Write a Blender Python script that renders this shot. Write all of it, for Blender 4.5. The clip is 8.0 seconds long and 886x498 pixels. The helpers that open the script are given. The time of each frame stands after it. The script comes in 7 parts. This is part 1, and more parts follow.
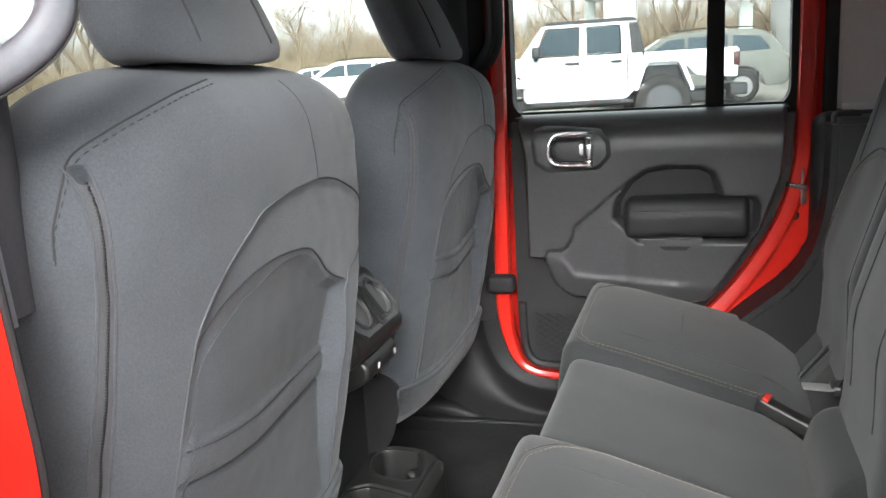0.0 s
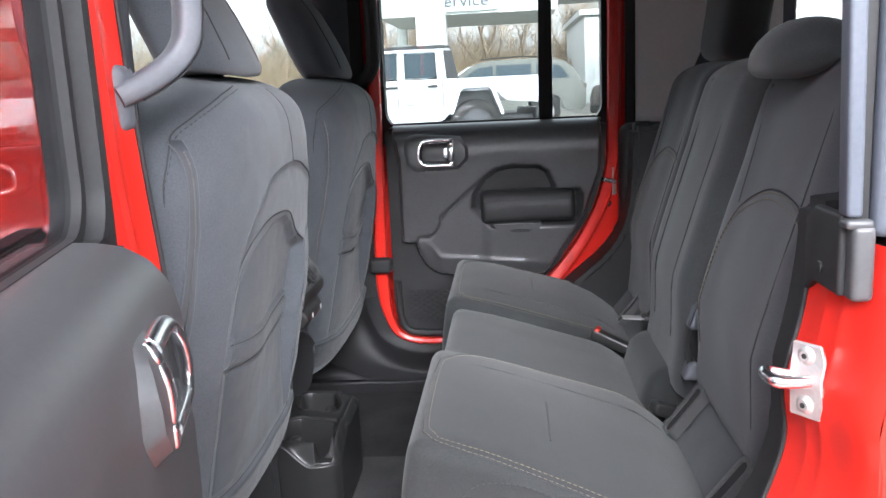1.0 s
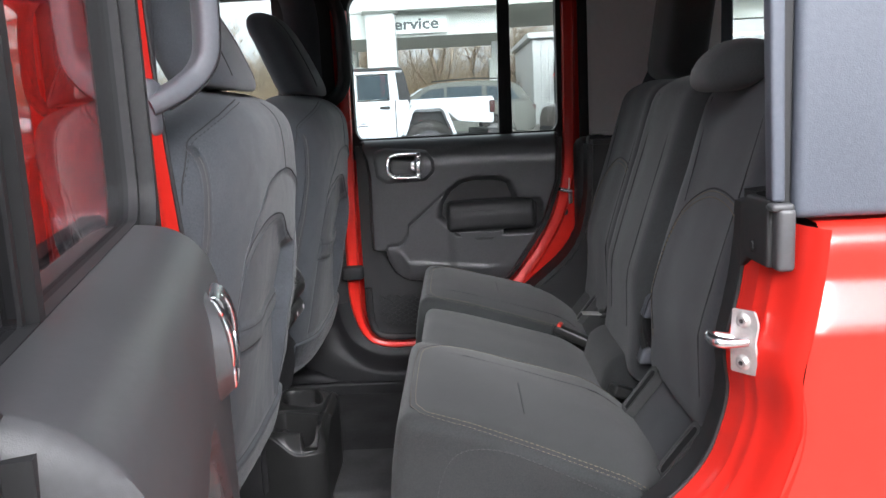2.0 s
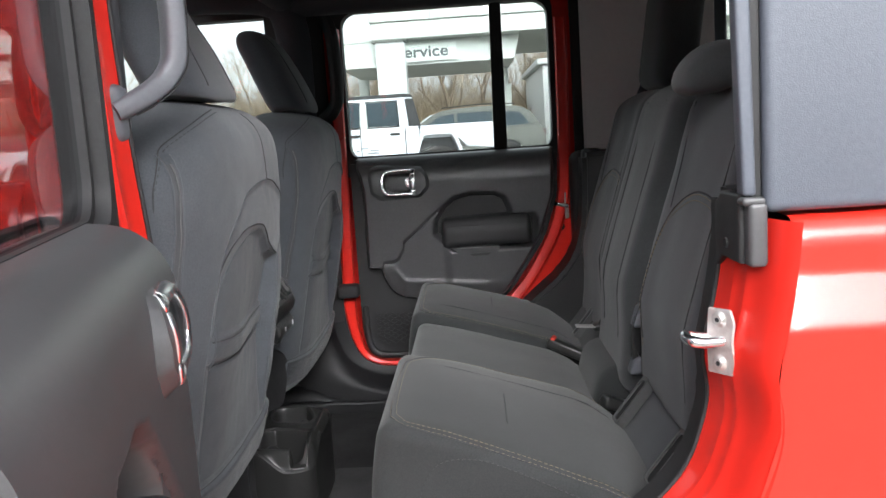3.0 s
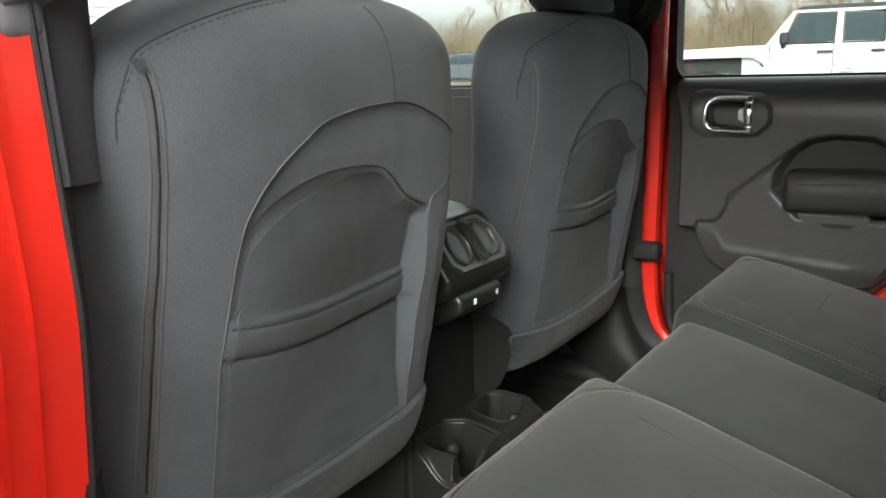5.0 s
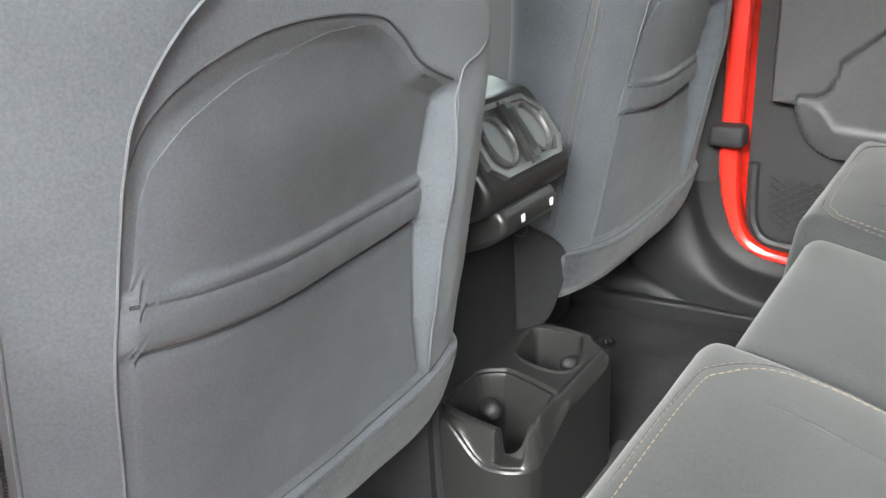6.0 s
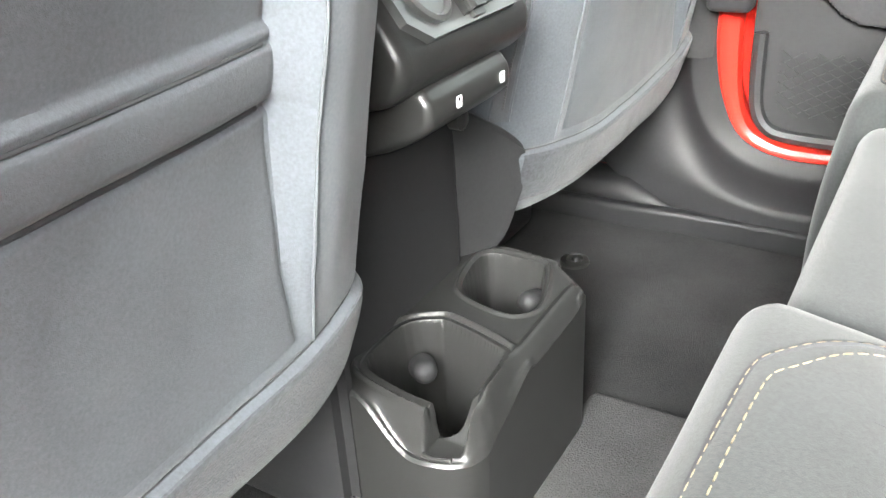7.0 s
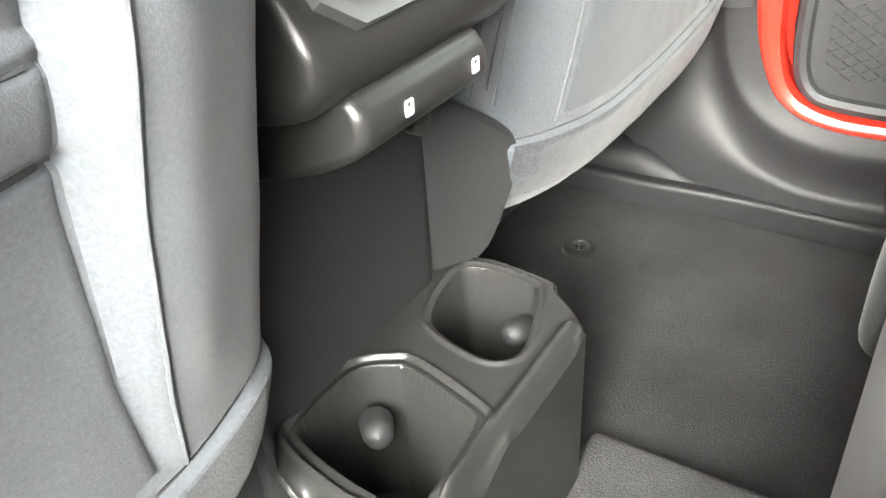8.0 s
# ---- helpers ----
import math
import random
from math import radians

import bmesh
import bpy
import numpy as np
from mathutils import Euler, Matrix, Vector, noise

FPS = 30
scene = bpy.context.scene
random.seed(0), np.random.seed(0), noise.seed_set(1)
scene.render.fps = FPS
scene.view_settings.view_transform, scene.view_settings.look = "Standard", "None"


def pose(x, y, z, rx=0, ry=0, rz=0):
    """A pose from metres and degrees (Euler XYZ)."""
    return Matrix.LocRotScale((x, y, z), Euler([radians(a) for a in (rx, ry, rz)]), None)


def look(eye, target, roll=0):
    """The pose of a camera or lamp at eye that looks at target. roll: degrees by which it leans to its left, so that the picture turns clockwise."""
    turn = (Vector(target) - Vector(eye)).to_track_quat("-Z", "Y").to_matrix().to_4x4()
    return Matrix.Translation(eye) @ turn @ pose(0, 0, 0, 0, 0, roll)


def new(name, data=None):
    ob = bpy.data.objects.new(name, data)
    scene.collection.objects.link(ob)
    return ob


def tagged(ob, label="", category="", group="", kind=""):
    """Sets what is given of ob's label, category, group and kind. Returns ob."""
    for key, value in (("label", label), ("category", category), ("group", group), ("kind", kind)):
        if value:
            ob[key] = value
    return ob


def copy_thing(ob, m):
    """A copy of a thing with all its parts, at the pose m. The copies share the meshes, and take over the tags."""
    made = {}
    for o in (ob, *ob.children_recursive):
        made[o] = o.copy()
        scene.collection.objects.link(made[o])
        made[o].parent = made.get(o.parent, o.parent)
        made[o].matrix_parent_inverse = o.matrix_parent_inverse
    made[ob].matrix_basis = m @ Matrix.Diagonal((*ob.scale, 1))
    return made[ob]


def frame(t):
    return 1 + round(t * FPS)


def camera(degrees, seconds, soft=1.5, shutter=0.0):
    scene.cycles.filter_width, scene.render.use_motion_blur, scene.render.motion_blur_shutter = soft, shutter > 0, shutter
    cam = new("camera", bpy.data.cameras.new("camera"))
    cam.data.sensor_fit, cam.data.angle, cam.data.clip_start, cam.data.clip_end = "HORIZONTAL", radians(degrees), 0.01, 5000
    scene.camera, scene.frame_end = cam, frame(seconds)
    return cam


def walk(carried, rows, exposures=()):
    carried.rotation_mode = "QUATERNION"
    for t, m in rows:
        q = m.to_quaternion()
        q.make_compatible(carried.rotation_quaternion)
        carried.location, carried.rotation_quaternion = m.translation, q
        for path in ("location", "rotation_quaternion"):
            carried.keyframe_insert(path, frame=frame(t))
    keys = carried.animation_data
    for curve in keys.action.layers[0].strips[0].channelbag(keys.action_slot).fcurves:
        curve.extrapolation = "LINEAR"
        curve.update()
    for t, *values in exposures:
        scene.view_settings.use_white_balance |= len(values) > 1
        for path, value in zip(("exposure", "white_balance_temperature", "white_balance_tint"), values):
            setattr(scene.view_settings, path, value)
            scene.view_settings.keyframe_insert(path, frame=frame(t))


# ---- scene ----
cam = camera(55.6, 8.0)
PATH = [
    (0, (-0.201, -1.141, 1.357), (-0.791, 0.724, 0.942), -3.5),
    (0.5, (-0.23, -1.359, 1.341), (-0.504, 0.582, 0.945), -2.6),
    (1, (-0.278, -1.545, 1.351), (-0.442, 0.411, 0.968), -2.7),
    (1.5, (-0.315, -1.644, 1.356), (-0.412, 0.319, 0.986), -2.5),
    (2.8, (-0.302, -1.696, 1.307), (-0.316, 0.284, 1.024), -3.5),
    (3, (-0.265, -1.673, 1.307), (-0.344, 0.306, 1.033), -3.8),
    (3.5, (-0.101, -1.603, 1.315), (-0.576, 0.321, 1.048), -2.9),
    (4, (-0.004, -1.462, 1.299), (-0.737, 0.375, 1.0), -2.6),
    (4.5, (0.019, -1.284, 1.307), (-0.906, 0.456, 0.961), -1.8),
    (5, (-0.024, -1.103, 1.29), (-1.096, 0.531, 0.864), -1.7),
    (5.2, (-0.085, -1.026, 1.265), (-1.168, 0.587, 0.788), -1.8),
    (6.3, (-0.275, -0.731, 1.217), (-1.319, 0.787, 0.44), -3.4),
    (6.5, (-0.303, -0.669, 1.198), (-1.317, 0.845, 0.375), -3.6),
    (6.8, (-0.345, -0.599, 1.155), (-1.308, 0.916, 0.274), -3.4),
    (7, (-0.353, -0.563, 1.128), (-1.308, 0.932, 0.205), -3.4),
    (7.4, (-0.381, -0.482, 1.091), (-1.315, 0.96, 0.066), -3.6),
    (7.5, (-0.383, -0.464, 1.09), (-1.32, 0.968, 0.054), -3.6),
    (8, (-0.418, -0.387, 1.112), (-1.358, 1.01, 0.033), -3.3),
]
EXPOSURES = [(0, 3.1, 6450, 9), (0.5, 3.2, 6250, 11), (1.0, 3.0, 6050, 13), (1.5, 2.5, 6100, 13), (3.0, 2.3, 6350, 11), (4.0, 2.3, 6450, 9), (4.5, 2.75, 6750, 5), (5.0, 2.55, 6750, 4),
             (5.2, 2.7, 6700, 5), (6.3, 4.3, 6450, 5), (7.0, 4.9, 6550, 6), (7.5, 5.05, 6700, 6), (8.0, 5.25, 6850, 5)]
walk(cam, [(t, look(eye, target, roll)) for t, eye, target, roll in PATH], EXPOSURES)

# ---- world, sun, exposure ----
world = bpy.data.worlds.new("overcast_sky")
scene.world = world
world.use_nodes = True
wn, wl = world.node_tree.nodes, world.node_tree.links
sky = wn.new("ShaderNodeTexSky")
sky.sky_type, sky.sun_disc = "NISHITA", False
sky.sun_elevation, sky.sun_rotation = radians(25), radians(171)
sky.dust_density, sky.air_density = 4.0, 1.0
soft_sky = wn.new("ShaderNodeHueSaturation")
soft_sky.inputs["Saturation"].default_value = 0.07
wl.new(sky.outputs[0], soft_sky.inputs["Color"])
wl.new(soft_sky.outputs[0], wn["Background"].inputs[0])
wn["Background"].inputs[1].default_value = 0.155

sun = new("sun", bpy.data.lights.new("sun", "SUN"))
sun.data.energy, sun.data.angle, sun.data.color = 0.24, radians(60), (1.0, 0.97, 0.93)
sun.matrix_world = look((0.65, -6, 2.9), (0, 0, 0))

CY = -0.035          # the vehicle's centre line
GROUND = 0.18


# ---- materials ----
def mat(name, color, rough=0.6, metal=0.0, vary=0.15, scale=40.0, bump=0.0, bump_scale=400.0, coat=0.0, dirt=0.0, spec=0.5,
        sheen=0.0, per_object=0.0):
    m = bpy.data.materials.new(name)
    m.use_nodes = True
    n, l = m.node_tree.nodes, m.node_tree.links
    b = n["Principled BSDF"]
    b.inputs["Roughness"].default_value, b.inputs["Metallic"].default_value = rough, metal
    b.inputs["Specular IOR Level"].default_value = spec
    b.inputs["Coat Weight"].default_value, b.inputs["Coat Roughness"].default_value = coat, 0.04
    b.inputs["Sheen Weight"].default_value = sheen
    co = n.new("ShaderNodeTexCoord")
    fine, wide = n.new("ShaderNodeTexNoise"), n.new("ShaderNodeTexNoise")
    fine.inputs["Scale"].default_value, fine.inputs["Detail"].default_value = scale * 8, 4
    wide.inputs["Scale"].default_value, wide.inputs["Detail"].default_value = scale * 0.15, 5
    add = n.new("ShaderNodeMath")
    add.operation = "ADD"
    ramp = n.new("ShaderNodeMapRange")
    ramp.inputs[1].default_value, ramp.inputs[2].default_value = 0.6, 1.4
    ramp.inputs[3].default_value, ramp.inputs[4].default_value = 1 - vary, 1 + vary
    mul = n.new("ShaderNodeMix")
    mul.data_type, mul.blend_type = "RGBA", "MULTIPLY"
    mul.inputs["Factor"].default_value = 1.0
    mul.inputs["A"].default_value = (*color, 1)
    for t in (fine, wide):
        l.new(co.outputs["Object"], t.inputs["Vector"])
    l.new(fine.outputs["Fac"], add.inputs[0])
    l.new(wide.outputs["Fac"], add.inputs[1])
    l.new(add.outputs[0], ramp.inputs[0])
    l.new(ramp.outputs[0], mul.inputs["B"])
    last = mul.outputs["Result"]
    if dirt:
        spots = n.new("ShaderNodeTexNoise")
        spots.inputs["Scale"].default_value, spots.inputs["Detail"].default_value = 3.0, 6
        cut = n.new("ShaderNodeMapRange")
        cut.inputs[1].default_value, cut.inputs[2].default_value, cut.inputs[4].default_value = 0.52, 0.75, dirt
        mix = n.new("ShaderNodeMix")
        mix.data_type = "RGBA"
        mix.inputs["B"].default_value = (0.25, 0.23, 0.2, 1)
        l.new(co.outputs["Object"], spots.inputs["Vector"])
        l.new(spots.outputs["Fac"], cut.inputs[0])
        l.new(cut.outputs[0], mix.inputs["Factor"])
        l.new(last, mix.inputs["A"])
        last = mix.outputs["Result"]
    if per_object:
        info = n.new("ShaderNodeObjectInfo")
        pr = n.new("ShaderNodeMapRange")
        pr.inputs[3].default_value, pr.inputs[4].default_value = 1 - per_object, 1 + per_object
        pm = n.new("ShaderNodeMix")
        pm.data_type, pm.blend_type = "RGBA", "MULTIPLY"
        pm.inputs["Factor"].default_value = 1.0
        l.new(info.outputs["Random"], pr.inputs[0])
        l.new(last, pm.inputs["A"])
        l.new(pr.outputs[0], pm.inputs["B"])
        last = pm.outputs["Result"]
    l.new(last, b.inputs["Base Color"])
    rr = n.new("ShaderNodeMapRange")
    rr.inputs[3].default_value, rr.inputs[4].default_value = max(0.02, rough - 0.08), min(1, rough + 0.08)
    l.new(wide.outputs["Fac"], rr.inputs[0])
    l.new(rr.outputs[0], b.inputs["Roughness"])
    if bump:
        g = n.new("ShaderNodeTexNoise")
        g.inputs["Scale"].default_value, g.inputs["Detail"].default_value = bump_scale, 2
        bp = n.new("ShaderNodeBump")
        bp.inputs["Strength"].default_value, bp.inputs["Distance"].default_value = bump, 0.002
        l.new(co.outputs["Object"], g.inputs["Vector"])
        l.new(g.outputs["Fac"], bp.inputs["Height"])
        l.new(bp.outputs[0], b.inputs["Normal"])
    return m


def glass(name, tint, gloss=1.0):
    m = bpy.data.materials.new(name)
    m.use_nodes = True
    n, l = m.node_tree.nodes, m.node_tree.links
    n.clear()
    out, mix = n.new("ShaderNodeOutputMaterial"), n.new("ShaderNodeMixShader")
    tr, gl, fr = n.new("ShaderNodeBsdfTransparent"), n.new("ShaderNodeBsdfGlossy"), n.new("ShaderNodeLayerWeight")
    tr.inputs[0].default_value = (*tint, 1)
    gl.inputs["Roughness"].default_value = 0.01
    fr.inputs["Blend"].default_value = 0.5
    up, fac = n.new("ShaderNodeMath"), n.new("ShaderNodeMapRange")
    up.operation = "POWER"
    up.inputs[1].default_value = 5.0
    fac.inputs[3].default_value, fac.inputs[4].default_value = 0.04 * gloss, 0.95
    l.new(fr.outputs["Facing"], up.inputs[0])
    l.new(up.outputs[0], fac.inputs[0])
    l.new(fac.outputs[0], mix.inputs[0])
    l.new(tr.outputs[0], mix.inputs[1])
    l.new(gl.outputs[0], mix.inputs[2])
    l.new(mix.outputs[0], out.inputs[0])
    return m


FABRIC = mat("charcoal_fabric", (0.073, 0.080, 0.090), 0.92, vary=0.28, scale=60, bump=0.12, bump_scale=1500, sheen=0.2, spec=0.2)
# the seats' charcoal cloth again, with the cabin's shade put into its colour
FABRIC_SHADED = mat("shaded_charcoal_fabric", (0.029, 0.031, 0.0315), 0.92, vary=0.3, scale=60, bump=0.12, bump_scale=1500, sheen=0.15, spec=0.2)
# same cloth in a middle tone: shade on the inner backrests and headrests, as colour
FABRIC_HALF_SHADED = mat("half_shaded_charcoal_fabric", (0.047, 0.050, 0.052), 0.92, vary=0.3, scale=60, bump=0.12, bump_scale=1500, sheen=0.2, spec=0.2)
POCKET_CLOTH = mat("map_pocket_cloth", (0.058, 0.063, 0.071), 0.92, vary=0.28, scale=60, bump=0.14, bump_scale=1200, sheen=0.15, spec=0.2)
SKIRT_CLOTH = mat("coarse_skirt_cloth", (0.045, 0.048, 0.054), 0.95, vary=0.5, scale=35, bump=0.35, bump_scale=500, sheen=0.2, spec=0.15)
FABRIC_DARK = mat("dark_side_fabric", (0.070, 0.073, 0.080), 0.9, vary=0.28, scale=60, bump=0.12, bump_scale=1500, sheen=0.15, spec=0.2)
PIPING = mat("fabric_piping", (0.088, 0.094, 0.102), 0.85, vary=0.2, scale=80, spec=0.2)
THREAD = mat("pale_thread", (0.17, 0.138, 0.092), 0.8, vary=0.25, scale=90)
THREAD_DARK = mat("dark_thread", (0.030, 0.031, 0.034), 0.85)
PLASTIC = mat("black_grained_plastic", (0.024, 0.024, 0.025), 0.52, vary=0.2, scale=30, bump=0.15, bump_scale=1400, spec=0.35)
PLASTIC_TRIM = mat("dark_door_trim_plastic", (0.066, 0.066, 0.069), 0.37, vary=0.15, scale=25, bump=0.08, bump_scale=1600, spec=0.5)
PLASTIC_SMOOTH = mat("satin_black_plastic", (0.024, 0.024, 0.0235), 0.33, vary=0.15, scale=25, bump=0.1, bump_scale=900)
# grey of the hinge covers; on the near pillar it stands for daylight on black
GREY_PLASTIC = mat("grey_and_daylit_plastic", (0.118, 0.124, 0.140), 0.45, vary=0.12, scale=25, bump=0.12, bump_scale=1300)
SILL_PLASTIC = mat("satin_black_sill_plastic", (0.012, 0.012, 0.013), 0.54, vary=0.2, scale=30, bump=0.06, bump_scale=1400, spec=0.28)
RUBBER = mat("black_rubber", (0.016, 0.016, 0.017), 0.65, vary=0.2, scale=20)
RED = mat("red_paint", (0.72, 0.026, 0.016), 0.30, vary=0.04, scale=6, coat=0.35, spec=0.35)
ZIP = mat("black_zip_tape", (0.062, 0.064, 0.070), 0.8, vary=0.3, scale=90)
LAMP = bpy.data.materials.new("showroom_lamp")
LAMP.use_nodes = True
LAMP.node_tree.nodes["Principled BSDF"].inputs["Emission Color"].default_value = (1.0, 0.9, 0.6, 1)
LAMP.node_tree.nodes["Principled BSDF"].inputs["Emission Strength"].default_value = 0.6
# grey of the anchor rims; on the black vents it puts sky sheen into the colour
VENT = mat("grey_rim_and_sky_sheen_plastic", (0.085, 0.086, 0.086), 0.30, vary=0.1, scale=25)
CHROME = mat("satin_chrome", (0.88, 0.88, 0.9), 0.24, metal=1.0, vary=0.05, scale=20)
STEEL = mat("zinc_steel", (0.66, 0.65, 0.63), 0.45, metal=0.75, vary=0.15, scale=30)
HARDTOP = mat("textured_hardtop", (0.082, 0.091, 0.112), 0.5, vary=0.12, scale=20, bump=0.2, bump_scale=700)
PALE_PANEL = mat("pale_liner_panel", (0.86, 0.83, 0.82), 0.8, vary=0.04, scale=10)
CARPET = mat("black_carpet", (0.040, 0.040, 0.041), 1.0, vary=0.5, scale=70, bump=1.0, bump_scale=700, spec=0.1)
MAT_CARPET = mat("carpet_mat", (0.075, 0.075, 0.076), 1.0, vary=0.45, scale=70, bump=1.0, bump_scale=600, spec=0.1)
LINER = mat("dark_headliner", (0.05, 0.052, 0.06), 0.95, vary=0.15, scale=30)
STRAP = mat("black_belt_webbing", (0.015, 0.015, 0.016), 0.7, vary=0.3, scale=120)
RED_PLASTIC = mat("red_button", (0.7, 0.05, 0.03), 0.4)
WHITE_MARK = mat("white_print", (0.8, 0.8, 0.8), 0.5)
GLASS_CLEAR = glass("side_glass", (0.64, 0.675, 0.67), 0.9)
GLASS_TINT = glass("tinted_glass", (0.50, 0.50, 0.52), 1.0)
WHITE_PAINT = mat("white_paint", (0.62, 0.65, 0.68), 0.3, vary=0.03, scale=5, coat=0.5)
GREY_PAINT = mat("grey_green_paint", (0.075, 0.08, 0.068), 0.35, metal=0.1, vary=0.05, scale=5, coat=0.3)
TAUPE_PAINT = mat("taupe_paint", (0.09, 0.075, 0.065), 0.35, metal=0.1, vary=0.05, scale=5, coat=0.3)
BLUE_PAINT = mat("slate_paint", (0.06, 0.075, 0.09), 0.35, metal=0.1, vary=0.05, scale=5, coat=0.8)
CAR_GLASS = mat("dark_car_glass", (0.05, 0.065, 0.075), 0.06, vary=0.1, scale=3, spec=0.8)
PALE_GLASS = mat("pale_windscreen", (0.5, 0.55, 0.55), 0.08, vary=0.1, scale=3, spec=0.8)
TYRE = mat("tyre_rubber", (0.018, 0.017, 0.016), 0.85, vary=0.3, scale=15, dirt=0.12)
RIM = mat("dark_alloy", (0.05, 0.05, 0.055), 0.45, metal=0.2)
ALLOY = mat("silver_alloy", (0.18, 0.18, 0.18), 0.4, metal=0.5)
TAIL = mat("tail_lamp", (0.045, 0.014, 0.014), 0.25)
AMBER = mat("amber_lamp", (0.7, 0.25, 0.05), 0.2)
PANEL = mat("pale_cladding", (0.50, 0.53, 0.50), 0.6, vary=0.05, scale=3, dirt=0.06)
BRICK = mat("painted_white_brick", (0.66, 0.68, 0.67), 0.8, vary=0.08, scale=8, bump=0.5, bump_scale=60, per_object=0.06)
MORTAR = mat("pale_mortar", (0.5, 0.52, 0.51), 0.9, vary=0.1, scale=10)
SIDING = mat("ribbed_siding", (0.52, 0.54, 0.53), 0.5, vary=0.05, scale=3)
SIGN_GREY = mat("sign_letters", (0.075, 0.09, 0.095), 0.5)
SIGN_FACE = mat("sign_face", (0.62, 0.67, 0.64), 0.5, vary=0.03)
RED_SIGN = mat("red_sign", (0.75, 0.05, 0.06), 0.5)
BARK = mat("grey_brown_bark", (0.15, 0.115, 0.08), 0.95, vary=0.3, scale=10)
TWIG = mat("pale_twigs", (0.25, 0.20, 0.14), 0.95, vary=0.35, scale=2)
SCRUB = mat("brown_scrub", (0.2, 0.155, 0.1), 1.0, vary=0.4, scale=2)
ASPHALT = mat("dry_tarmac", (0.30, 0.285, 0.25), 0.95, vary=0.25, scale=3, bump=0.6, bump_scale=80, dirt=0.3)


# ---- mesh helpers ----
def part(name, bm, material, parent=None, label="", smooth=True):
    me = bpy.data.meshes.new(name)
    bm.to_mesh(me)
    bm.free()
    if smooth:
        me.polygons.foreach_set("use_smooth", [True] * len(me.polygons))
        me.set_sharp_from_angle(angle=radians(42))
    me.materials.append(material)
    ob = new(name, me)
    ob.parent = parent
    if label:
        tagged(ob, label)
    return ob


def thing(name, label, category, at=(0, 0, 0), group="", kind="", turn=0.0):
    ob = new(name)
    ob.empty_display_size = 0.1
    ob.matrix_world = pose(*at, 0, 0, turn)
    return tagged(ob, label, category, group, kind)


def rbox(x0, x1, y0, y1, z0, z1, r=0.01, n=4, warp=None, bm=None):
    """A box with rounded edges, its faces cut n times so that it can be bent by warp."""
    bm = bm or bmesh.new()
    h = Vector(((x1 - x0) / 2, (y1 - y0) / 2, (z1 - z0) / 2))
    c = Vector(((x1 + x0) / 2, (y1 + y0) / 2, (z1 + z0) / 2))
    r = min(r, *h)
    k = [min(0.999, 1 - r / a) for a in h]

    def steps(a, cut):
        ks = [-1 + (1 - cut) * (1 - math.cos(math.pi / 2 * i / 4)) * 1.0 for i in range(4)]
        mid = [-cut + 2 * cut * i / n for i in range(n + 1)]
        return ks + mid + [-v for v in reversed(ks)]
    cache = {}

    def vert(u, v, w):
        key = (round(u, 6), round(v, 6), round(w, 6))
        if key not in cache:
            p = Vector((u * h.x, v * h.y, w * h.z))
            q = Vector([max(-a + r, min(a - r, b)) for a, b in zip(h, p)])
            d = p - q
            p = q + d.normalized() * r if d.length > 1e-9 else p
            p = p + c
            cache[key] = bm.verts.new(warp(p) if warp else p)
        return cache[key]
    st = [steps(h[i], k[i]) for i in range(3)]
    for ax in range(3):
        a, b = (ax + 1) % 3, (ax + 2) % 3
        for s in (-1, 1):
            for i in range(len(st[a]) - 1):
                for j in range(len(st[b]) - 1):
                    vs = []
                    for ii, jj in ((i, j), (i + 1, j), (i + 1, j + 1), (i, j + 1)):
                        co = [0, 0, 0]
                        co[ax], co[a], co[b] = s, st[a][ii], st[b][jj]
                        vs.append(vert(*co))
                    vs = vs if s > 0 else vs[::-1]
                    try:
                        bm.faces.new(vs)
                    except ValueError:
                        pass
    return bm


def prism(outline, lo, hi, place, bevel=0.0, bm=None):
    """A flat outline (pairs), given depth from lo to hi; place(u, v, depth) says where a point lies."""
    own = bmesh.new()
    a = [own.verts.new(place(u, v, lo)) for u, v in outline]
    b = [own.verts.new(place(u, v, hi)) for u, v in outline]
    own.faces.new(a)
    own.faces.new(b[::-1])
    for i in range(len(a)):
        j = (i + 1) % len(a)
        own.faces.new((a[i], b[i], b[j], a[j]))
    bmesh.ops.recalc_face_normals(own, faces=own.faces)
    if bevel:
        bmesh.ops.bevel(own, geom=[e for e in own.edges], offset=bevel, segments=2, affect="EDGES", clamp_overlap=True)
    if bm is None:
        return own
    me = bpy.data.meshes.new("tmp")
    own.to_mesh(me)
    own.free()
    bm.from_mesh(me)
    bpy.data.meshes.remove(me)
    return bm


def smooth_path(pts, n=6, closed=False):
    """Catmull-Rom curve through points."""
    pts = [Vector(p) for p in pts]
    m = len(pts)
    out = []
    for i in range(m if closed else m - 1):
        if closed:
            p0, p1, p2, p3 = (pts[(i + k) % m] for k in (-1, 0, 1, 2))
        else:
            p0, p1, p2, p3 = (pts[min(m - 1, max(0, i + k))] for k in (-1, 0, 1, 2))
        for s in range(n):
            t = s / n
            out.append(0.5 * (2 * p1 + (p2 - p0) * t + (2 * p0 - 5 * p1 + 4 * p2 - p3) * t * t + (3 * p1 - p0 - 3 * p2 + p3) * t ** 3))
    if not closed:
        out.append(pts[-1])
    return out


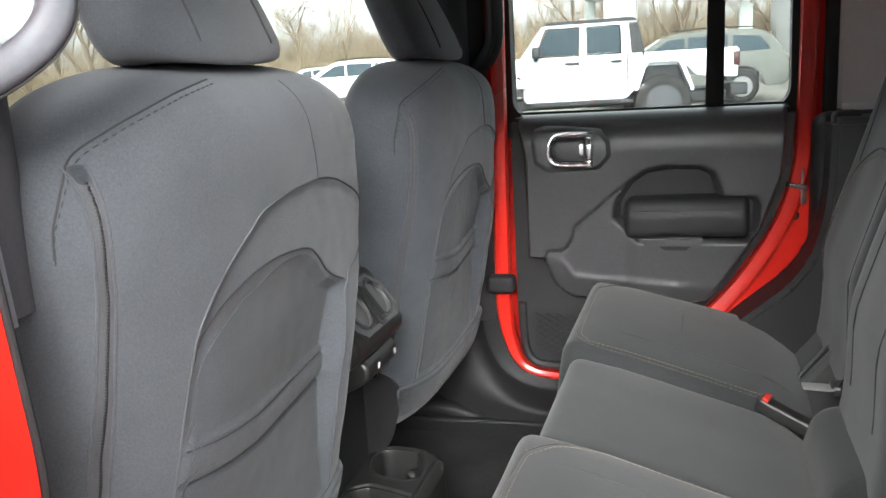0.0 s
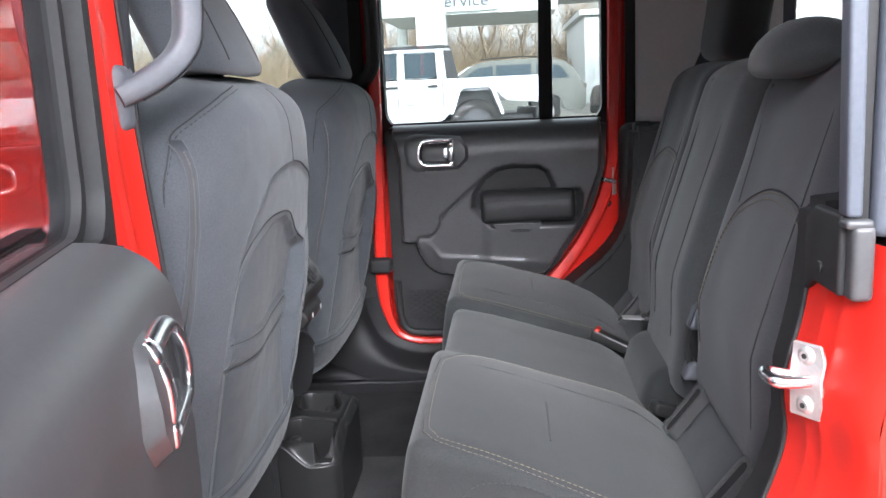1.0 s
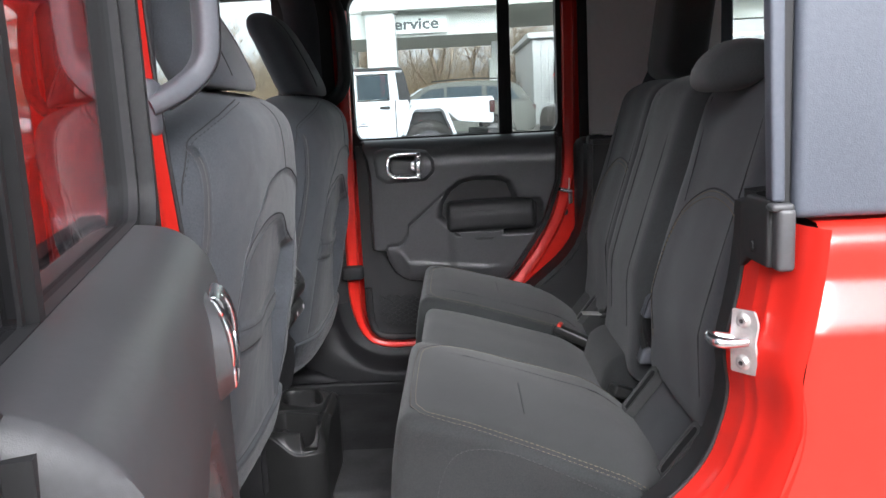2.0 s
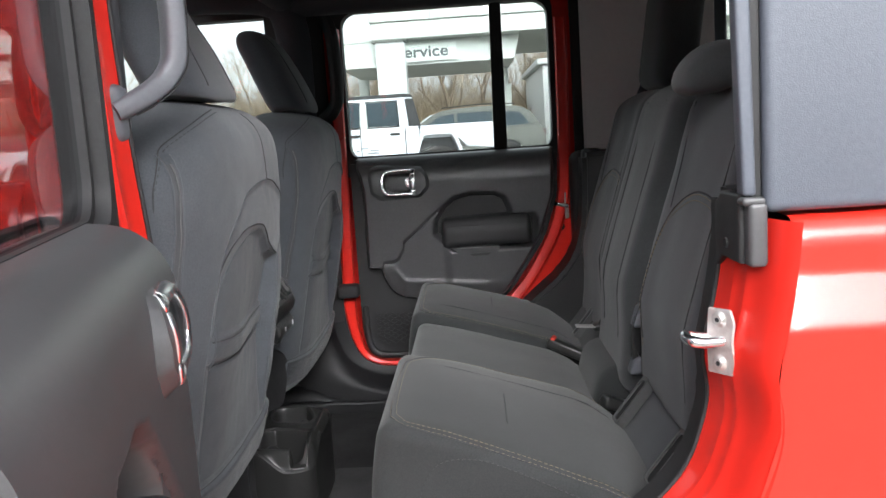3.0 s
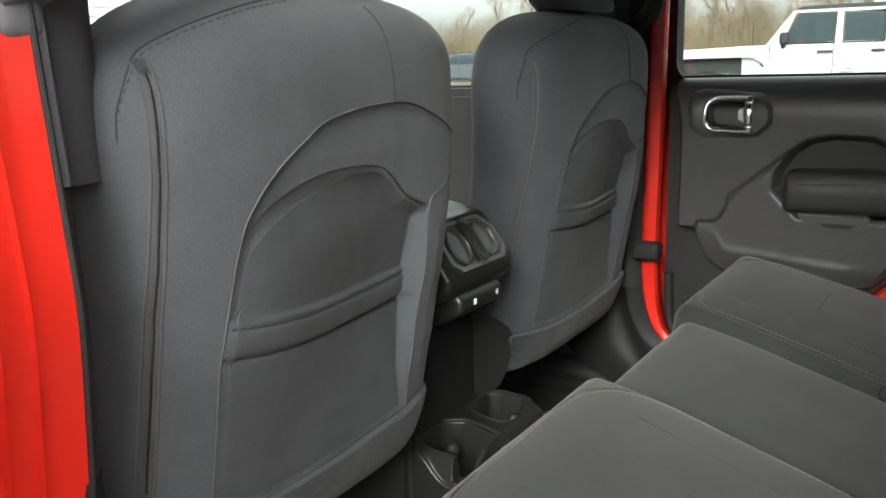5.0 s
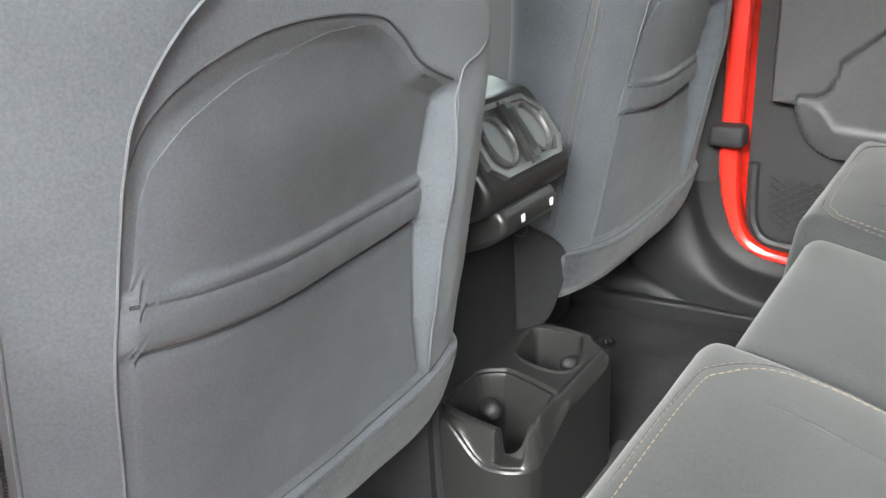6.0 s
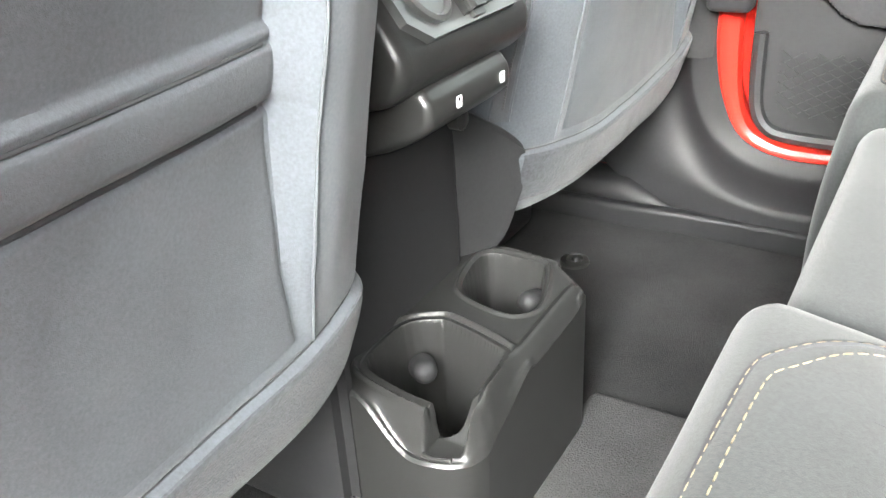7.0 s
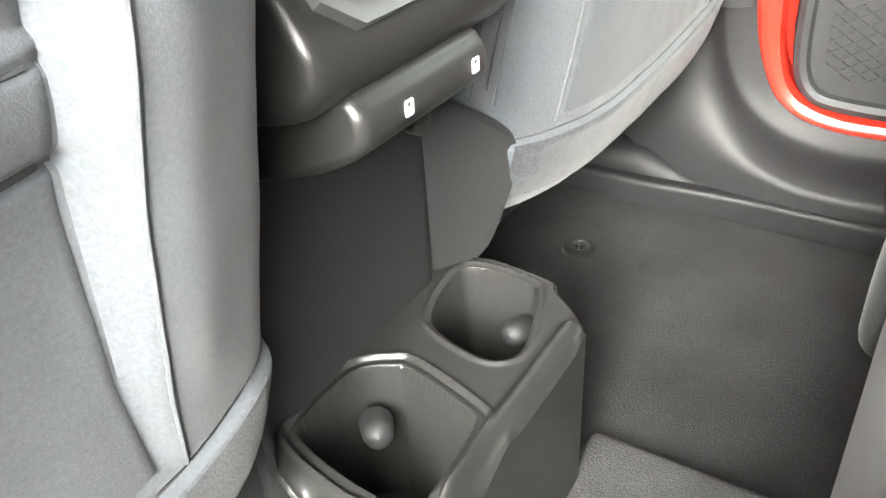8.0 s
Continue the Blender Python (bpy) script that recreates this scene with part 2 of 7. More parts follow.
def tube(pts, r, closed=False, segs=8, bm=None, flat=1.0):
    """A round (or flattened) rod along points; r may be a number or one for each point."""
    bm = bm or bmesh.new()
    pts = [Vector(p) for p in pts]
    m = len(pts)
    rs = r if isinstance(r, (list, tuple)) else [r] * m
    rings, up = [], None
    for i, p in enumerate(pts):
        a = pts[(i - 1) % m] if closed or i else p
        b = pts[(i + 1) % m] if closed or i < m - 1 else p
        d = (b - a).normalized()
        if up is None:
            up = d.orthogonal().normalized()
        up = (up - d * up.dot(d)).normalized()
        side = d.cross(up)
        rings.append([bm.verts.new(p + rs[i] * (math.cos(2 * math.pi * k / segs) * up + flat * math.sin(2 * math.pi * k / segs) * side)) for k in range(segs)])
    for i in range(m if closed else m - 1):
        a, b = rings[i], rings[(i + 1) % m]
        for k in range(segs):
            bm.faces.new((a[k], a[(k + 1) % segs], b[(k + 1) % segs], b[k]))
    if not closed:
        bm.faces.new(rings[0][::-1])
        bm.faces.new(rings[-1])
    return bm


def ring_loft(rings, cap=True, bm=None):
    bm = bm or bmesh.new()
    vs = [[bm.verts.new(p) for p in ring] for ring in rings]
    n = len(vs[0])
    for a, b in zip(vs, vs[1:]):
        for k in range(n):
            bm.faces.new((a[k], a[(k + 1) % n], b[(k + 1) % n], b[k]))
    if cap:
        bm.faces.new(vs[0][::-1])
        bm.faces.new(vs[-1])
    bmesh.ops.recalc_face_normals(bm, faces=bm.faces)
    return bm


def rounded_loop(x0, x1, z0, z1, r, n=5):
    out = []
    for cx, cz, a0 in ((x1 - r, z1 - r, 0), (x0 + r, z1 - r, 90), (x0 + r, z0 + r, 180), (x1 - r, z0 + r, 270)):
        for i in range(n + 1):
            a = radians(a0 + 90 * i / n)
            out.append((cx + r * math.cos(a), cz + r * math.sin(a)))
    return out


def frame_between(outer, inner, lo, hi, place, bm=None):
    """A ring-shaped plate between two loops of equally many points."""
    bm = bm or bmesh.new()
    n = len(outer)
    loops = [[bm.verts.new(place(u, v, d)) for u, v in loop] for loop, d in ((outer, lo), (outer, hi), (inner, hi), (inner, lo))]
    for a, b in zip(loops, loops[1:] + loops[:1]):
        for k in range(n):
            bm.faces.new((a[k], a[(k + 1) % n], b[(k + 1) % n], b[k]))
    bmesh.ops.recalc_face_normals(bm, faces=bm.faces)
    return bm


def lathe(profile, segs, place, bm=None):
    """Turns (radius, height) pairs about an axis; place(x, y, h) says where a point lies."""
    bm = bm or bmesh.new()
    rings = []
    for r, h in profile:
        rings.append([bm.verts.new(place(r * math.cos(2 * math.pi * k / segs), r * math.sin(2 * math.pi * k / segs), h)) for k in range(segs)])
    for a, b in zip(rings, rings[1:]):
        for k in range(segs):
            bm.faces.new((a[k], a[(k + 1) % segs], b[(k + 1) % segs], b[k]))
    for ring in (rings[0], rings[-1]):
        try:
            bm.faces.new(ring)
        except ValueError:
            pass
    bmesh.ops.recalc_face_normals(bm, faces=bm.faces)
    return bm


def sstep(a, b, x):
    t = max(0.0, min(1.0, (x - a) / (b - a)))
    return t * t * (3 - 2 * t)


def interp(x, table):
    for (x0, y0), (x1, y1) in zip(table, table[1:]):
        if x <= x1:
            return y0 + (y1 - y0) * max(0.0, min(1.0, (x - x0) / (x1 - x0)))
    return table[-1][1]


def stitches(points, length, gap, r, surface=None, bm=None):
    """Small thread loops laid end to end along a line of points."""
    bm = bm or bmesh.new()
    run, pts = 0.0, [Vector(p) for p in points]
    dist = [0.0]
    for a, b in zip(pts, pts[1:]):
        dist.append(dist[-1] + (b - a).length)

    def at(s):
        for i in range(len(pts) - 1):
            if s <= dist[i + 1]:
                f = (s - dist[i]) / max(1e-9, dist[i + 1] - dist[i])
                return pts[i].lerp(pts[i + 1], f)
        return pts[-1]
    while run + length < dist[-1]:
        tube([at(run), at(run + length * 0.5), at(run + length)], [r * 0.7, r, r * 0.7], segs=5, bm=bm)
        run += length + gap
    return bm


# ---- ground and vehicle shell ----
bm = bmesh.new()
N = 24
for i in range(N + 1):
    for j in range(N + 1):
        s, t = (i / N * 2 - 1), (j / N * 2 - 1)
        bm.verts.new((900 * s * abs(s) ** 1.5, 900 * t * abs(t) ** 1.5, GROUND))
bm.verts.ensure_lookup_table()
for i in range(N):
    for j in range(N):
        k = i * (N + 1) + j
        bm.faces.new([bm.verts[q] for q in (k, k + N + 1, k + N + 2, k + 1)])
tagged(part("ground", bm, ASPHALT), "pale dry tarmac of a car lot", "ground", kind="structure")

LOOP = [(-0.600, 1.60), (-0.606, 1.25), (-0.612, 0.92), (-0.611, 0.80), (-0.604, 0.742), (-0.588, 0.704), (-0.555, 0.684), (-0.500, 0.678), (-0.420, 0.686),
        (-0.310, 0.722), (-0.163, 0.850), (-0.066, 0.994), (-0.026, 1.12), (-0.020, 1.25), (-0.016, 1.60), (-0.045, 1.665), (-0.10, 1.675),
        (-0.50, 1.675), (-0.575, 1.662)]


LOOP_NEAR = [(-0.662, 1.72), (-0.660, 1.45), (-0.652, 1.30), (-0.643, 1.18), (-0.638, 1.09), (-0.648, 0.98), (-0.656, 0.90), (-0.654, 0.78), (-0.636, 0.69),
             (-0.580, 0.625), (-0.500, 0.605), (-0.400, 0.612), (-0.300, 0.670), (-0.220, 0.735), (-0.120, 0.810), (-0.060, 0.862), (-0.030, 0.90),
             (-0.014, 0.94), (-0.004, 0.985), (-0.008, 1.04), (0.006, 1.10), (0.014, 1.15), (0.018, 1.199)]
EDGE_NEAR = [(0.612, -0.40), (0.67, -0.30), (0.735, -0.22), (0.81, -0.12), (0.862, -0.06), (0.90, -0.03), (0.94, -0.014), (0.985, -0.004), (1.04, -0.008), (1.10, 0.006), (1.15, 0.014), (1.199, 0.018)]


def sill_slim(x, z):
    """The painted edge is narrower along the sill than on the pillars."""
    return 1 - 0.55 * (1 - sstep(0.66, 0.84, z)) * (1 - sstep(-0.42, -0.30, x))


def opening_frame(side, parent):
    """The painted edge of a rear door opening, with its steps, folded outwards; side +1 is the far one."""
    far = side > 0
    path = smooth_path([(x, z, 0) for x, z in (LOOP[:15] if far else LOOP_NEAR)], 6)
    m = len(path)
    prof = ([(0.0345, 0.646), (0.034, 0.640), (0.031, 0.632), (0.026, 0.629), (0.020, 0.633), (0.014, 0.634), (0.003, 0.637), (-0.001, 0.645), (0.003, 0.668), (0.016, 0.680), (0.018, 0.708), (0.040, 0.714), (0.044, 0.750)] if far else
            [(0.001, -0.714), (0.002, -0.720), (0.004, -0.735), (0.0055, -0.748), (0.0045, -0.750), (0.0105, -0.7525), (0.0125, -0.772), (0.0115, -0.7745), (0.0175, -0.778), (0.020, -0.796), (0.023, -0.810), (0.028, -0.824), (0.034, -0.835), (0.040, -0.8405)])
    bm = bmesh.new()
    vs = []
    for k, (n, y0) in enumerate(prof):
        ring = []
        base = n
        for i, p in enumerate(path):
            n = base
            t = (path[min(m - 1, i + 1)] - path[max(0, i - 1)]).normalized()
            out = Vector((-t.y, t.x))
            out = -out if (Vector((-0.3, 1.12)) - Vector((p.x, p.y))).dot(out) > 0 else out
            y = y0 + (0.06 * sstep(-0.5, -0.05, p.x) if far else 0)
            slim = sill_slim(p.x, p.y) if far else 1.0
            if far and k == 0:
                # a broad painted flange on the wheel-arch side
                n = 0.0345 + 0.060 * sstep(0.78, 0.87, p.y) * sstep(-0.30, -0.20, p.x) * (1 - 0.7 * sstep(1.10, 1.22, p.y))
            if not far and y0 > -0.78:
                n = n + (0.0125 * (-0.714 - y0) / 0.064 - n) * 0.75 * sstep(-0.25, -0.10, p.x)
            wave = 0 if far or n < 0.004 else 0.0015 * math.sin(p.y * 21)
            ring.append(bm.verts.new((p.x + out.x * (n * slim + wave), y, p.y + out.y * (n * slim + wave))))
        vs.append(ring)
    for a, b in zip(vs, vs[1:]):
        for k in range(m - 1):
            bm.faces.new((a[k], a[k + 1], b[k + 1], b[k]))
    bmesh.ops.recalc_face_normals(bm, faces=bm.faces)
    return part("door_opening", bm, RED, parent, "glossy red painted door opening")


shell = thing("suv_body", "red four-door off-road vehicle body with black hardtop", "car")
opening_frame(1, shell)
opening_frame(-1, shell)


path = smooth_path([(x, -0.712, z) for x, z in LOOP_NEAR], 5)
c = Vector((-0.3, -0.712, 1.12))
part("door_seal", tube([p - (p - c).normalized() * 0.001 for p in path], 0.003), RUBBER, shell, "black rubber door seal")
for x, y, z in ((-0.668, -0.765, 1.38), (-0.662, -0.765, 1.29), (-0.656, -0.766, 1.20), (-0.652, -0.766, 1.13), (-0.660, -0.766, 1.03), (-0.665, -0.766, 0.97), (0.028, -0.812, 1.048), (0.028, -0.812, 1.018)):
    part("spot_weld", lathe([(0.0, 0.0012), (0.003, 0.001), (0.0045, 0.0)], 10, lambda a, b, h: (x + (h if x < -0.3 else -h), y + a, z + b)), RED, shell)

# outer skin of the near side: quarter panel with a crease, sill, front door
def edge_x(z):
    return interp(z, EDGE_NEAR)


def quarter_panel(sign):
    bm = bmesh.new()
    zs = [0.50, 0.60, 0.70, 0.80, 0.90, 0.98, 1.03, 1.06, 1.083, 1.087, 1.09, 1.115, 1.138, 1.142, 1.146, 1.165, 1.182, 1.192, 1.198, 1.200]
    grid = []
    for z in zs:
        d = interp(z, [(0.5, 0.02), (0.8, 0.006), (1.03, 0.0), (1.083, -0.001), (1.090, 0.0005), (1.138, 0.019), (1.146, 0.0205), (1.165, 0.021), (1.182, 0.023), (1.192, 0.028), (1.198, 0.038), (1.2, 0.080)])
        xe = edge_x(z) + 0.040
        row = []
        for i in range(33):
            f = i / 32
            x = xe + (1.75 - xe) * f ** 2.2
            e = 1 - min(1.0, (x - xe) / 0.014)
            y = -0.842 + d + 0.002 * e * e
            row.append(bm.verts.new((x, y if sign < 0 else 2 * CY - y, z)))
        grid.append(row)
    for a, b in zip(grid, grid[1:]):
        for k in range(32):
            bm.faces.new((a[k], a[k + 1], b[k + 1], b[k]))
    bmesh.ops.recalc_face_normals(bm, faces=bm.faces)
    return bm


part("quarter_panel", quarter_panel(-1), RED, shell, "glossy red rear quarter panel")
part("quarter_panel", quarter_panel(1), RED, shell, "glossy red rear quarter panel")


# sill, floor, wheel-arch liner, inner side walls
part("sill", rbox(-1.75, -0.36, -0.842, -0.70, 0.45, 0.60, 0.02), RED, shell)
part("sill", rbox(-1.75, -0.36, 0.63, 0.772, 0.45, 0.60, 0.02), RED, shell)
part("floor_pan", rbox(-1.9, 1.6, -0.72, 0.65, 0.46, 0.545, 0.01, 1), CARPET, shell, "black carpeted vehicle floor")
part("headliner", rbox(-1.05, 1.7, -0.76, 0.69, 1.735, 1.80, 0.03, 2), LINER, shell, "dark headliner under the roof")
part("roof", rbox(-1.07, 1.72, -0.775, 0.705, 1.803, 1.832, 0.012, 2), HARDTOP, shell, "slate black textured hardtop roof")
part("roof_liner", rbox(0.15, 1.66, -0.72, 0.65, 1.722, 1.736, 0.004, 1), PALE_PANEL, shell, "pale hardtop liner")
for s in (-1, 1):
    y = 0.70 if s > 0 else -0.77
    part("roof_rail", rbox(-1.1, 1.7, y - 0.05, y + 0.05, 1.69, 1.78, 0.03, 1), LINER, shell, "dark padded roof rail")
    # hardtop side with the quarter glass opening left shut by the rear shell
    yo = -0.80 if s < 0 else 0.73
    side = part("hardtop_side", rbox(0.043 if s > 0 else 0.031, 0.46, yo - 0.012, yo + 0.012, 1.204, 1.76, 0.010, 2), HARDTOP, shell, "slate black textured hardtop side panel")
    part("hardtop_rear_post", rbox(1.45, 1.7, yo - 0.012, yo + 0.012, 1.204, 1.76, 0.010, 2), HARDTOP, shell)
    part("hardtop_rail", rbox(0.46, 1.45, yo - 0.012, yo + 0.012, 1.66, 1.76, 0.010, 2), HARDTOP, shell)
    part("hardtop_rail", rbox(0.46, 1.45, yo - 0.012, yo + 0.012, 1.204, 1.26, 0.010, 2), HARDTOP, shell)
part("hardtop_seal", rbox(0.018, 0.031, -0.802, -0.776, 1.205, 1.76, 0.003, 2), RUBBER, shell)
part("pillar_strip", rbox(0.003, 0.019, -0.807, -0.785, 1.222, 1.74, 0.004, 2, lambda p: Vector((p.x + (0.007 * (1.39 - p.z) / 0.17 if p.z < 1.39 else 0) * (1.0 if p.x < 0.011 else 0.7), p.y, p.z))), HARDTOP, shell, "grey weatherstrip beside the hardtop")
part("liner_panel", rbox(0.050, 0.42, 0.700, 0.712, 1.236, 1.735, 0.004, 1), PALE_PANEL, shell, "pale grey hardtop liner panel")
part("liner_panel", rbox(0.10, 0.45, -0.782, -0.770, 1.236, 1.735, 0.004, 1), PALE_PANEL, shell, "pale grey hardtop liner panel")
part("liner_panel_edge", rbox(0.052, 0.060, 0.694, 0.702, 1.236, 1.735, 0.002, 1), PALE_PANEL, shell)
part("liner_foot", rbox(0.060, 0.20, 0.690, 0.702, 1.232, 1.246, 0.003, 1), PALE_PANEL, shell)
part("rear_pillar_skin", rbox(0.042, 0.075, 0.71, 0.775, 0.95, 1.75, 0.006, 1), HARDTOP, shell)
part("rear_pillar_skin", rbox(0.0, 0.044, 0.742, 0.772, 0.95, 1.185, 0.006, 1), RED, shell)
part("rear_pillar_seal", rbox(0.026, 0.052, 0.690, 0.715, 1.10, 1.74, 0.006, 2), RUBBER, shell, "black rubber pillar seal")
part("inner_side", rbox(0.004, 1.6, 0.61, 0.705, 0.55, 1.234, 0.03, 3), PLASTIC, shell, "dark plastic side trim")
part("inner_side", rbox(0.03, 1.6, -0.79, -0.66, 0.55, 1.20, 0.03, 3), PLASTIC, shell, "dark plastic side trim")
for y in (-0.800, 0.730):
    part("quarter_glass", rbox(0.455, 1.455, y - 0.003, y + 0.003, 1.255, 1.665, 0.002, 1), GLASS_CLEAR, shell, "clear cargo window glass").visible_shadow = False
part("rear_glass", rbox(1.655, 1.661, -0.74, 0.67, 1.215, 1.72, 0.002, 1), GLASS_CLEAR, shell, "clear rear window glass").visible_shadow = False
part("tailgate", rbox(1.62, 1.70, -0.75, 0.68, 0.5, 1.22, 0.02, 2), RED, shell)
part("cargo_floor", rbox(0.42, 1.62, -0.66, 0.60, 0.55, 0.78, 0.01, 1), CARPET, shell)


def arch_liner(side):
    """Dark plastic that fills the wheel-arch slope inside the opening."""
    out = [(-0.46, 0.56), (-0.40, 0.60), (-0.31, 0.66), (-0.215, 0.765), (-0.13, 0.845), (-0.046, 0.915), (-0.008, 0.967), (0.012, 1.03), (0.020, 1.09), (0.024, 1.23), (0.14, 1.23), (0.14, 0.56)]
    if side < 0:
        out = [(-0.46, 0.56)] + [(x + 0.004, z - 0.004) for z, x in EDGE_NEAR] + [(0.02, 1.22), (0.14, 1.23), (0.14, 0.56)]
    lo, hi = (0.52, 0.655) if side > 0 else (-0.708, -0.64)
    return prism(out, lo, hi, lambda u, v, d: (u, d, v), 0.012)


part("arch_liner", arch_liner(1), PLASTIC, shell, "dark plastic wheel-arch trim")
part("arch_liner", arch_liner(-1), PLASTIC, shell, "dark plastic wheel-arch trim")

# B-pillars: lower flared trims, upper covers
for s in (-1, 1):
    f = (lambda y: y) if s > 0 else (lambda y: 2 * CY - y)
    def cover(z0, z1, w, name, material, f=f):
        rings = []
        for i in range(13):
            z = z0 + (z1 - z0) * i / 12
            sh = 0.0 if s > 0 else (-0.008 if z1 < 1.3 else -0.002)
            if s < 0:
                b = interp(z, [(0.80, -0.654), (0.90, -0.656), (0.98, -0.648), (1.09, -0.638), (1.18, -0.643), (1.30, -0.652), (1.45, -0.660), (1.74, -0.662)])
                rings.append([(x, f(y), z) for x, y in ((b - 0.003, 0.6455), (b - 0.003, 0.634 - w), (b - 0.018, 0.622 - w), (-0.74, 0.615 - w), (-0.80, 0.64), (-0.80, 0.70), (b - 0.03, 0.70), (b - 0.03, 0.650))])
                continue
            rings.append([(x + sh, f(y), z) for x, y in ((-0.652, 0.672), (-0.642, 0.640 - w), (-0.662, 0.622 - w), (-0.74, 0.615 - w), (-0.80, 0.64), (-0.80, 0.70), (-0.66, 0.70))])
        part(name, ring_loft(rings), material, shell, "dark plastic centre pillar cover")
    cover(0.80, 1.20, 0.0, "pillar_cover", PLASTIC)
    # near upper cover paler than the far one: daylight put into its colour
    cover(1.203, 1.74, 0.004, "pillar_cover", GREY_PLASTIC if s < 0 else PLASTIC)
    if s > 0:
        # one moulding runs from the pillar's foot along the sill, hollowed round the painted edge
        foot = [(0.0, 0.644), (0.002, 0.637), (0.012, 0.634), (0.036, 0.630), (0.041, 0.624), (0.046, 0.613), (0.055, 0.603), (0.075, 0.596), (0.11, 0.591), (0.16, 0.589), (0.21, 0.590)]
        wall = [(0.0, 0.644), (0.002, 0.637), (0.010, 0.634), (0.022, 0.630), (0.028, 0.624), (0.034, 0.612), (0.044, 0.592), (0.054, 0.578), (0.060, 0.573), (0.066, 0.572), (0.110, 0.572)]
        line = smooth_path([(x, z, 0) for x, z in LOOP[2:10]], 10)
        rings = []
        for i, p in enumerate(line):
            t = (line[min(len(line) - 1, i + 1)] - line[max(0, i - 1)]).normalized()
            out = Vector((-t.y, t.x))
            out = -out if (Vector((-0.3, 1.12)) - Vector((p.x, p.y))).dot(out) > 0 else out
            w = sstep(0.1, 1.0, -out.y)
            edge = 0.030 * sill_slim(p.x, p.y)
            ring = []
            for (n0, y0), (n1, y1) in zip(foot, wall):
                n, y = edge + n0 + (n1 - n0) * w, y0 + (y1 - y0) * w
                ring.append((p.x + out.x * n, y + 0.025 * sstep(0.80, 0.90, p.y) * (n0 > 0.02), max(0.545, p.y + out.y * n)))
            rings.append(ring)
        bm = ring_loft(rings, cap=False)
        for face in [q for q in bm.faces if q.calc_area() > 0 and max(v.co.y for v in q.verts) > 0.64 and min(v.co.y for v in q.verts) < 0.6]:
            bm.faces.remove(face)
        part("sill_trim", bm, SILL_PLASTIC, shell, "smooth satin black moulding of pillar foot and sill")
        part("sill_lip", rbox(-1.45, -0.28, 0.560, 0.582, 0.545, 0.591, 0.008, 24, lambda p: p + Vector((0, 0.022 * sstep(-0.74, -0.58, p.x) - 0.016, -0.006 * sstep(-0.70, -0.60, p.x)))), SILL_PLASTIC, shell, "raised black lip along the sill")
        part("sill_trim", rbox(-1.45, -0.62, 0.562, 0.64, 0.545, 0.622, 0.026, 16, lambda p: p + Vector((0, 0.012 * sstep(-0.74, -0.64, p.x), -0.045 * sstep(-0.74, -0.64, p.x) * (p.z > 0.56)))), SILL_PLASTIC, shell)
        continue
    rings = []
    yo, yi = 0.642, 0.029
    for k in range(25):
        q = k / 24
        z = 0.545 + 0.40 * q
        w = 0.085 * (1 - q) ** 3.0
        dx = 0.055 * (1 - q) ** 4
        ring = []
        for i in range(13):
            a = math.pi / 2 * i / 12
            ring.append((-0.712 + (0.062 + dx) * math.cos(a), f(yo - (yi + w) * math.sin(a)), z))
        rings.append(ring + [(-0.86, f(0.613 - w), z), (-0.86, f(0.70), z), (-0.70, f(0.70), z)])
    part("pillar_foot", ring_loft(rings), SILL_PLASTIC, shell, "flared dark plastic pillar foot")
    sill = [(0.552, 0.555), (0.555, 0.568), (0.562, 0.575), (0.574, 0.575), (0.584, 0.569), (0.597, 0.570), (0.610, 0.580), (0.622, 0.598), (0.631, 0.620), (0.637, 0.638), (0.648, 0.648), (0.69, 0.650), (0.69, 0.545)]
    rings = []
    for k in range(65):
        x = -1.55 + 1.27 * k / 64
        dip = 0.012 * math.exp(-((x + 0.70) / 0.05) ** 2) - 0.010 * sstep(-0.45, -0.30, x)
        push = -0.050 * (1 - sstep(-0.72, -0.42, x))
        rings.append([(x, f(y + (dip if j < 5 else push if j < 10 else 0)), z) for j, (y, z) in enumerate(sill)])
    part("sill_trim", ring_loft(rings), SILL_PLASTIC, shell, "dark moulded plastic sill trim with a raised lip")

# roll bar
for s in (-1, 1):
    y = 0.60 if s > 0 else -0.67
    part("roll_bar", tube(smooth_path([(-0.72, y, 1.2), (-0.715, y, 1.45), (-0.72, y * 0.985, 1.62), (-0.78, y * 0.97, 1.685), (-1.0, y * 0.95, 1.70)], 6), 0.045, segs=14), LINER, shell, "padded black roll bar")
    part("roll_bar", tube([(-0.72, y * 0.97, 1.675), (0.2, y * 0.97, 1.68), (0.75, y * 0.96, 1.66)], 0.045, segs=14), LINER, shell)
    part("roll_bar", tube(smooth_path([(0.33, y, 1.68), (0.27, y, 1.45), (0.15, y, 1.18), (0.10, y, 1.0)], 6), 0.05, segs=14), LINER, shell, "padded black rear roll bar")
part("roll_bar", tube([(-0.73, -0.66, 1.685), (-0.73, 0.59, 1.685)], 0.042, segs=14), LINER, shell)


def bar(stations):
    """A moulded bar with a rounded rectangular section: (centre, half width, half depth, side, up) for each station."""
    rings = []
    for c, w, d, side, up in stations:
        ring = []
        for k in range(20):
            a = 2 * math.pi * k / 20
            ca, sa = math.cos(a), math.sin(a)
            ring.append(Vector(c) + Vector(side).normalized() * w * math.copysign(abs(ca) ** 0.55, ca) + Vector(up).normalized() * d * math.copysign(abs(sa) ** 0.55, sa))
        rings.append(ring)
    return ring_loft(rings)


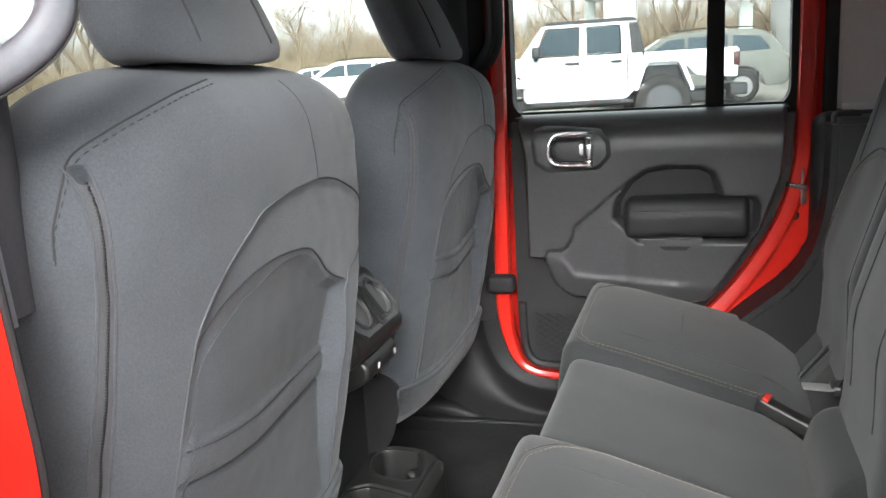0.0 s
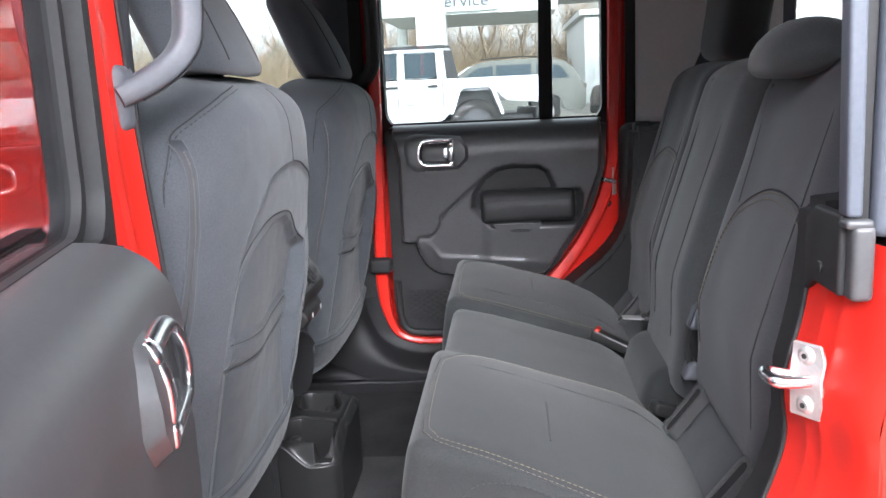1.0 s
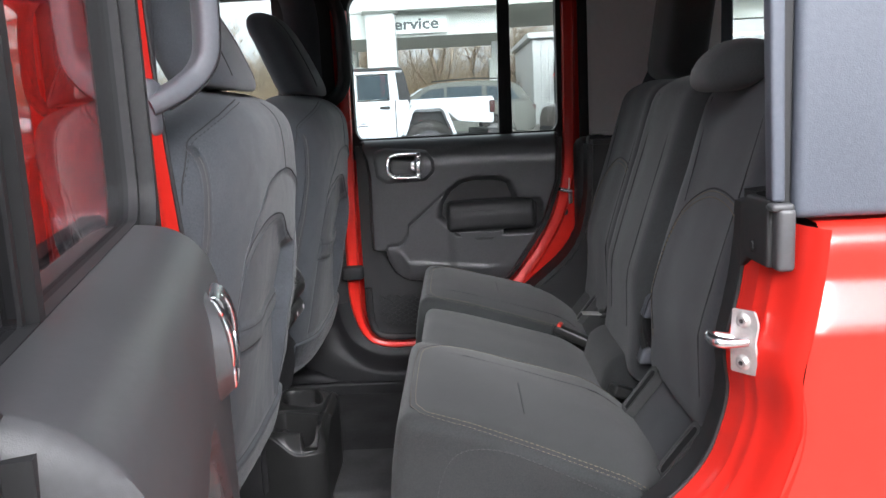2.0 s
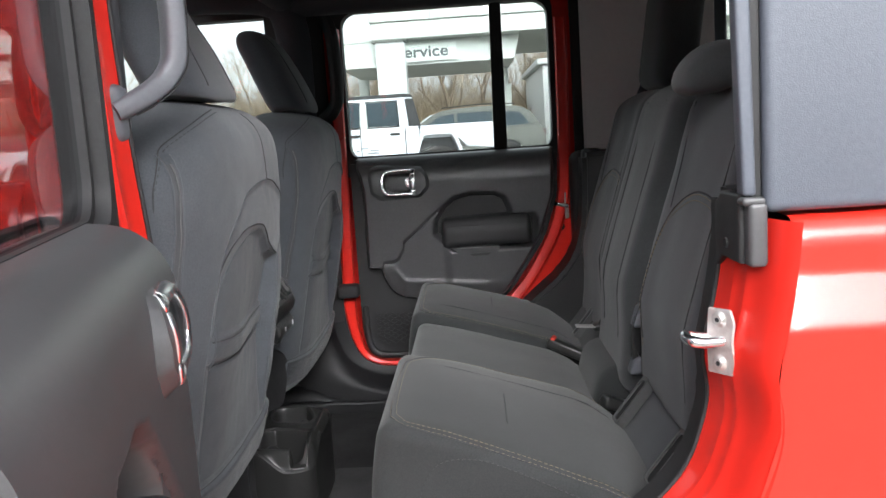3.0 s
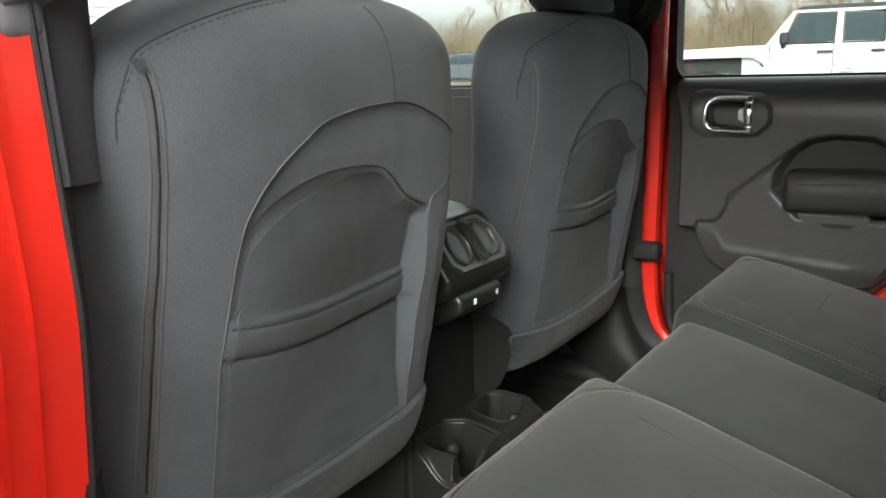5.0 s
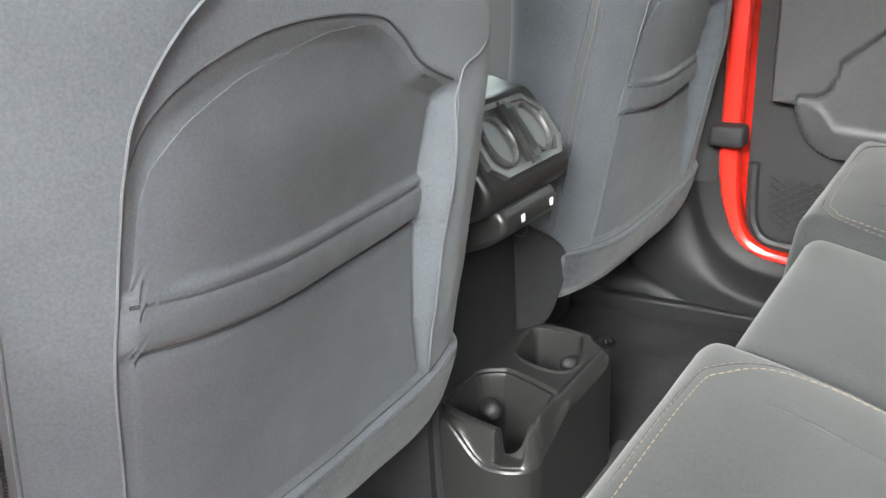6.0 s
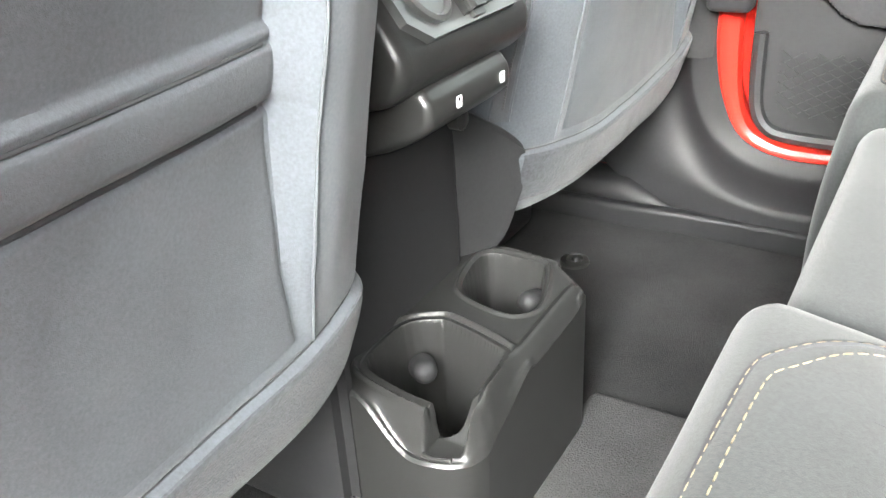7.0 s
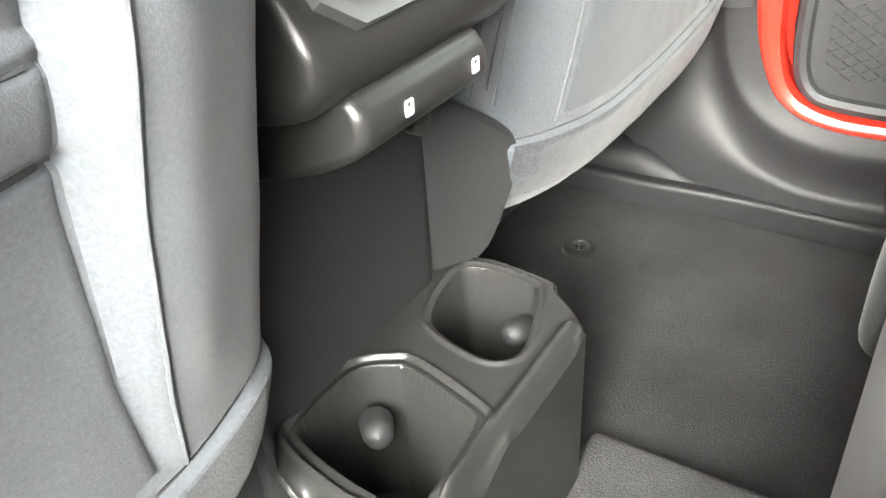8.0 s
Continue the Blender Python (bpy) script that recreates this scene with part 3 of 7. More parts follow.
for s in (-1, 1):
    yy = (lambda v: v) if s > 0 else (lambda v: 2 * CY - v)
    h = thing("grab_handle", "dark grey moulded grab handle on the pillar", "handle", group="pillar grab handles")
    # near handle paler than the far one, for the same daylight
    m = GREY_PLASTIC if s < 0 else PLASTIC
    line = smooth_path([(-0.672, yy(0.648), 1.352), (-0.640, yy(0.618), 1.372), (-0.618, yy(0.597), 1.396), (-0.609, yy(0.590), 1.430), (-0.609, yy(0.590), 1.52), (-0.618, yy(0.598), 1.60), (-0.650, yy(0.625), 1.655), (-0.69, yy(0.65), 1.68)], 6)
    st = []
    for i, p in enumerate(line):
        d = (line[min(len(line) - 1, i + 1)] - line[max(0, i - 1)]).normalized()
        face = Vector((0.75, -0.66 * s, 0))
        w = 0.029 - 0.012 * sstep(0, 12, i) + 0.010 * sstep(34, 42, i)
        up = d.cross(face).normalized()
        st.append((p, 0.013, w, up.cross(d), up))
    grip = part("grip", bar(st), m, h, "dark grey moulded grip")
    edge = [c + Vector(sd).normalized() * 0.0135 - Vector(u).normalized() * w * 0.62 for c, t0, w, sd, u in st[3:-6]]
    part("grip_line", tube(edge, 0.0012, segs=5), RUBBER, grip)
    part("mount", rbox(-0.690, -0.652, min(yy(0.628), yy(0.668)), max(yy(0.628), yy(0.668)), 1.318, 1.386, 0.012, 3), m, h)
    part("mount", rbox(-0.70, -0.655, min(yy(0.628), yy(0.668)), max(yy(0.628), yy(0.668)), 1.65, 1.71, 0.012, 3), m, h)

# front of the cabin: screen frame, bonnet, dashboard, front doors
part("bonnet", rbox(-3.2, -1.75, -0.72, 0.65, 1.02, 1.16, 0.06, 4), RED, shell, "red bonnet")
part("windscreen_frame", frame_between(rounded_loop(-0.76, 0.69, 1.10, 1.76, 0.05), rounded_loop(-0.69, 0.62, 1.18, 1.70, 0.05), -0.02, 0.02,
     lambda u, v, d: (-1.72 + (v - 1.1) * 0.85 + d, u, v)), RED, shell, smooth=False)
part("windscreen", prism(rounded_loop(-0.70, 0.63, 1.17, 1.71, 0.05), -0.003, 0.003, lambda u, v, d: (-1.72 + (v - 1.1) * 0.85 + d, u, v)), GLASS_CLEAR, shell, "clear windscreen glass").visible_shadow = False
part("dashboard", rbox(-1.72, -1.42, -0.70, 0.63, 0.85, 1.16, 0.06, 4), PLASTIC, shell, "black dashboard")
part("firewall", rbox(-1.95, -1.72, -0.74, 0.67, 0.46, 1.10, 0.02, 1), PLASTIC, shell)


def front_door(s):
    f = (lambda y: y) if s > 0 else (lambda y: 2 * CY - y)
    lab = "closed red front door with a side window"
    d = thing("front_door", lab, "car door", group="front doors")
    place = lambda u, v, dd: (u, f(0.772 - dd), v)
    part("outer_panel", prism([(-1.62, 0.56), (-0.69, 0.56), (-0.69, 1.205), (-1.62, 1.205)], 0.0, 0.03, place, 0.008), RED, d, "glossy red outer panel")
    part("trim_panel", prism([(-1.60, 0.60), (-0.69, 0.60), (-0.69, 1.235), (-1.60, 1.235)], 0.04, 0.12, place, 0.02), PLASTIC_TRIM, d, "black plastic trim panel")
    out, inn = rounded_loop(-1.56, -0.672, 1.16, 1.70, 0.05), rounded_loop(-1.53, -0.705 if s > 0 else -0.95, 1.24, 1.655, 0.07)
    part("window_frame", frame_between(out, inn, 0.0, 0.05, place), RED if s < 0 else RUBBER, d, "red window frame" if s < 0 else "black window frame")
    part("pane", prism(rounded_loop(-1.535, -0.70, 1.23, 1.66, 0.07), 0.018, 0.022, place), GLASS_CLEAR, d, "clear side window glass").visible_shadow = False
    part("outer_handle", rbox(-0.86, -0.74, min(f(0.772), f(0.80)), max(f(0.772), f(0.80)), 1.06, 1.095, 0.010, 2), PLASTIC, d)


front_door(1)
front_door(-1)


# ---- rear doors, one shut and one swung open ----
THETA = 75.6
HINGE = (-0.680, -0.820)


def trim_edges(z, far=True):
    if not far:
        lo = interp(z, [(0.690, -0.560), (0.72, -0.612), (0.80, -0.615), (1.0, -0.610), (1.16, -0.603), (1.20, -0.598), (1.225, -0.588), (1.24, -0.572), (1.25, -0.545)])
    else:
        lo = interp(z, [(0.690, -0.49), (0.696, -0.535), (0.715, -0.560), (0.75, -0.572), (0.80, -0.573), (1.16, -0.572), (1.20, -0.580), (1.225, -0.590), (1.25, -0.590)])
    hi = interp(z, [(0.690, -0.33), (0.74, -0.285), (0.86, -0.178), (1.0, -0.085), (1.12, -0.042), (1.25, -0.034)])
    return lo, hi


HOLLOW = [(-0.508, 1.160), (-0.494, 1.151), (-0.436, 1.150), (-0.436, 1.209), (-0.494, 1.208), (-0.508, 1.196)]
RECESS = [(-0.380, 1.030), (-0.330, 0.980), (-0.10, 0.980), (-0.092, 1.000), (-0.092, 1.060), (-0.100, 1.074), (-0.160, 1.076), (-0.165, 1.092),
          (-0.178, 1.124), (-0.205, 1.138), (-0.275, 1.141), (-0.318, 1.132), (-0.350, 1.108), (-0.376, 1.066)]


def signed_distance(x, y, poly):
    """Distance to a closed outline, negative inside it."""
    best, inside = 1e9, False
    for (ax, ay), (bx, by) in zip(poly, poly[1:] + poly[:1]):
        ex, ey = bx - ax, by - ay
        f = max(0.0, min(1.0, ((x - ax) * ex + (y - ay) * ey) / (ex * ex + ey * ey)))
        best = min(best, math.hypot(x - ax - f * ex, y - ay - f * ey))
        if (ay > y) != (by > y) and x < ax + (y - ay) / (by - ay) * ex:
            inside = not inside
    return -best if inside else best


def arch_recess(x, z):
    """0 outside, 1 inside the hollow round the armrest."""
    if not (-0.41 < x < -0.06 and 0.96 < z < 1.16):
        return 0.0
    return 1 - sstep(-0.018, 0.004, signed_distance(x, z, RECESS))


def trim_depth(x, z, far=True):
    lo, hi = trim_edges(z, far)
    d = 0.138
    if z > 1.170:
        q = min(1.0, (z - 1.170) / 0.080)
        d = 0.070 + 0.068 * math.sqrt(max(0.0, 1 - q ** 2.0))
    d -= 0.050 * arch_recess(x, z)
    drop = 0.0 if far else 0.015
    if -0.53 < x < -0.41 and 1.13 < z + drop < 1.23:
        d -= 0.030 * (1 - sstep(-0.004, 0.003, signed_distance(x, z + drop, HOLLOW)))
    # slanted step that runs down from the hollow to the pull pocket
    crease = interp(x, [(-0.60, 0.80), (-0.532, 0.90), (-0.529, 0.940), (-0.522, 0.957), (-0.494, 0.958), (-0.480, 0.966), (-0.468, 0.985), (-0.462, 1.012), (-0.349, 1.107), (-0.30, 1.12)])
    away = 1 - sstep(-0.36, -0.33, x)
    d -= 0.005 * (1 - sstep(crease - 0.004, crease + 0.003, z)) * away * sstep(-0.545, -0.53, x)
    d -= 0.006 * math.exp(-((z - crease) / 0.004) ** 2) * away * sstep(-0.535, -0.525, x)
    # rolled lip of the pull pocket, and the drop below it
    fold = interp(x, [(-0.53, 0.95), (-0.487, 0.932), (-0.466, 0.902), (-0.349, 0.893), (-0.248, 0.884), (-0.10, 0.90)])
    edge = interp(x, [(-0.60, 0.95), (-0.532, 0.945), (-0.526, 0.915), (-0.513, 0.886), (-0.492, 0.866), (-0.468, 0.855), (-0.405, 0.850), (-0.25, 0.845), (-0.10, 0.86)])
    if z < fold and x > -0.535:
        q = min(1.0, (fold - z) / max(0.012, fold - edge))
        d -= 0.016 * q * q
    if x > -0.53:
        d += 0.0025 * math.exp(-((z - fold) / 0.009) ** 2) * sstep(-0.52, -0.48, x) * (1 - sstep(-0.26, -0.20, x))
    d -= 0.042 * (1 - sstep(edge - 0.006, edge + 0.001, z))
    # rounded border
    e = min(x - lo, hi - x)
    d -= 0.05 * (1 - sstep(-0.002, 0.016, e)) ** 2
    d -= 0.03 * (1 - sstep(0.688, 0.71, z))
    return d


def trim_flat(x, z):
    """The trim's depth without its hollows."""
    return 0.138 if z <= 1.170 else 0.070 + 0.068 * math.sqrt(max(0.0, 1 - ((z - 1.170) / 0.080) ** 2))


def rear_door(name, label, far):
    if far:
        root = thing(name, label, "car door", group="rear doors")
        to = lambda x, d, z: (x, 0.76 - d, z)
    else:
        root = thing(name, label, "car door", (*HINGE, 0), "rear doors", turn=-THETA)
        to = lambda x, d, z: (x + 0.688, d - 0.032, z)
    place = lambda u, v, d: to(u, d, v)

    # trim as one moulded sheet with a turned-back edge
    bm = bmesh.new()
    zs = [0.690] + [0.692 + 0.558 * i / 150 for i in range(151)]
    rows = []
    for z in zs:
        lo, hi = trim_edges(z, far)
        xs = [lo] + [lo + (hi - lo) * i / 120 for i in range(121)] + [hi]
        rows.append([bm.verts.new(to(x, 0.02 if k in (0, 122) else trim_depth(x, z, far), z)) for k, x in enumerate(xs)])
    lo, hi = trim_edges(1.25, far)
    top = [bm.verts.new(to(x, 0.02, 1.249)) for x in [lo] + [lo + (hi - lo) * i / 120 for i in range(121)] + [hi]]
    rows.append(top)
    for a, b in zip(rows, rows[1:]):
        for k in range(122):
            bm.faces.new((a[k], a[k + 1], b[k + 1], b[k]))
    bmesh.ops.recalc_face_normals(bm, faces=bm.faces)
    trim = part("trim_panel", bm, PLASTIC_TRIM, root, "dark moulded plastic door trim")
    outline = [(-0.665, 0.66), (-0.64, 0.60), (-0.58, 0.575), (-0.42, 0.575), (-0.34, 0.62), (-0.155, 0.83), (-0.05, 0.99), (-0.012, 1.13), (-0.008, 1.205), (-0.665, 1.205)]
    part("outer_panel", prism(outline, -0.004, 0.032, place, 0.006), RED, root, "glossy red outer panel")
    border = [(-0.603, 1.245), (-0.603, 0.76), (-0.596, 0.725), (-0.580, 0.697), (-0.550, 0.684), (-0.50, 0.680), (-0.40, 0.684), (-0.31, 0.725), (-0.165, 0.860), (-0.07, 1.0), (-0.030, 1.12), (-0.026, 1.245)]
    part("trim_border", prism(border, 0.036, 0.098, place, 0.010), RUBBER, root, "black rubber border round the trim")
    if not far:
        shell_in = [(-0.62, 0.66), (-0.60, 0.60), (-0.42, 0.59), (-0.33, 0.63), (-0.145, 0.845), (-0.045, 0.99), (-0.012, 1.12), (-0.010, 1.20), (-0.62, 1.20)]
        part("inner_panel", prism(shell_in, 0.030, 0.085, place, 0.008), RED, root, "red inner door shell")
        edge = [(-0.36, 0.60), (-0.30, 0.655), (-0.150, 0.835), (-0.058, 0.985), (-0.022, 1.12), (-0.018, 1.20)]
        part("edge_seal", tube(smooth_path([to(u, 0.088, v) for u, v in edge], 6), 0.008, segs=8), RUBBER, root, "black rubber edge seal")
    n = 8
    gd = 0.012 if far else 0.062
    fd = (-0.002, 0.046) if far else (0.046, 0.088)
    clear = GLASS_CLEAR if far else GLASS_TINT
    out, inn = rounded_loop(-0.664 if far else -0.612, 0.040, 1.18, 1.71, 0.05, n), rounded_loop(-0.632 if far else -0.598, -0.022, 1.22, 1.672, 0.045, n)
    part("red_window_frame", frame_between(out, inn, -0.004, 0.044, place), RED, root, "red painted window frame")
    out = rounded_loop(-0.634, -0.018, 1.19, 1.674, 0.045, n) if far else rounded_loop(-0.618, 0.034, 1.19, 1.706, 0.05, n)
    inn = rounded_loop(-0.605, -0.032, 1.243, 1.652, 0.042, n) if far else rounded_loop(-0.594, -0.028, 1.240, 1.660, 0.045, n)
    part("window_frame", frame_between(out, inn, *fd, place), RUBBER if far else PLASTIC, root, "black window frame")
    if not far:
        run = rounded_loop(-0.592, -0.030, 1.242, 1.658, 0.044, n)
        part("glass_run", frame_between(run, rounded_loop(-0.580, -0.040, 1.250, 1.648, 0.040, n), 0.056, 0.074, place), RUBBER, root, "black rubber glass seal")
    part("divider", prism([(-0.197, 1.235), (-0.160, 1.235), (-0.158, 1.66), (-0.190, 1.66)] if far else [(-0.188, 1.235), (-0.164, 1.235), (-0.160, 1.66), (-0.184, 1.66)], gd - 0.012, gd + (0.028 if far else 0.012), place, 0.006), RUBBER, root, "black upright window bar")
    if far:
        part("divider_lip", prism([(-0.186, 1.24), (-0.172, 1.24), (-0.168, 1.655), (-0.180, 1.655)], gd + 0.028, gd + 0.036, place, 0.003), RUBBER, root)
    part("pane", prism(rounded_loop(-0.620 if far else -0.588, -0.190, 1.235, 1.657, 0.04), gd, gd + 0.004, place), clear, root, "side window glass").visible_shadow = False
    part("pane", prism(rounded_loop(-0.170, -0.028, 1.235, 1.657, 0.04), gd, gd + 0.004, place), clear, root, "small fixed window glass").visible_shadow = False
    part("belt_seal", prism([(-0.60, 1.243), (-0.03, 1.243), (-0.03, 1.254), (-0.60, 1.254)], 0.018, 0.040, place, 0.003), RUBBER, root)

    # inside handle: raised bezel round a dark cup, bright pull with a three-piece bar, latch tab
    BEZEL = [(-0.552, 1.200), (-0.545, 1.224), (-0.520, 1.231), (-0.404, 1.222), (-0.382, 1.193), (-0.381, 1.161), (-0.408, 1.134), (-0.516, 1.130), (-0.546, 1.150)]
    CUP = [(-0.514, 1.160), (-0.498, 1.147), (-0.430, 1.146), (-0.430, 1.213), (-0.498, 1.213), (-0.514, 1.197)]

    def outline_at(poly, inset):
        """Points of an outline seen from the cup's middle, pulled in by inset."""
        cx, cz, out = -0.470, 1.180, []
        for k in range(72):
            a = 2 * math.pi * k / 72
            lo_r, hi_r = 0.0, 0.2
            for _ in range(22):
                mid = (lo_r + hi_r) / 2
                if signed_distance(cx + mid * math.cos(a), cz + mid * math.sin(a), poly) < -inset:
                    lo_r = mid
                else:
                    hi_r = mid
            out.append((cx + lo_r * math.cos(a), cz + lo_r * math.sin(a)))
        return out
    raised = lambda x: 0.004 + 0.007 * sstep(-0.47, -0.42, x)
    drop = 0.0 if far else 0.015
    rings = []
    for poly, inset, lift in ((BEZEL, 0.0, None), (BEZEL, 0.002, 0.0), (BEZEL, 0.010, 1.0), (BEZEL, 0.013, 1.0), (CUP, -0.003, 1.0), (CUP, 0.0, 0.7), (CUP, 0.002, -2.0)):
        rings.append([to(x, trim_flat(x, z) + (-0.008 if lift is None else -0.022 if lift < -1 else lift * raised(x) + 0.001), z - drop) for x, z in outline_at(poly, inset)])
    part("bezel", ring_loft(rings, cap=False), PLASTIC_TRIM, root, "dark raised handle bezel")
    up = lambda x, z, lift: to(x, trim_flat(x, z) + lift + 0.006, z - drop)
    loop3 = smooth_path([up(x, z, 0.004) for x, z in ((-0.430, 1.2085), (-0.46, 1.209), (-0.486, 1.2085), (-0.500, 1.204), (-0.508, 1.192), (-0.509, 1.178), (-0.508, 1.164), (-0.500, 1.154), (-0.486, 1.150), (-0.455, 1.1495), (-0.430, 1.1495))], 5)
    handle = part("handle", tube(loop3, 0.0056, segs=12, flat=1.45), CHROME, root, "satin chrome pull handle")
    for z0, z1 in ((1.142, 1.158), (1.1592, 1.199), (1.2002, 1.2145)):
        rings = []
        for i in range(7):
            z = z0 + (z1 - z0) * i / 6
            e = 0.80 if i in (0, 6) else 1.0
            rings.append([up(-0.428 + 0.0098 * e * math.copysign(abs(math.cos(k * math.pi / 8)) ** 0.7, math.cos(k * math.pi / 8)), z, 0.003 + 0.006 * e * math.sin(k * math.pi / 8)) for k in range(16)])
        part("handle_bar", ring_loft(rings), CHROME, handle)
    part("lock_tab", prism([(-0.447, 1.168), (-0.434, 1.166), (-0.434, 1.192), (-0.447, 1.190)], 0.0, 0.005, lambda u, v, d: up(u, v, d - 0.001), 0.002), CHROME, handle)

    # armrest and grip
    def bend(p):
        x, d, z = p
        return Vector(to(x, d - 0.012 * sstep(1.03, 1.075, z), z + 0.004 * math.sin((x + 0.37) * 8)))
    part("armrest", rbox(-0.356, -0.112, 0.06, 0.160, 0.990, 1.072, 0.016, 6, bend), PLASTIC, root, "padded dark armrest")
    part("armrest_seam", tube([to(-0.345 + 0.215 * i / 10, 0.1556, 1.050) for i in range(11)], 0.0015, segs=5), RUBBER, root)
    part("pull_cup", prism([(-0.335, 0.995), (-0.303, 0.965), (-0.280, 0.956), (-0.230, 0.956), (-0.212, 0.964), (-0.195, 0.995)], 0.10, 0.152, place, 0.006), PLASTIC_TRIM, root)
    part("pull_slot", prism([(-0.288, 0.976), (-0.276, 0.966), (-0.232, 0.966), (-0.222, 0.976)], 0.148, 0.154, place, 0.002), RUBBER, root)
    # map pocket with its net
    fr = [(-0.588, 0.836), (-0.587, 0.77), (-0.582, 0.728), (-0.567, 0.703), (-0.540, 0.693), (-0.47, 0.691), (-0.40, 0.695), (-0.36, 0.73), (-0.33, 0.78)]
    pocket = part("map_pocket", tube(smooth_path([to(u, 0.112, v) for u, v in fr], 5), 0.010, segs=8), PLASTIC, root, "map pocket rim")
    bm = bmesh.new()
    for k in range(-12, 26):
        for slope in (1, -1):
            seg = []
            for i in range(13):
                u = -0.560 + 0.19 * i / 12
                v = 0.69 + slope * (u + 0.560) * 0.62 + k * 0.0145 - (0.0 if slope > 0 else -0.02)
                if 0.716 < v < 0.812 and not (u < -0.545 and v < 0.735):
                    seg.append(to(u, 0.106, v))
                else:
                    if len(seg) > 1:
                        tube(seg, 0.0018, segs=4, bm=bm)
                    seg = []
            if len(seg) > 1:
                tube(seg, 0.0018, segs=4, bm=bm)
    part("net", bm, PLASTIC, pocket, "black diamond net")
    part("screw", lathe([(0.0, 0.0), (0.007, 0.0), (0.007, 0.004), (0.0, 0.005)], 12, lambda a, b, h: to(-0.162 + a, 0.110 + h, 0.895 + b)), PLASTIC_SMOOTH, root)
    part("check_strap", rbox(-0.655, -0.595, 0.125, 0.165, 0.87, 0.908, 0.010, 2, lambda p: Vector(to(*p))), RUBBER, root, "black rubber check strap")
    return root


rear_door("rear_door", "closed rear door with dark trim and chrome pull", True)
rear_door("rear_door", "wide-open red rear door with dark trim", False)


# ---- front seats ----
def seat_ridge(z):
    """The rearmost line of the seat's back at height z."""
    return interp(z, [(0.72, -0.698), (0.76, -0.684), (0.835, -0.663), (0.94, -0.640), (1.04, -0.619), (1.12, -0.606), (1.20, -0.598), (1.28, -0.596), (1.38, -0.600)])


def seat_width(z, side, low):
    """Half width to the zip side (side < 0) or to the bolster side."""
    if side < 0:
        w = interp(z, [(0.72, 0.214), (0.80, 0.218), (1.07, 0.226), (1.20, 0.243), (1.30, 0.250), (1.38, 0.250)])
        if z > 1.22:
            w *= (1 - min(1.0, (z - 1.22) / 0.160) ** 2.5) ** (1 / 2.5)
    else:
        w = interp(z, [(0.72, 0.245), (0.835, 0.260), (1.0, 0.258), (1.20, 0.256), (1.38, 0.252)]) + low * interp(z, [(0.74, 0.030), (0.85, 0.028), (1.04, 0.012), (1.20, -0.010), (1.38, -0.014)])
        if z > 1.255:
            w *= (1 - min(1.0, (z - 1.255) / 0.125) ** 3.2) ** (1 / 3.2)
    if z < 0.80:
        e = min(1.0, (0.80 - z) / 0.066)
        w *= 0.88 + 0.12 * math.sqrt(1 - e * e)
    return max(w, 0.02)


def seat_depth(z):
    t = 0.12
    if z > 1.30:
        t *= max(0.03, 1 - min(1.0, (z - 1.30) / 0.0795) ** 2.4) ** (1 / 2.4)
    if z < 0.79:
        e = min(1.0, (0.79 - z) / 0.056)
        t *= 0.70 + 0.30 * math.sqrt(1 - e * e)
    return t


def pocket_top(v):
    return interp(v, [(-0.155, 1.08), (-0.142, 1.125), (-0.125, 1.147), (-0.095, 1.167), (-0.044, 1.183), (0.011, 1.186), (0.06, 1.181), (0.085, 1.168), (0.118, 1.140), (0.164, 1.122), (0.20, 1.130)])


def arch_top(v):
    return interp(v, [(-0.155, 1.0), (-0.143, 1.12), (-0.131, 1.157), (-0.10, 1.196), (-0.057, 1.224), (-0.03, 1.238), (0.023, 1.248), (0.088, 1.252), (0.15, 1.240), (0.20, 1.220), (0.25, 1.195)])


def pocket_left(z):
    return interp(z, [(0.80, -0.150), (0.90, -0.153), (1.02, -0.155), (1.08, -0.148), (1.12, -0.142), (1.157, -0.131), (1.20, -0.10)])


def pocket_right(z):
    """Fold where the sunk pocket panel meets the wedge-shaped bolster."""
    return interp(z, [(0.80, 0.192), (0.834, 0.176), (0.90, 0.168), (0.977, 0.166), (1.057, 0.168), (1.122, 0.169), (1.138, 0.21), (1.16, 0.25)])


def skirt_line(v):
    return interp(v, [(-0.24, 0.824), (-0.15, 0.822), (-0.08, 0.820), (0.03, 0.823), (0.174, 0.834), (0.22, 0.845), (0.32, 0.85)])


def hem_line(v):
    return 1.0415 - 0.030 * (v - 0.15) - 0.008 * (1 - min(1.0, abs(v - 0.005) / 0.155) ** 2)


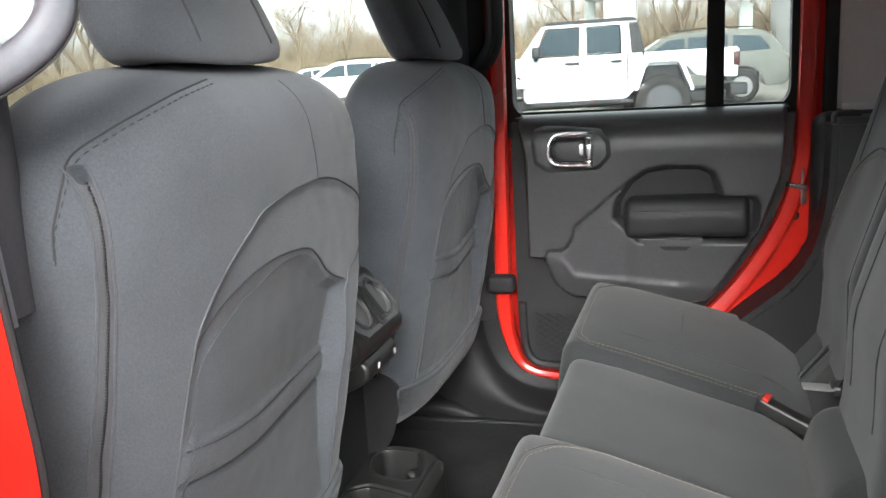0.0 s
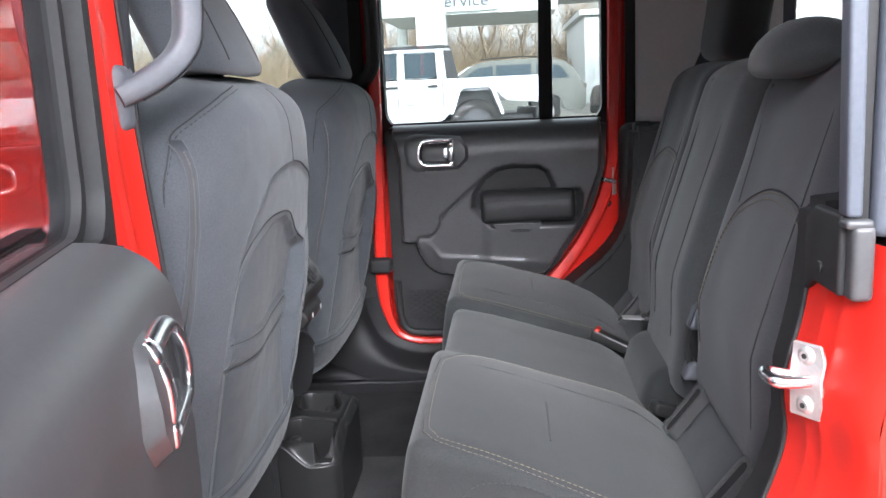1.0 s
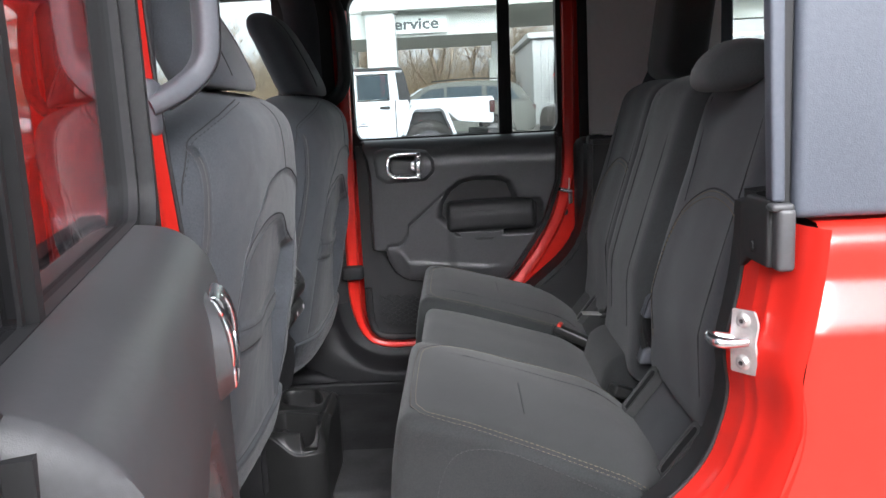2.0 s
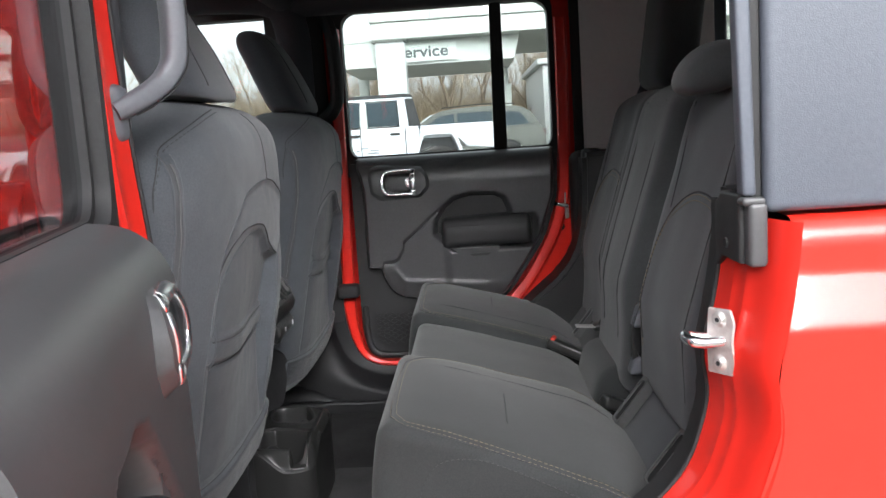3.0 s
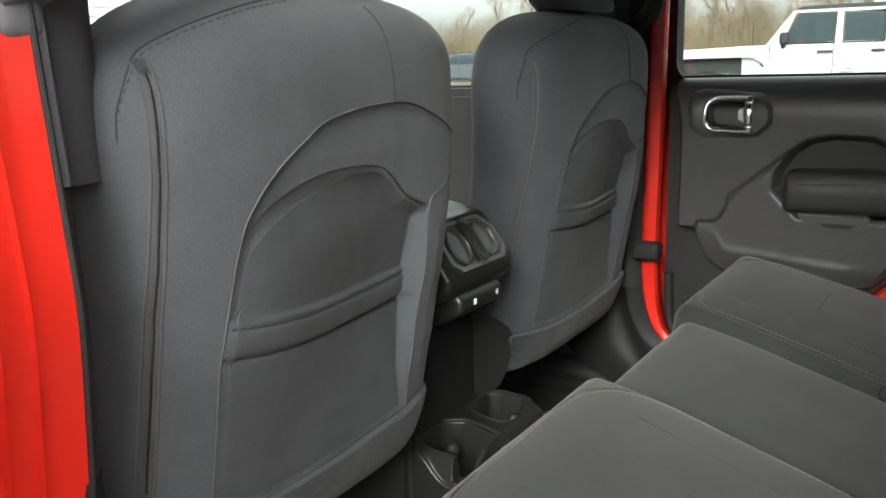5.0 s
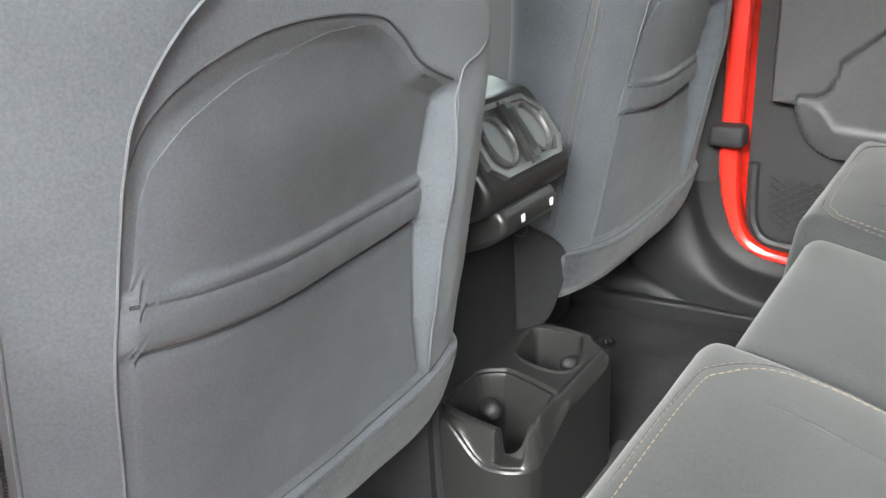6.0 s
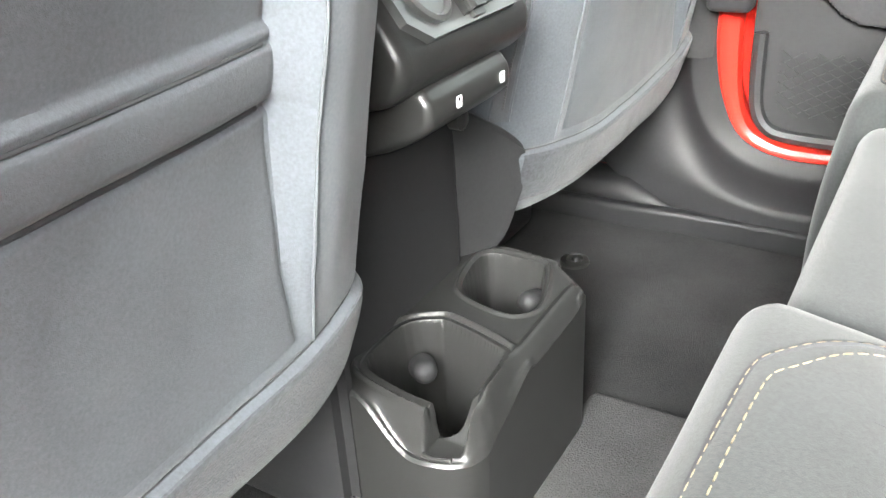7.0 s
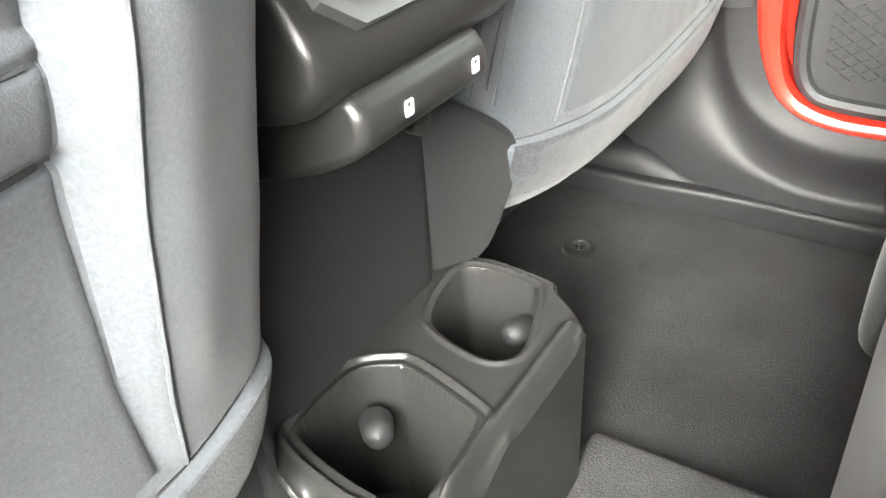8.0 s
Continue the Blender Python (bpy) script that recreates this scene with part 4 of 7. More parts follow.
def seat_back_x(v, z, low=0.0):
    """The seat's rear surface at v across and height z."""
    t = seat_depth(z)
    if v < 0:
        e, n = min(0.9999, -v / seat_width(z, -1, low)), 2.6
    else:
        e, n = min(0.9999, v / seat_width(z, 1, low)), 6.0
    x = seat_ridge(z) - 0.12 + t * (1 - e ** n) ** (1 / n)
    sk = skirt_line(v)
    zi, zo = pocket_top(v), arch_top(v)
    pl, pr = pocket_left(z), pocket_right(z)
    inside = sstep(pl - 0.002, pl + 0.012, v) * (1 - sstep(pr - 0.012, pr + 0.001, v)) * (1 - sstep(zi - 0.018, zi + 0.002, z)) * sstep(sk - 0.002, sk + 0.012, z)
    deep = interp(z, [(0.834, 0.0), (0.90, 0.012), (0.98, 0.023), (1.04, 0.027), (1.10, 0.020), (1.13, 0.014), (1.19, 0.004)])
    x -= inside * (0.004 + deep * sstep(-0.12, 0.16, v))
    # bolster swells a little along its fold
    x += 0.004 * math.exp(-((v - pr - 0.022) / 0.020) ** 2) * sstep(0.84, 0.92, z) * (1 - sstep(1.08, 1.13, z))
    # pocket hem: a soft rolled band
    hz = hem_line(v)
    band = (1 - sstep(hz - 0.003, hz + 0.002, z)) * sstep(hz - 0.044, hz - 0.036, z)
    x += inside * (0.0065 * band * (0.6 + 0.4 * math.sin(math.pi * max(0.0, min(1.0, (hz - z) / 0.04)))) + 0.0015 * (1 - sstep(hz - 0.044, hz - 0.038, z)))
    x -= inside * (0.0022 * math.exp(-((z - hz + 0.0090) / 0.0022) ** 2) + 0.0040 * math.exp(-((z - hz + 0.043) / 0.0030) ** 2))
    # panel under the outer arch
    x -= 0.0035 * (1 - sstep(zo - 0.010, zo + 0.002, z)) * sstep(-0.160, -0.146, v) * (1 - sstep(0.20, 0.24, v)) * sstep(1.10, 1.15, z)
    # skirt below its seam stands out
    x += 0.007 * (1 - sstep(sk - 0.008, sk + 0.001, z)) * sstep(-0.23, -0.19, v)
    x -= 0.002 * math.exp(-((z - sk) / 0.0016) ** 2) * sstep(-0.22, -0.18, v)
    x += 0.0016 * noise.noise((v * 13, z * 13, 3.0 + low)) + 0.0007 * noise.noise((v * 40, z * 40, 9.0))
    return x


def front_seat(y0, label, foot, low):
    seat = thing("front_seat", label, "car seat", group="front seats")
    zs = [foot + 0.0004 * i * i for i in range(6)] + [foot + 0.012 + (1.340 - foot) * i / 290 for i in range(291)]
    zs += [1.352 + (1.3788 - 1.352) * math.sin(math.pi / 2 * i / 14) for i in range(1, 15)]
    rings = []
    K = 360
    for z in zs:
        t, xm = seat_depth(z), seat_ridge(z) - 0.12
        ring = []
        for k in range(K):
            a = 2 * math.pi * k / K
            c, s = math.cos(a), math.sin(a)
            v = seat_width(z, s, low) * math.copysign(abs(s) ** (2 / 3.0), s)
            x = seat_back_x(v, z, low) if c >= 0 else xm - 0.06 * t / 0.12 * abs(c) ** (2 / 3.0)
            ring.append((x, y0 + v, z))
        rings.append(ring)
    part("backrest", ring_loft(rings), FABRIC, seat, "charcoal fabric backrest with a map pocket")
    on = lambda v, z, lift=0.001: (seat_back_x(v, z, low) + lift, y0 + v, z)

    # darker cloth of the map pocket, its border tucked into the seams
    bm = bmesh.new()
    cols = []
    for i in range(73):
        f = i / 72
        v0 = -0.150 + 0.310 * f
        base, top = skirt_line(v0) + 0.010, pocket_top(v0) - 0.006
        col = []
        for j in range(171):
            z = base + (top - base) * j / 170
            v = pocket_left(z) + 0.007 + (pocket_right(z) - pocket_left(z) - 0.017) * f
            z = min(z, pocket_top(v) - 0.006)
            tuck = i in (0, 72) or j in (0, 170)
            col.append(bm.verts.new(on(v, z, -0.003 if tuck else 0.0009)))
        cols.append(col)
    for a, b in zip(cols, cols[1:]):
        for j in range(170):
            bm.faces.new((a[j], b[j], b[j + 1], a[j + 1]))
    part("map_pocket", bm, POCKET_CLOTH, seat, "darker charcoal cloth map pocket")

    bm = bmesh.new()
    rows = []
    for j in range(31):
        row = []
        for i in range(81):
            v = -0.190 + (0.428 + 0.02 * low) * i / 80
            z = foot + 0.022 + (skirt_line(v) - 0.003 - foot - 0.022) * j / 30
            row.append(bm.verts.new(on(v, z, -0.003 if i in (0, 80) or j in (0, 30) else 0.0011)))
        rows.append(row)
    for a, b in zip(rows, rows[1:]):
        for i in range(80):
            bm.faces.new((a[i], a[i + 1], b[i + 1], b[i]))
    part("skirt", bm, SKIRT_CLOTH, seat, "coarse dark cloth skirt")

    # seams and piping
    def line(points, n=8):
        return smooth_path([(v, z, 0) for v, z in points], n)
    arch = line([(-0.151, 0.826), (-0.153, 0.90), (-0.155, 1.0), (-0.150, 1.06), (-0.143, 1.12), (-0.131, 1.157), (-0.10, 1.196), (-0.057, 1.224), (-0.03, 1.238), (0.023, 1.248), (0.088, 1.252)])
    part("piping", tube([on(p.x, p.y, 0.0) for p in arch], 0.0013, segs=6), PIPING, seat)
    arch = line([(0.088, 1.252), (0.12, 1.248), (0.15, 1.240), (0.20, 1.220), (0.226, 1.205)])
    part("seam", tube([on(p.x, p.y, 0.0002) for p in arch], 0.0012, segs=6), THREAD_DARK, seat)
    part("seam", tube([on(0.088 - 0.013 * i / 12, 1.252 + 0.105 * i / 12, 0.0) for i in range(13)], 0.0010, segs=6), THREAD_DARK, seat)
    inner = line([(-0.143, 1.12), (-0.125, 1.147), (-0.095, 1.167), (-0.044, 1.183), (0.011, 1.186), (0.06, 1.181), (0.085, 1.168), (0.118, 1.140), (0.160, 1.122)])
    part("seam", tube([on(p.x, p.y, 0.0) for p in inner], 0.0011, segs=6), THREAD_DARK, seat)
    fold = line([(0.246, 1.158), (0.21, 1.138), (0.170, 1.122), (0.169, 1.057), (0.167, 0.977), (0.169, 0.90), (0.176, 0.836)])
    part("piping", tube([on(p.x, p.y, 0.0) for p in fold], 0.0013, segs=6), PIPING, seat)
    span = [-0.146 + 0.296 * i / 30 for i in range(31)]
    part("pocket_hem", tube([on(v, hem_line(v) - 0.0090, 0.0012) for v in span], 0.0012, segs=6), THREAD_DARK, seat)
    part("pocket_seam", tube([on(v, hem_line(v) - 0.043, 0.0012) for v in span], 0.0017, segs=6), THREAD_DARK, seat)
    lower = [-0.19 + 0.415 * i / 40 for i in range(41)]
    part("lower_seam", tube([on(v, skirt_line(v), 0.0) for v in lower], 0.0012, segs=6), THREAD_DARK, seat)
    # shoulder seam, running down and round beside the zip
    sh = line([(-0.233, 1.235), (-0.231, 1.262), (-0.220, 1.292), (-0.205, 1.313), (-0.165, 1.333), (-0.11, 1.350), (-0.065, 1.359), (-0.045, 1.362)], 7)
    part("shoulder_seam", tube([on(p.x, p.y, -0.0002) for p in sh], 0.0011, segs=6), THREAD_DARK, seat)
    part("shoulder_stitching", stitches([on(p.x, p.y - 0.004, 0.0) for p in sh], 0.005, 0.004, 0.0008), THREAD_DARK, seat)
    # zip
    zp = [1.303 - 0.445 * i / 40 for i in range(41)]
    vz = lambda z: -0.211 + 0.004 * (1.30 - z) / 0.4
    for o in (-0.0052, 0.0052):
        part("zip_welt", tube([on(vz(z) + o, z, 0.0002) for z in zp], 0.0016, segs=6), FABRIC, seat)
    bm = bmesh.new()
    rows = [[bm.verts.new(on(vz(z) + o, z, 0.0010)) for o in (-0.0046, -0.0016, 0.0016, 0.0046)] for z in zp]
    for a, b in zip(rows, rows[1:]):
        for k in range(3):
            bm.faces.new((a[k], a[k + 1], b[k + 1], b[k]))
    zipper = part("zip_tape", bm, ZIP, seat, "black zip tape")
    bm = bmesh.new()
    for i in range(150):
        z = 1.290 - 0.42 * i / 150
        c = Vector(on(vz(z), z, 0.0018))
        tube([c + Vector((0.001, -0.0028, 0.0006)), c + Vector((-0.001, 0.0028, -0.0006))], 0.0010, segs=4, bm=bm)
    tagged(part("zip_teeth", bm, PLASTIC_SMOOTH, zipper, "black zip teeth"), kind="stuff")
    tab = [on(vz(1.296) + a, 1.296 + b, 0.0022) for a, b in ((-0.004, -0.006), (0.004, -0.006), (0.004, 0.008), (-0.004, 0.008))]
    bm = bmesh.new()
    bm.faces.new([bm.verts.new(p) for p in tab])
    bmesh.ops.solidify(bm, geom=list(bm.faces), thickness=0.0015)
    part("zip_tab", bm, FABRIC, zipper)
    # headrest: a block that narrows and leans forward as it rises
    hc, z0, h = y0 + 0.017, 1.374, 0.196

    def shape(k, a):
        """A point of the headrest: k up from 0 to 1, a round it."""
        c, s = math.cos(a), math.sin(a)
        end = 1.0
        if k < 0.14:
            end = 0.80 + 0.20 * math.sqrt(max(0.0, 1 - ((0.14 - k) / 0.14) ** 2))
        if k > 0.72:
            end = max(0.02, 1 - ((k - 0.72) / 0.28) ** 2.3) ** (1 / 2.3)
        hw = interp(k, [(0, 0.130), (0.3, 0.130), (0.7, 0.114), (1, 0.100)]) * (0.35 + 0.65 * end)
        hd = interp(k, [(0, 0.046), (0.4, 0.046), (1, 0.040)]) * end
        x = -0.676 - 0.088 * k ** 1.15 + hd * math.copysign(abs(c) ** 0.70, c)
        v = hw * math.copysign(abs(s) ** 0.62, s)
        x += 0.006 * (1 - (v / 0.122) ** 2) * (1 if c > 0 else -0.3) + 0.0010 * noise.noise((v * 18, k * 5, y0))
        return Vector((x, hc + v, z0 + h * k + 0.008 * (v / 0.12) ** 2 * (1 - 2 * k)))
    ks = [0.5 - 0.5 * math.cos(math.pi * i / 30) for i in range(31)]
    head = part("headrest", ring_loft([[shape(k, 2 * math.pi * j / 72) for j in range(72)] for k in ks]), FABRIC, seat, "charcoal fabric headrest leaning forward")

    def angle_at(v, k):
        best = min((abs(shape(k, a).y - hc - v), a) for a in [math.radians(g * 0.5) for g in range(-179, 180)])
        return best[1]
    for v in (-0.068, 0.068):
        pts = [shape(k, angle_at(v * (1 - 0.15 * k), k)) + Vector((0.0004, 0, 0)) for k in [0.10 + 0.80 * i / 16 for i in range(17)]]
        part("headrest_seam", tube(pts, 0.0014, segs=5), THREAD_DARK, head)
    for s in (-1, 1):
        part("headrest_post", tube([(-0.70, hc + s * 0.06, 1.33), (-0.69, hc + s * 0.06, 1.40)], 0.007, segs=8), PLASTIC_SMOOTH, head)
    # cushion, side shield and recliner
    part("cushion", rbox(-1.26, -0.79, y0 - 0.25, y0 + 0.25, 0.72, 0.90, 0.05, 5, lambda p: p + Vector((0, 0, -0.07 * (p.x + 1.24)))), FABRIC_DARK, seat, "charcoal fabric seat cushion")
    part("seat_base", rbox(-1.20, -0.86, y0 - 0.17, y0 + 0.17, 0.556, 0.73, 0.02, 2), RUBBER, seat, "black metal seat base")
    s = -1 if y0 < 0 else 1
    bm = prism([(-1.1, 0.70), (-0.76, 0.70), (-0.700, 0.745), (-0.676, 0.790), (-0.674, 0.830), (-0.695, 0.860), (-0.74, 0.868), (-0.80, 0.83), (-1.1, 0.82)], y0 + s * 0.232 - 0.022, y0 + s * 0.232 + 0.022, lambda u, v, d: (u, d, v), 0.010)
    part("side_shield", bm, PLASTIC, seat, "black plastic recliner shield")
    return seat


front_seat(-0.408, "charcoal fabric driver seat with zipped back beside the open door", 0.734, 0.0)
front_seat(0.332, "charcoal fabric passenger seat with zipped back", 0.738, 1.0)


# ---- rear bench ----
def cushion_top(x):
    return interp(x, [(-0.45, 0.918), (-0.40, 0.914), (-0.316, 0.895), (-0.20, 0.860), (-0.10, 0.828), (-0.06, 0.800), (-0.03, 0.770), (0.06, 0.725)])


def flare(x, y, y0, y1):
    """The outer edges of the outer cushions spread towards the back."""
    f = (y - y0) / (y1 - y0)
    if y0 < -0.5:
        return y - (1 - f) * 0.085 * sstep(-0.42, 0.05, x) * 1.1
    if y1 > 0.5:
        return y + f * 0.05 * sstep(-0.42, 0.05, x)
    return y


def unflare(x, y, y0, y1):
    """Undoes flare() for the point's place across the cushion."""
    k = sstep(-0.42, 0.05, x)
    if y0 < -0.5:
        a, b = y0 - 0.0935 * k, y1
    elif y1 > 0.5:
        a, b = y0, y1 + 0.05 * k
    else:
        a, b = y0, y1
    return y0 + (y - a) / (b - a) * (y1 - y0)


def bench_cushion(x0, x1, y0, y1, dz=0.0, crown=0.014):
    def warp(p):
        x, y, z = p
        k = (z - 0.70) / 0.21
        f = (y - (y0 + y1) / 2) / ((y1 - y0) / 2)
        g = sstep(x0, x0 + 0.06, x)
        z2 = 0.70 + (cushion_top(x) + dz - 0.70) * k
        z2 += k * crown * (1 - f * f) * g
        x2 = x - 0.008 * (1 - g) * math.sin(math.pi * min(1, k * 0.95)) - 0.02 * (1 - g) * (1 - k)
        z2 += 0.0012 * noise.noise((x * 18, y * 18, z * 18))
        return Vector((x2, flare(x, y, y0, y1), z2))
    return rbox(x0, x1, y0, y1, 0.70, 0.91, 0.020, 14, warp)


def on_cushion(x, y, y0, y1, x0, dz=0.0, crown=0.014, lift=0.001):
    f = (y - (y0 + y1) / 2) / ((y1 - y0) / 2)
    return Vector((x, flare(x, y, y0, y1), cushion_top(x) + dz + crown * (1 - f * f) * sstep(x0, x0 + 0.06, x) + lift))


BX = lambda z: interp(z, [(0.74, 0.000), (0.80, 0.004), (0.86, 0.014), (0.92, 0.022), (1.00, 0.028), (1.10, 0.058), (1.36, 0.140), (1.45, 0.17)])

bench = thing("rear_bench", "charcoal fabric rear bench with pale stitching", "car seat")
NEAR, MID, FAR = (-0.570, -0.180), (-0.178, 0.150), (0.152, 0.560)
CX = -0.415
# cushions use the darkened cloth, so part of their shade is colour
c1 = part("cushion", bench_cushion(CX, 0.06, *NEAR), FABRIC_SHADED, bench, "charcoal fabric outer cushion")
c2 = part("cushion", bench_cushion(CX + 0.015, 0.06, *MID, dz=-0.016, crown=0.004), FABRIC_SHADED, bench, "charcoal fabric middle cushion")
c3 = part("cushion", bench_cushion(CX, 0.06, *FAR), FABRIC_SHADED, bench, "charcoal fabric outer cushion")


def edge_stitch(y0, y1, parent, rows=(0.0, 0.008)):
    """Pale double stitching round the front and sides of an outer cushion."""
    for k, o in enumerate(rows):
        ins = 0.010 + o
        path = [(0.0, y0 + ins), (-0.20, y0 + ins), (CX + 0.060, y0 + ins + 0.002), (CX + 0.022 + o, y0 + ins + 0.018), (CX + 0.012 + o, y0 + 0.08), (CX + 0.012 + o, y1 - 0.11), (CX + 0.024 + o, y1 - ins - 0.045), (CX + 0.080, y1 - ins - 0.006), (-0.20, y1 - ins), (0.0, y1 - ins)]
        pts = [on_cushion(p.x, p.y, y0, y1, CX, lift=0.0) for p in smooth_path([(a, b, 0) for a, b in path], 10)]
        pts = [Vector((p.x, p.y, p.z - edge_drop(p.x, unflare(p.x, p.y, y0, y1), y0, y1) * (cushion_top(p.x) - 0.70) / 0.21)) for p in pts]
        if k == 0:
            part("seam", tube([p + Vector((0, 0, -0.0005)) for p in pts], 0.0017, segs=5), THREAD_DARK, parent)
        part("stitching", stitches([p + Vector((0, 0, 0.0008)) for p in pts], 0.0050, 0.0026, 0.00048), THREAD, parent, "pale stitching")


def edge_drop(x, y, y0, y1):
    """How far the rounded rim has fallen near the cushion's edges."""
    r, d = 0.020, 0.0
    for gap in (y - y0, y1 - y):
        if gap < r:
            d = max(d, r - math.sqrt(max(0, r * r - (r - gap) ** 2)))
    if x - CX < r:
        g = x - CX
        d = max(d, r - math.sqrt(max(0, r * r - (r - g) ** 2)))
    return d


edge_stitch(*NEAR, c1)
edge_stitch(*FAR, c3)
for c, (a, b) in ((c1, NEAR), (c3, FAR)):
    bm = tube([on_cushion(-0.235, (a + 0.10 if a < 0 else a + 0.16) + 0.12 * i / 16, a, b, CX, lift=-0.0002) for i in range(17)], 0.0016, segs=5)
    part("cross_seam", bm, THREAD_DARK, c)
    bm = tube([on_cushion(CX + 0.05 + 0.36 * i / 16, (b - 0.085 if a < 0 else a + 0.085), a, b, CX, lift=-0.0004) for i in range(17)], 0.0012, segs=5)
    part("long_seam", bm, THREAD_DARK, c)
side = smooth_path([(-0.372, 0.760, 0), (-0.360, 0.820, 0), (-0.336, 0.858, 0), (-0.295, 0.868, 0), (-0.241, 0.858, 0), (-0.12, 0.812, 0), (-0.05, 0.782, 0)], 8)
part("side_seam", stitches([(p.x, flare(p.x, NEAR[0], *NEAR) - 0.0008, p.y) for p in side], 0.005, 0.003, 0.0008), THREAD_DARK, c1)


def swell(z):
    """Padding of the backrests thins out towards their foot."""
    return 0.25 + 0.75 * sstep(0.86, 1.04, z)


def backrest(y0, y1, proud, top, bolster=0.0, foot=0.80):
    def warp(p):
        x, y, z = p
        f = (y - (y0 + y1) / 2) / ((y1 - y0) / 2)
        face = max(0.0, min(1.0, (0.13 - x) / 0.13))          # 1 at the front, 0 at the back
        x2 = BX(z) + x - face * proud
        x2 -= face * swell(z) * (0.016 * (1 - f * f) + bolster * math.exp(-((abs(f) - 0.78) / 0.22) ** 2))
        x2 += face * (0.026 * sstep(0.72, 1.0, -f) if y0 < -0.5 else 0.0)
        x2 += 0.0015 * noise.noise((y * 16, z * 16, 7.0))
        return Vector((x2, y, z + 0.012 * (1 - f * f) * sstep(1.2, top, z)))
    return rbox(0.0, 0.13, y0, y1, foot, top, 0.040, 14, warp)


# one cloth: the near backrest is lighter, the others have shade in their colour
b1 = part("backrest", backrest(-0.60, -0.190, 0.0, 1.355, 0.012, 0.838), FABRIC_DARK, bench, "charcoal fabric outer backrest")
b2 = part("backrest", backrest(-0.188, 0.150, 0.020, 1.362, 0.006), FABRIC_HALF_SHADED, bench, "charcoal fabric middle backrest")
b3 = part("backrest", backrest(0.152, 0.555, 0.0, 1.362, 0.012), FABRIC_HALF_SHADED, bench, "charcoal fabric outer backrest")


def on_back(y, z, y0, y1, proud=0.0, bolster=0.012, lift=0.001):
    f = (y - (y0 + y1) / 2) / ((y1 - y0) / 2)
    x = BX(z) - proud - swell(z) * (0.016 * (1 - f * f) + bolster * math.exp(-((abs(f) - 0.78) / 0.22) ** 2)) - lift
    return Vector((x + (0.026 * sstep(0.72, 1.0, -f) if y0 < -0.5 else 0.0), y, z))


# sloped fabric between cushion and backrest, which holds the anchor slots
for y0, y1, bend in ((-0.665, -0.195, 1.0), (0.16, 0.58, 0.0)):
    rings = []
    for i in range(25):
        f = i / 24
        y = y0 + (y1 - y0) * f
        roll = 0.040 * bend * (1 - sstep(0.0, 0.22, f)) ** 2
        ring = []
        for u, w in ((-0.075, 0.742), (-0.050, 0.772), (-0.032, 0.790), (-0.014, 0.812), (0.004, 0.834), (0.020, 0.856), (0.034, 0.884), (0.048, 0.908), (0.10, 0.90), (0.10, 0.742)):
            ring.append((u + roll + 0.0012 * noise.noise((u * 30, y * 20, 5.0)), y, w - 0.008 - 0.4 * roll))
        rings.append(ring)
    # near flap lighter than its far twin: the fall of light is put into the cloth
    part("seat_bite", ring_loft(rings), FABRIC_DARK if bend else FABRIC_SHADED, bench, "charcoal fabric flap between cushion and backrest")
# hinge hump at the root of the middle backrest
part("hinge_hump", rbox(-0.056, 0.05, -0.140, 0.135, 0.74, 0.848, 0.034, 6, lambda p: p + Vector((0.30 * (p.z - 0.80), 0.004 * math.sin(p.z * 40), -0.02 * sstep(0.0, 0.05, p.x)))), FABRIC_SHADED, bench, "charcoal fabric hump at the middle seat's root")

# hinge covers in the groove between the middle and the outer backrest
for z, hh in ((0.962, 0.020), (0.872, 0.016)):
    part("hinge_cover", rbox(BX(z) - 0.016, BX(z) + 0.03, -0.212, -0.176, z - hh, z + hh, 0.007, 3, lambda p, z=z: p + Vector((0.35 * (p.z - z), 0, 0))), GREY_PLASTIC, bench, "pale grey plastic hinge cover")


for b, (a, c) in ((b1, (-0.60, -0.190)), (b3, (0.152, 0.555))):
    arc = smooth_path([(c - 0.055, 0.93, 0), (c - 0.055, 1.03, 0), (c - 0.065, 1.10, 0), (c - 0.10, 1.155, 0), (c - 0.18, 1.185, 0), (a + 0.16, 1.190, 0), (a + 0.06, 1.175, 0)], 8)
    for o in (0.0, 0.009):
        part("stitching", stitches([on_back(p.x, p.y - o, a, c) for p in arc], 0.0056, 0.0030, 0.0008), THREAD, b, "pale stitching")
    part("seam", tube([on_back(p.x, p.y + 0.004, a, c, lift=0.0) for p in arc], 0.0015, segs=5), THREAD_DARK, b)
    up = [(c - 0.085 + 0.02 * i / 14, 1.16 + 0.17 * i / 14) for i in range(15)]
    part("seam", tube([on_back(y, z, a, c, lift=0.0) for y, z in up], 0.0014, segs=5), THREAD_DARK, b)
    if a < -0.5:
        hemline = [on_back(-0.575 + 0.006 * math.sin(i * 0.2), 0.905 + 0.24 * i / 16, a, c, lift=0.0005) for i in range(17)]
        part("stitching", stitches(hemline, 0.0056, 0.0034, 0.0008), THREAD_DARK, b)
    dn = [(a + 0.09 - 0.02 * i / 14, 1.33 - 0.42 * i / 14) for i in range(15)]
    part("seam", tube([on_back(y, z, a, c, lift=0.0) for y, z in dn], 0.0014, segs=5), THREAD_DARK, b)
for y in (-0.10, 0.06):
    part("seam", tube([on_back(y, 1.34 - 0.44 * i / 20, -0.188, 0.150, 0.020, 0.006, 0.0) for i in range(21)], 0.0016, segs=5), THREAD_DARK, b2)


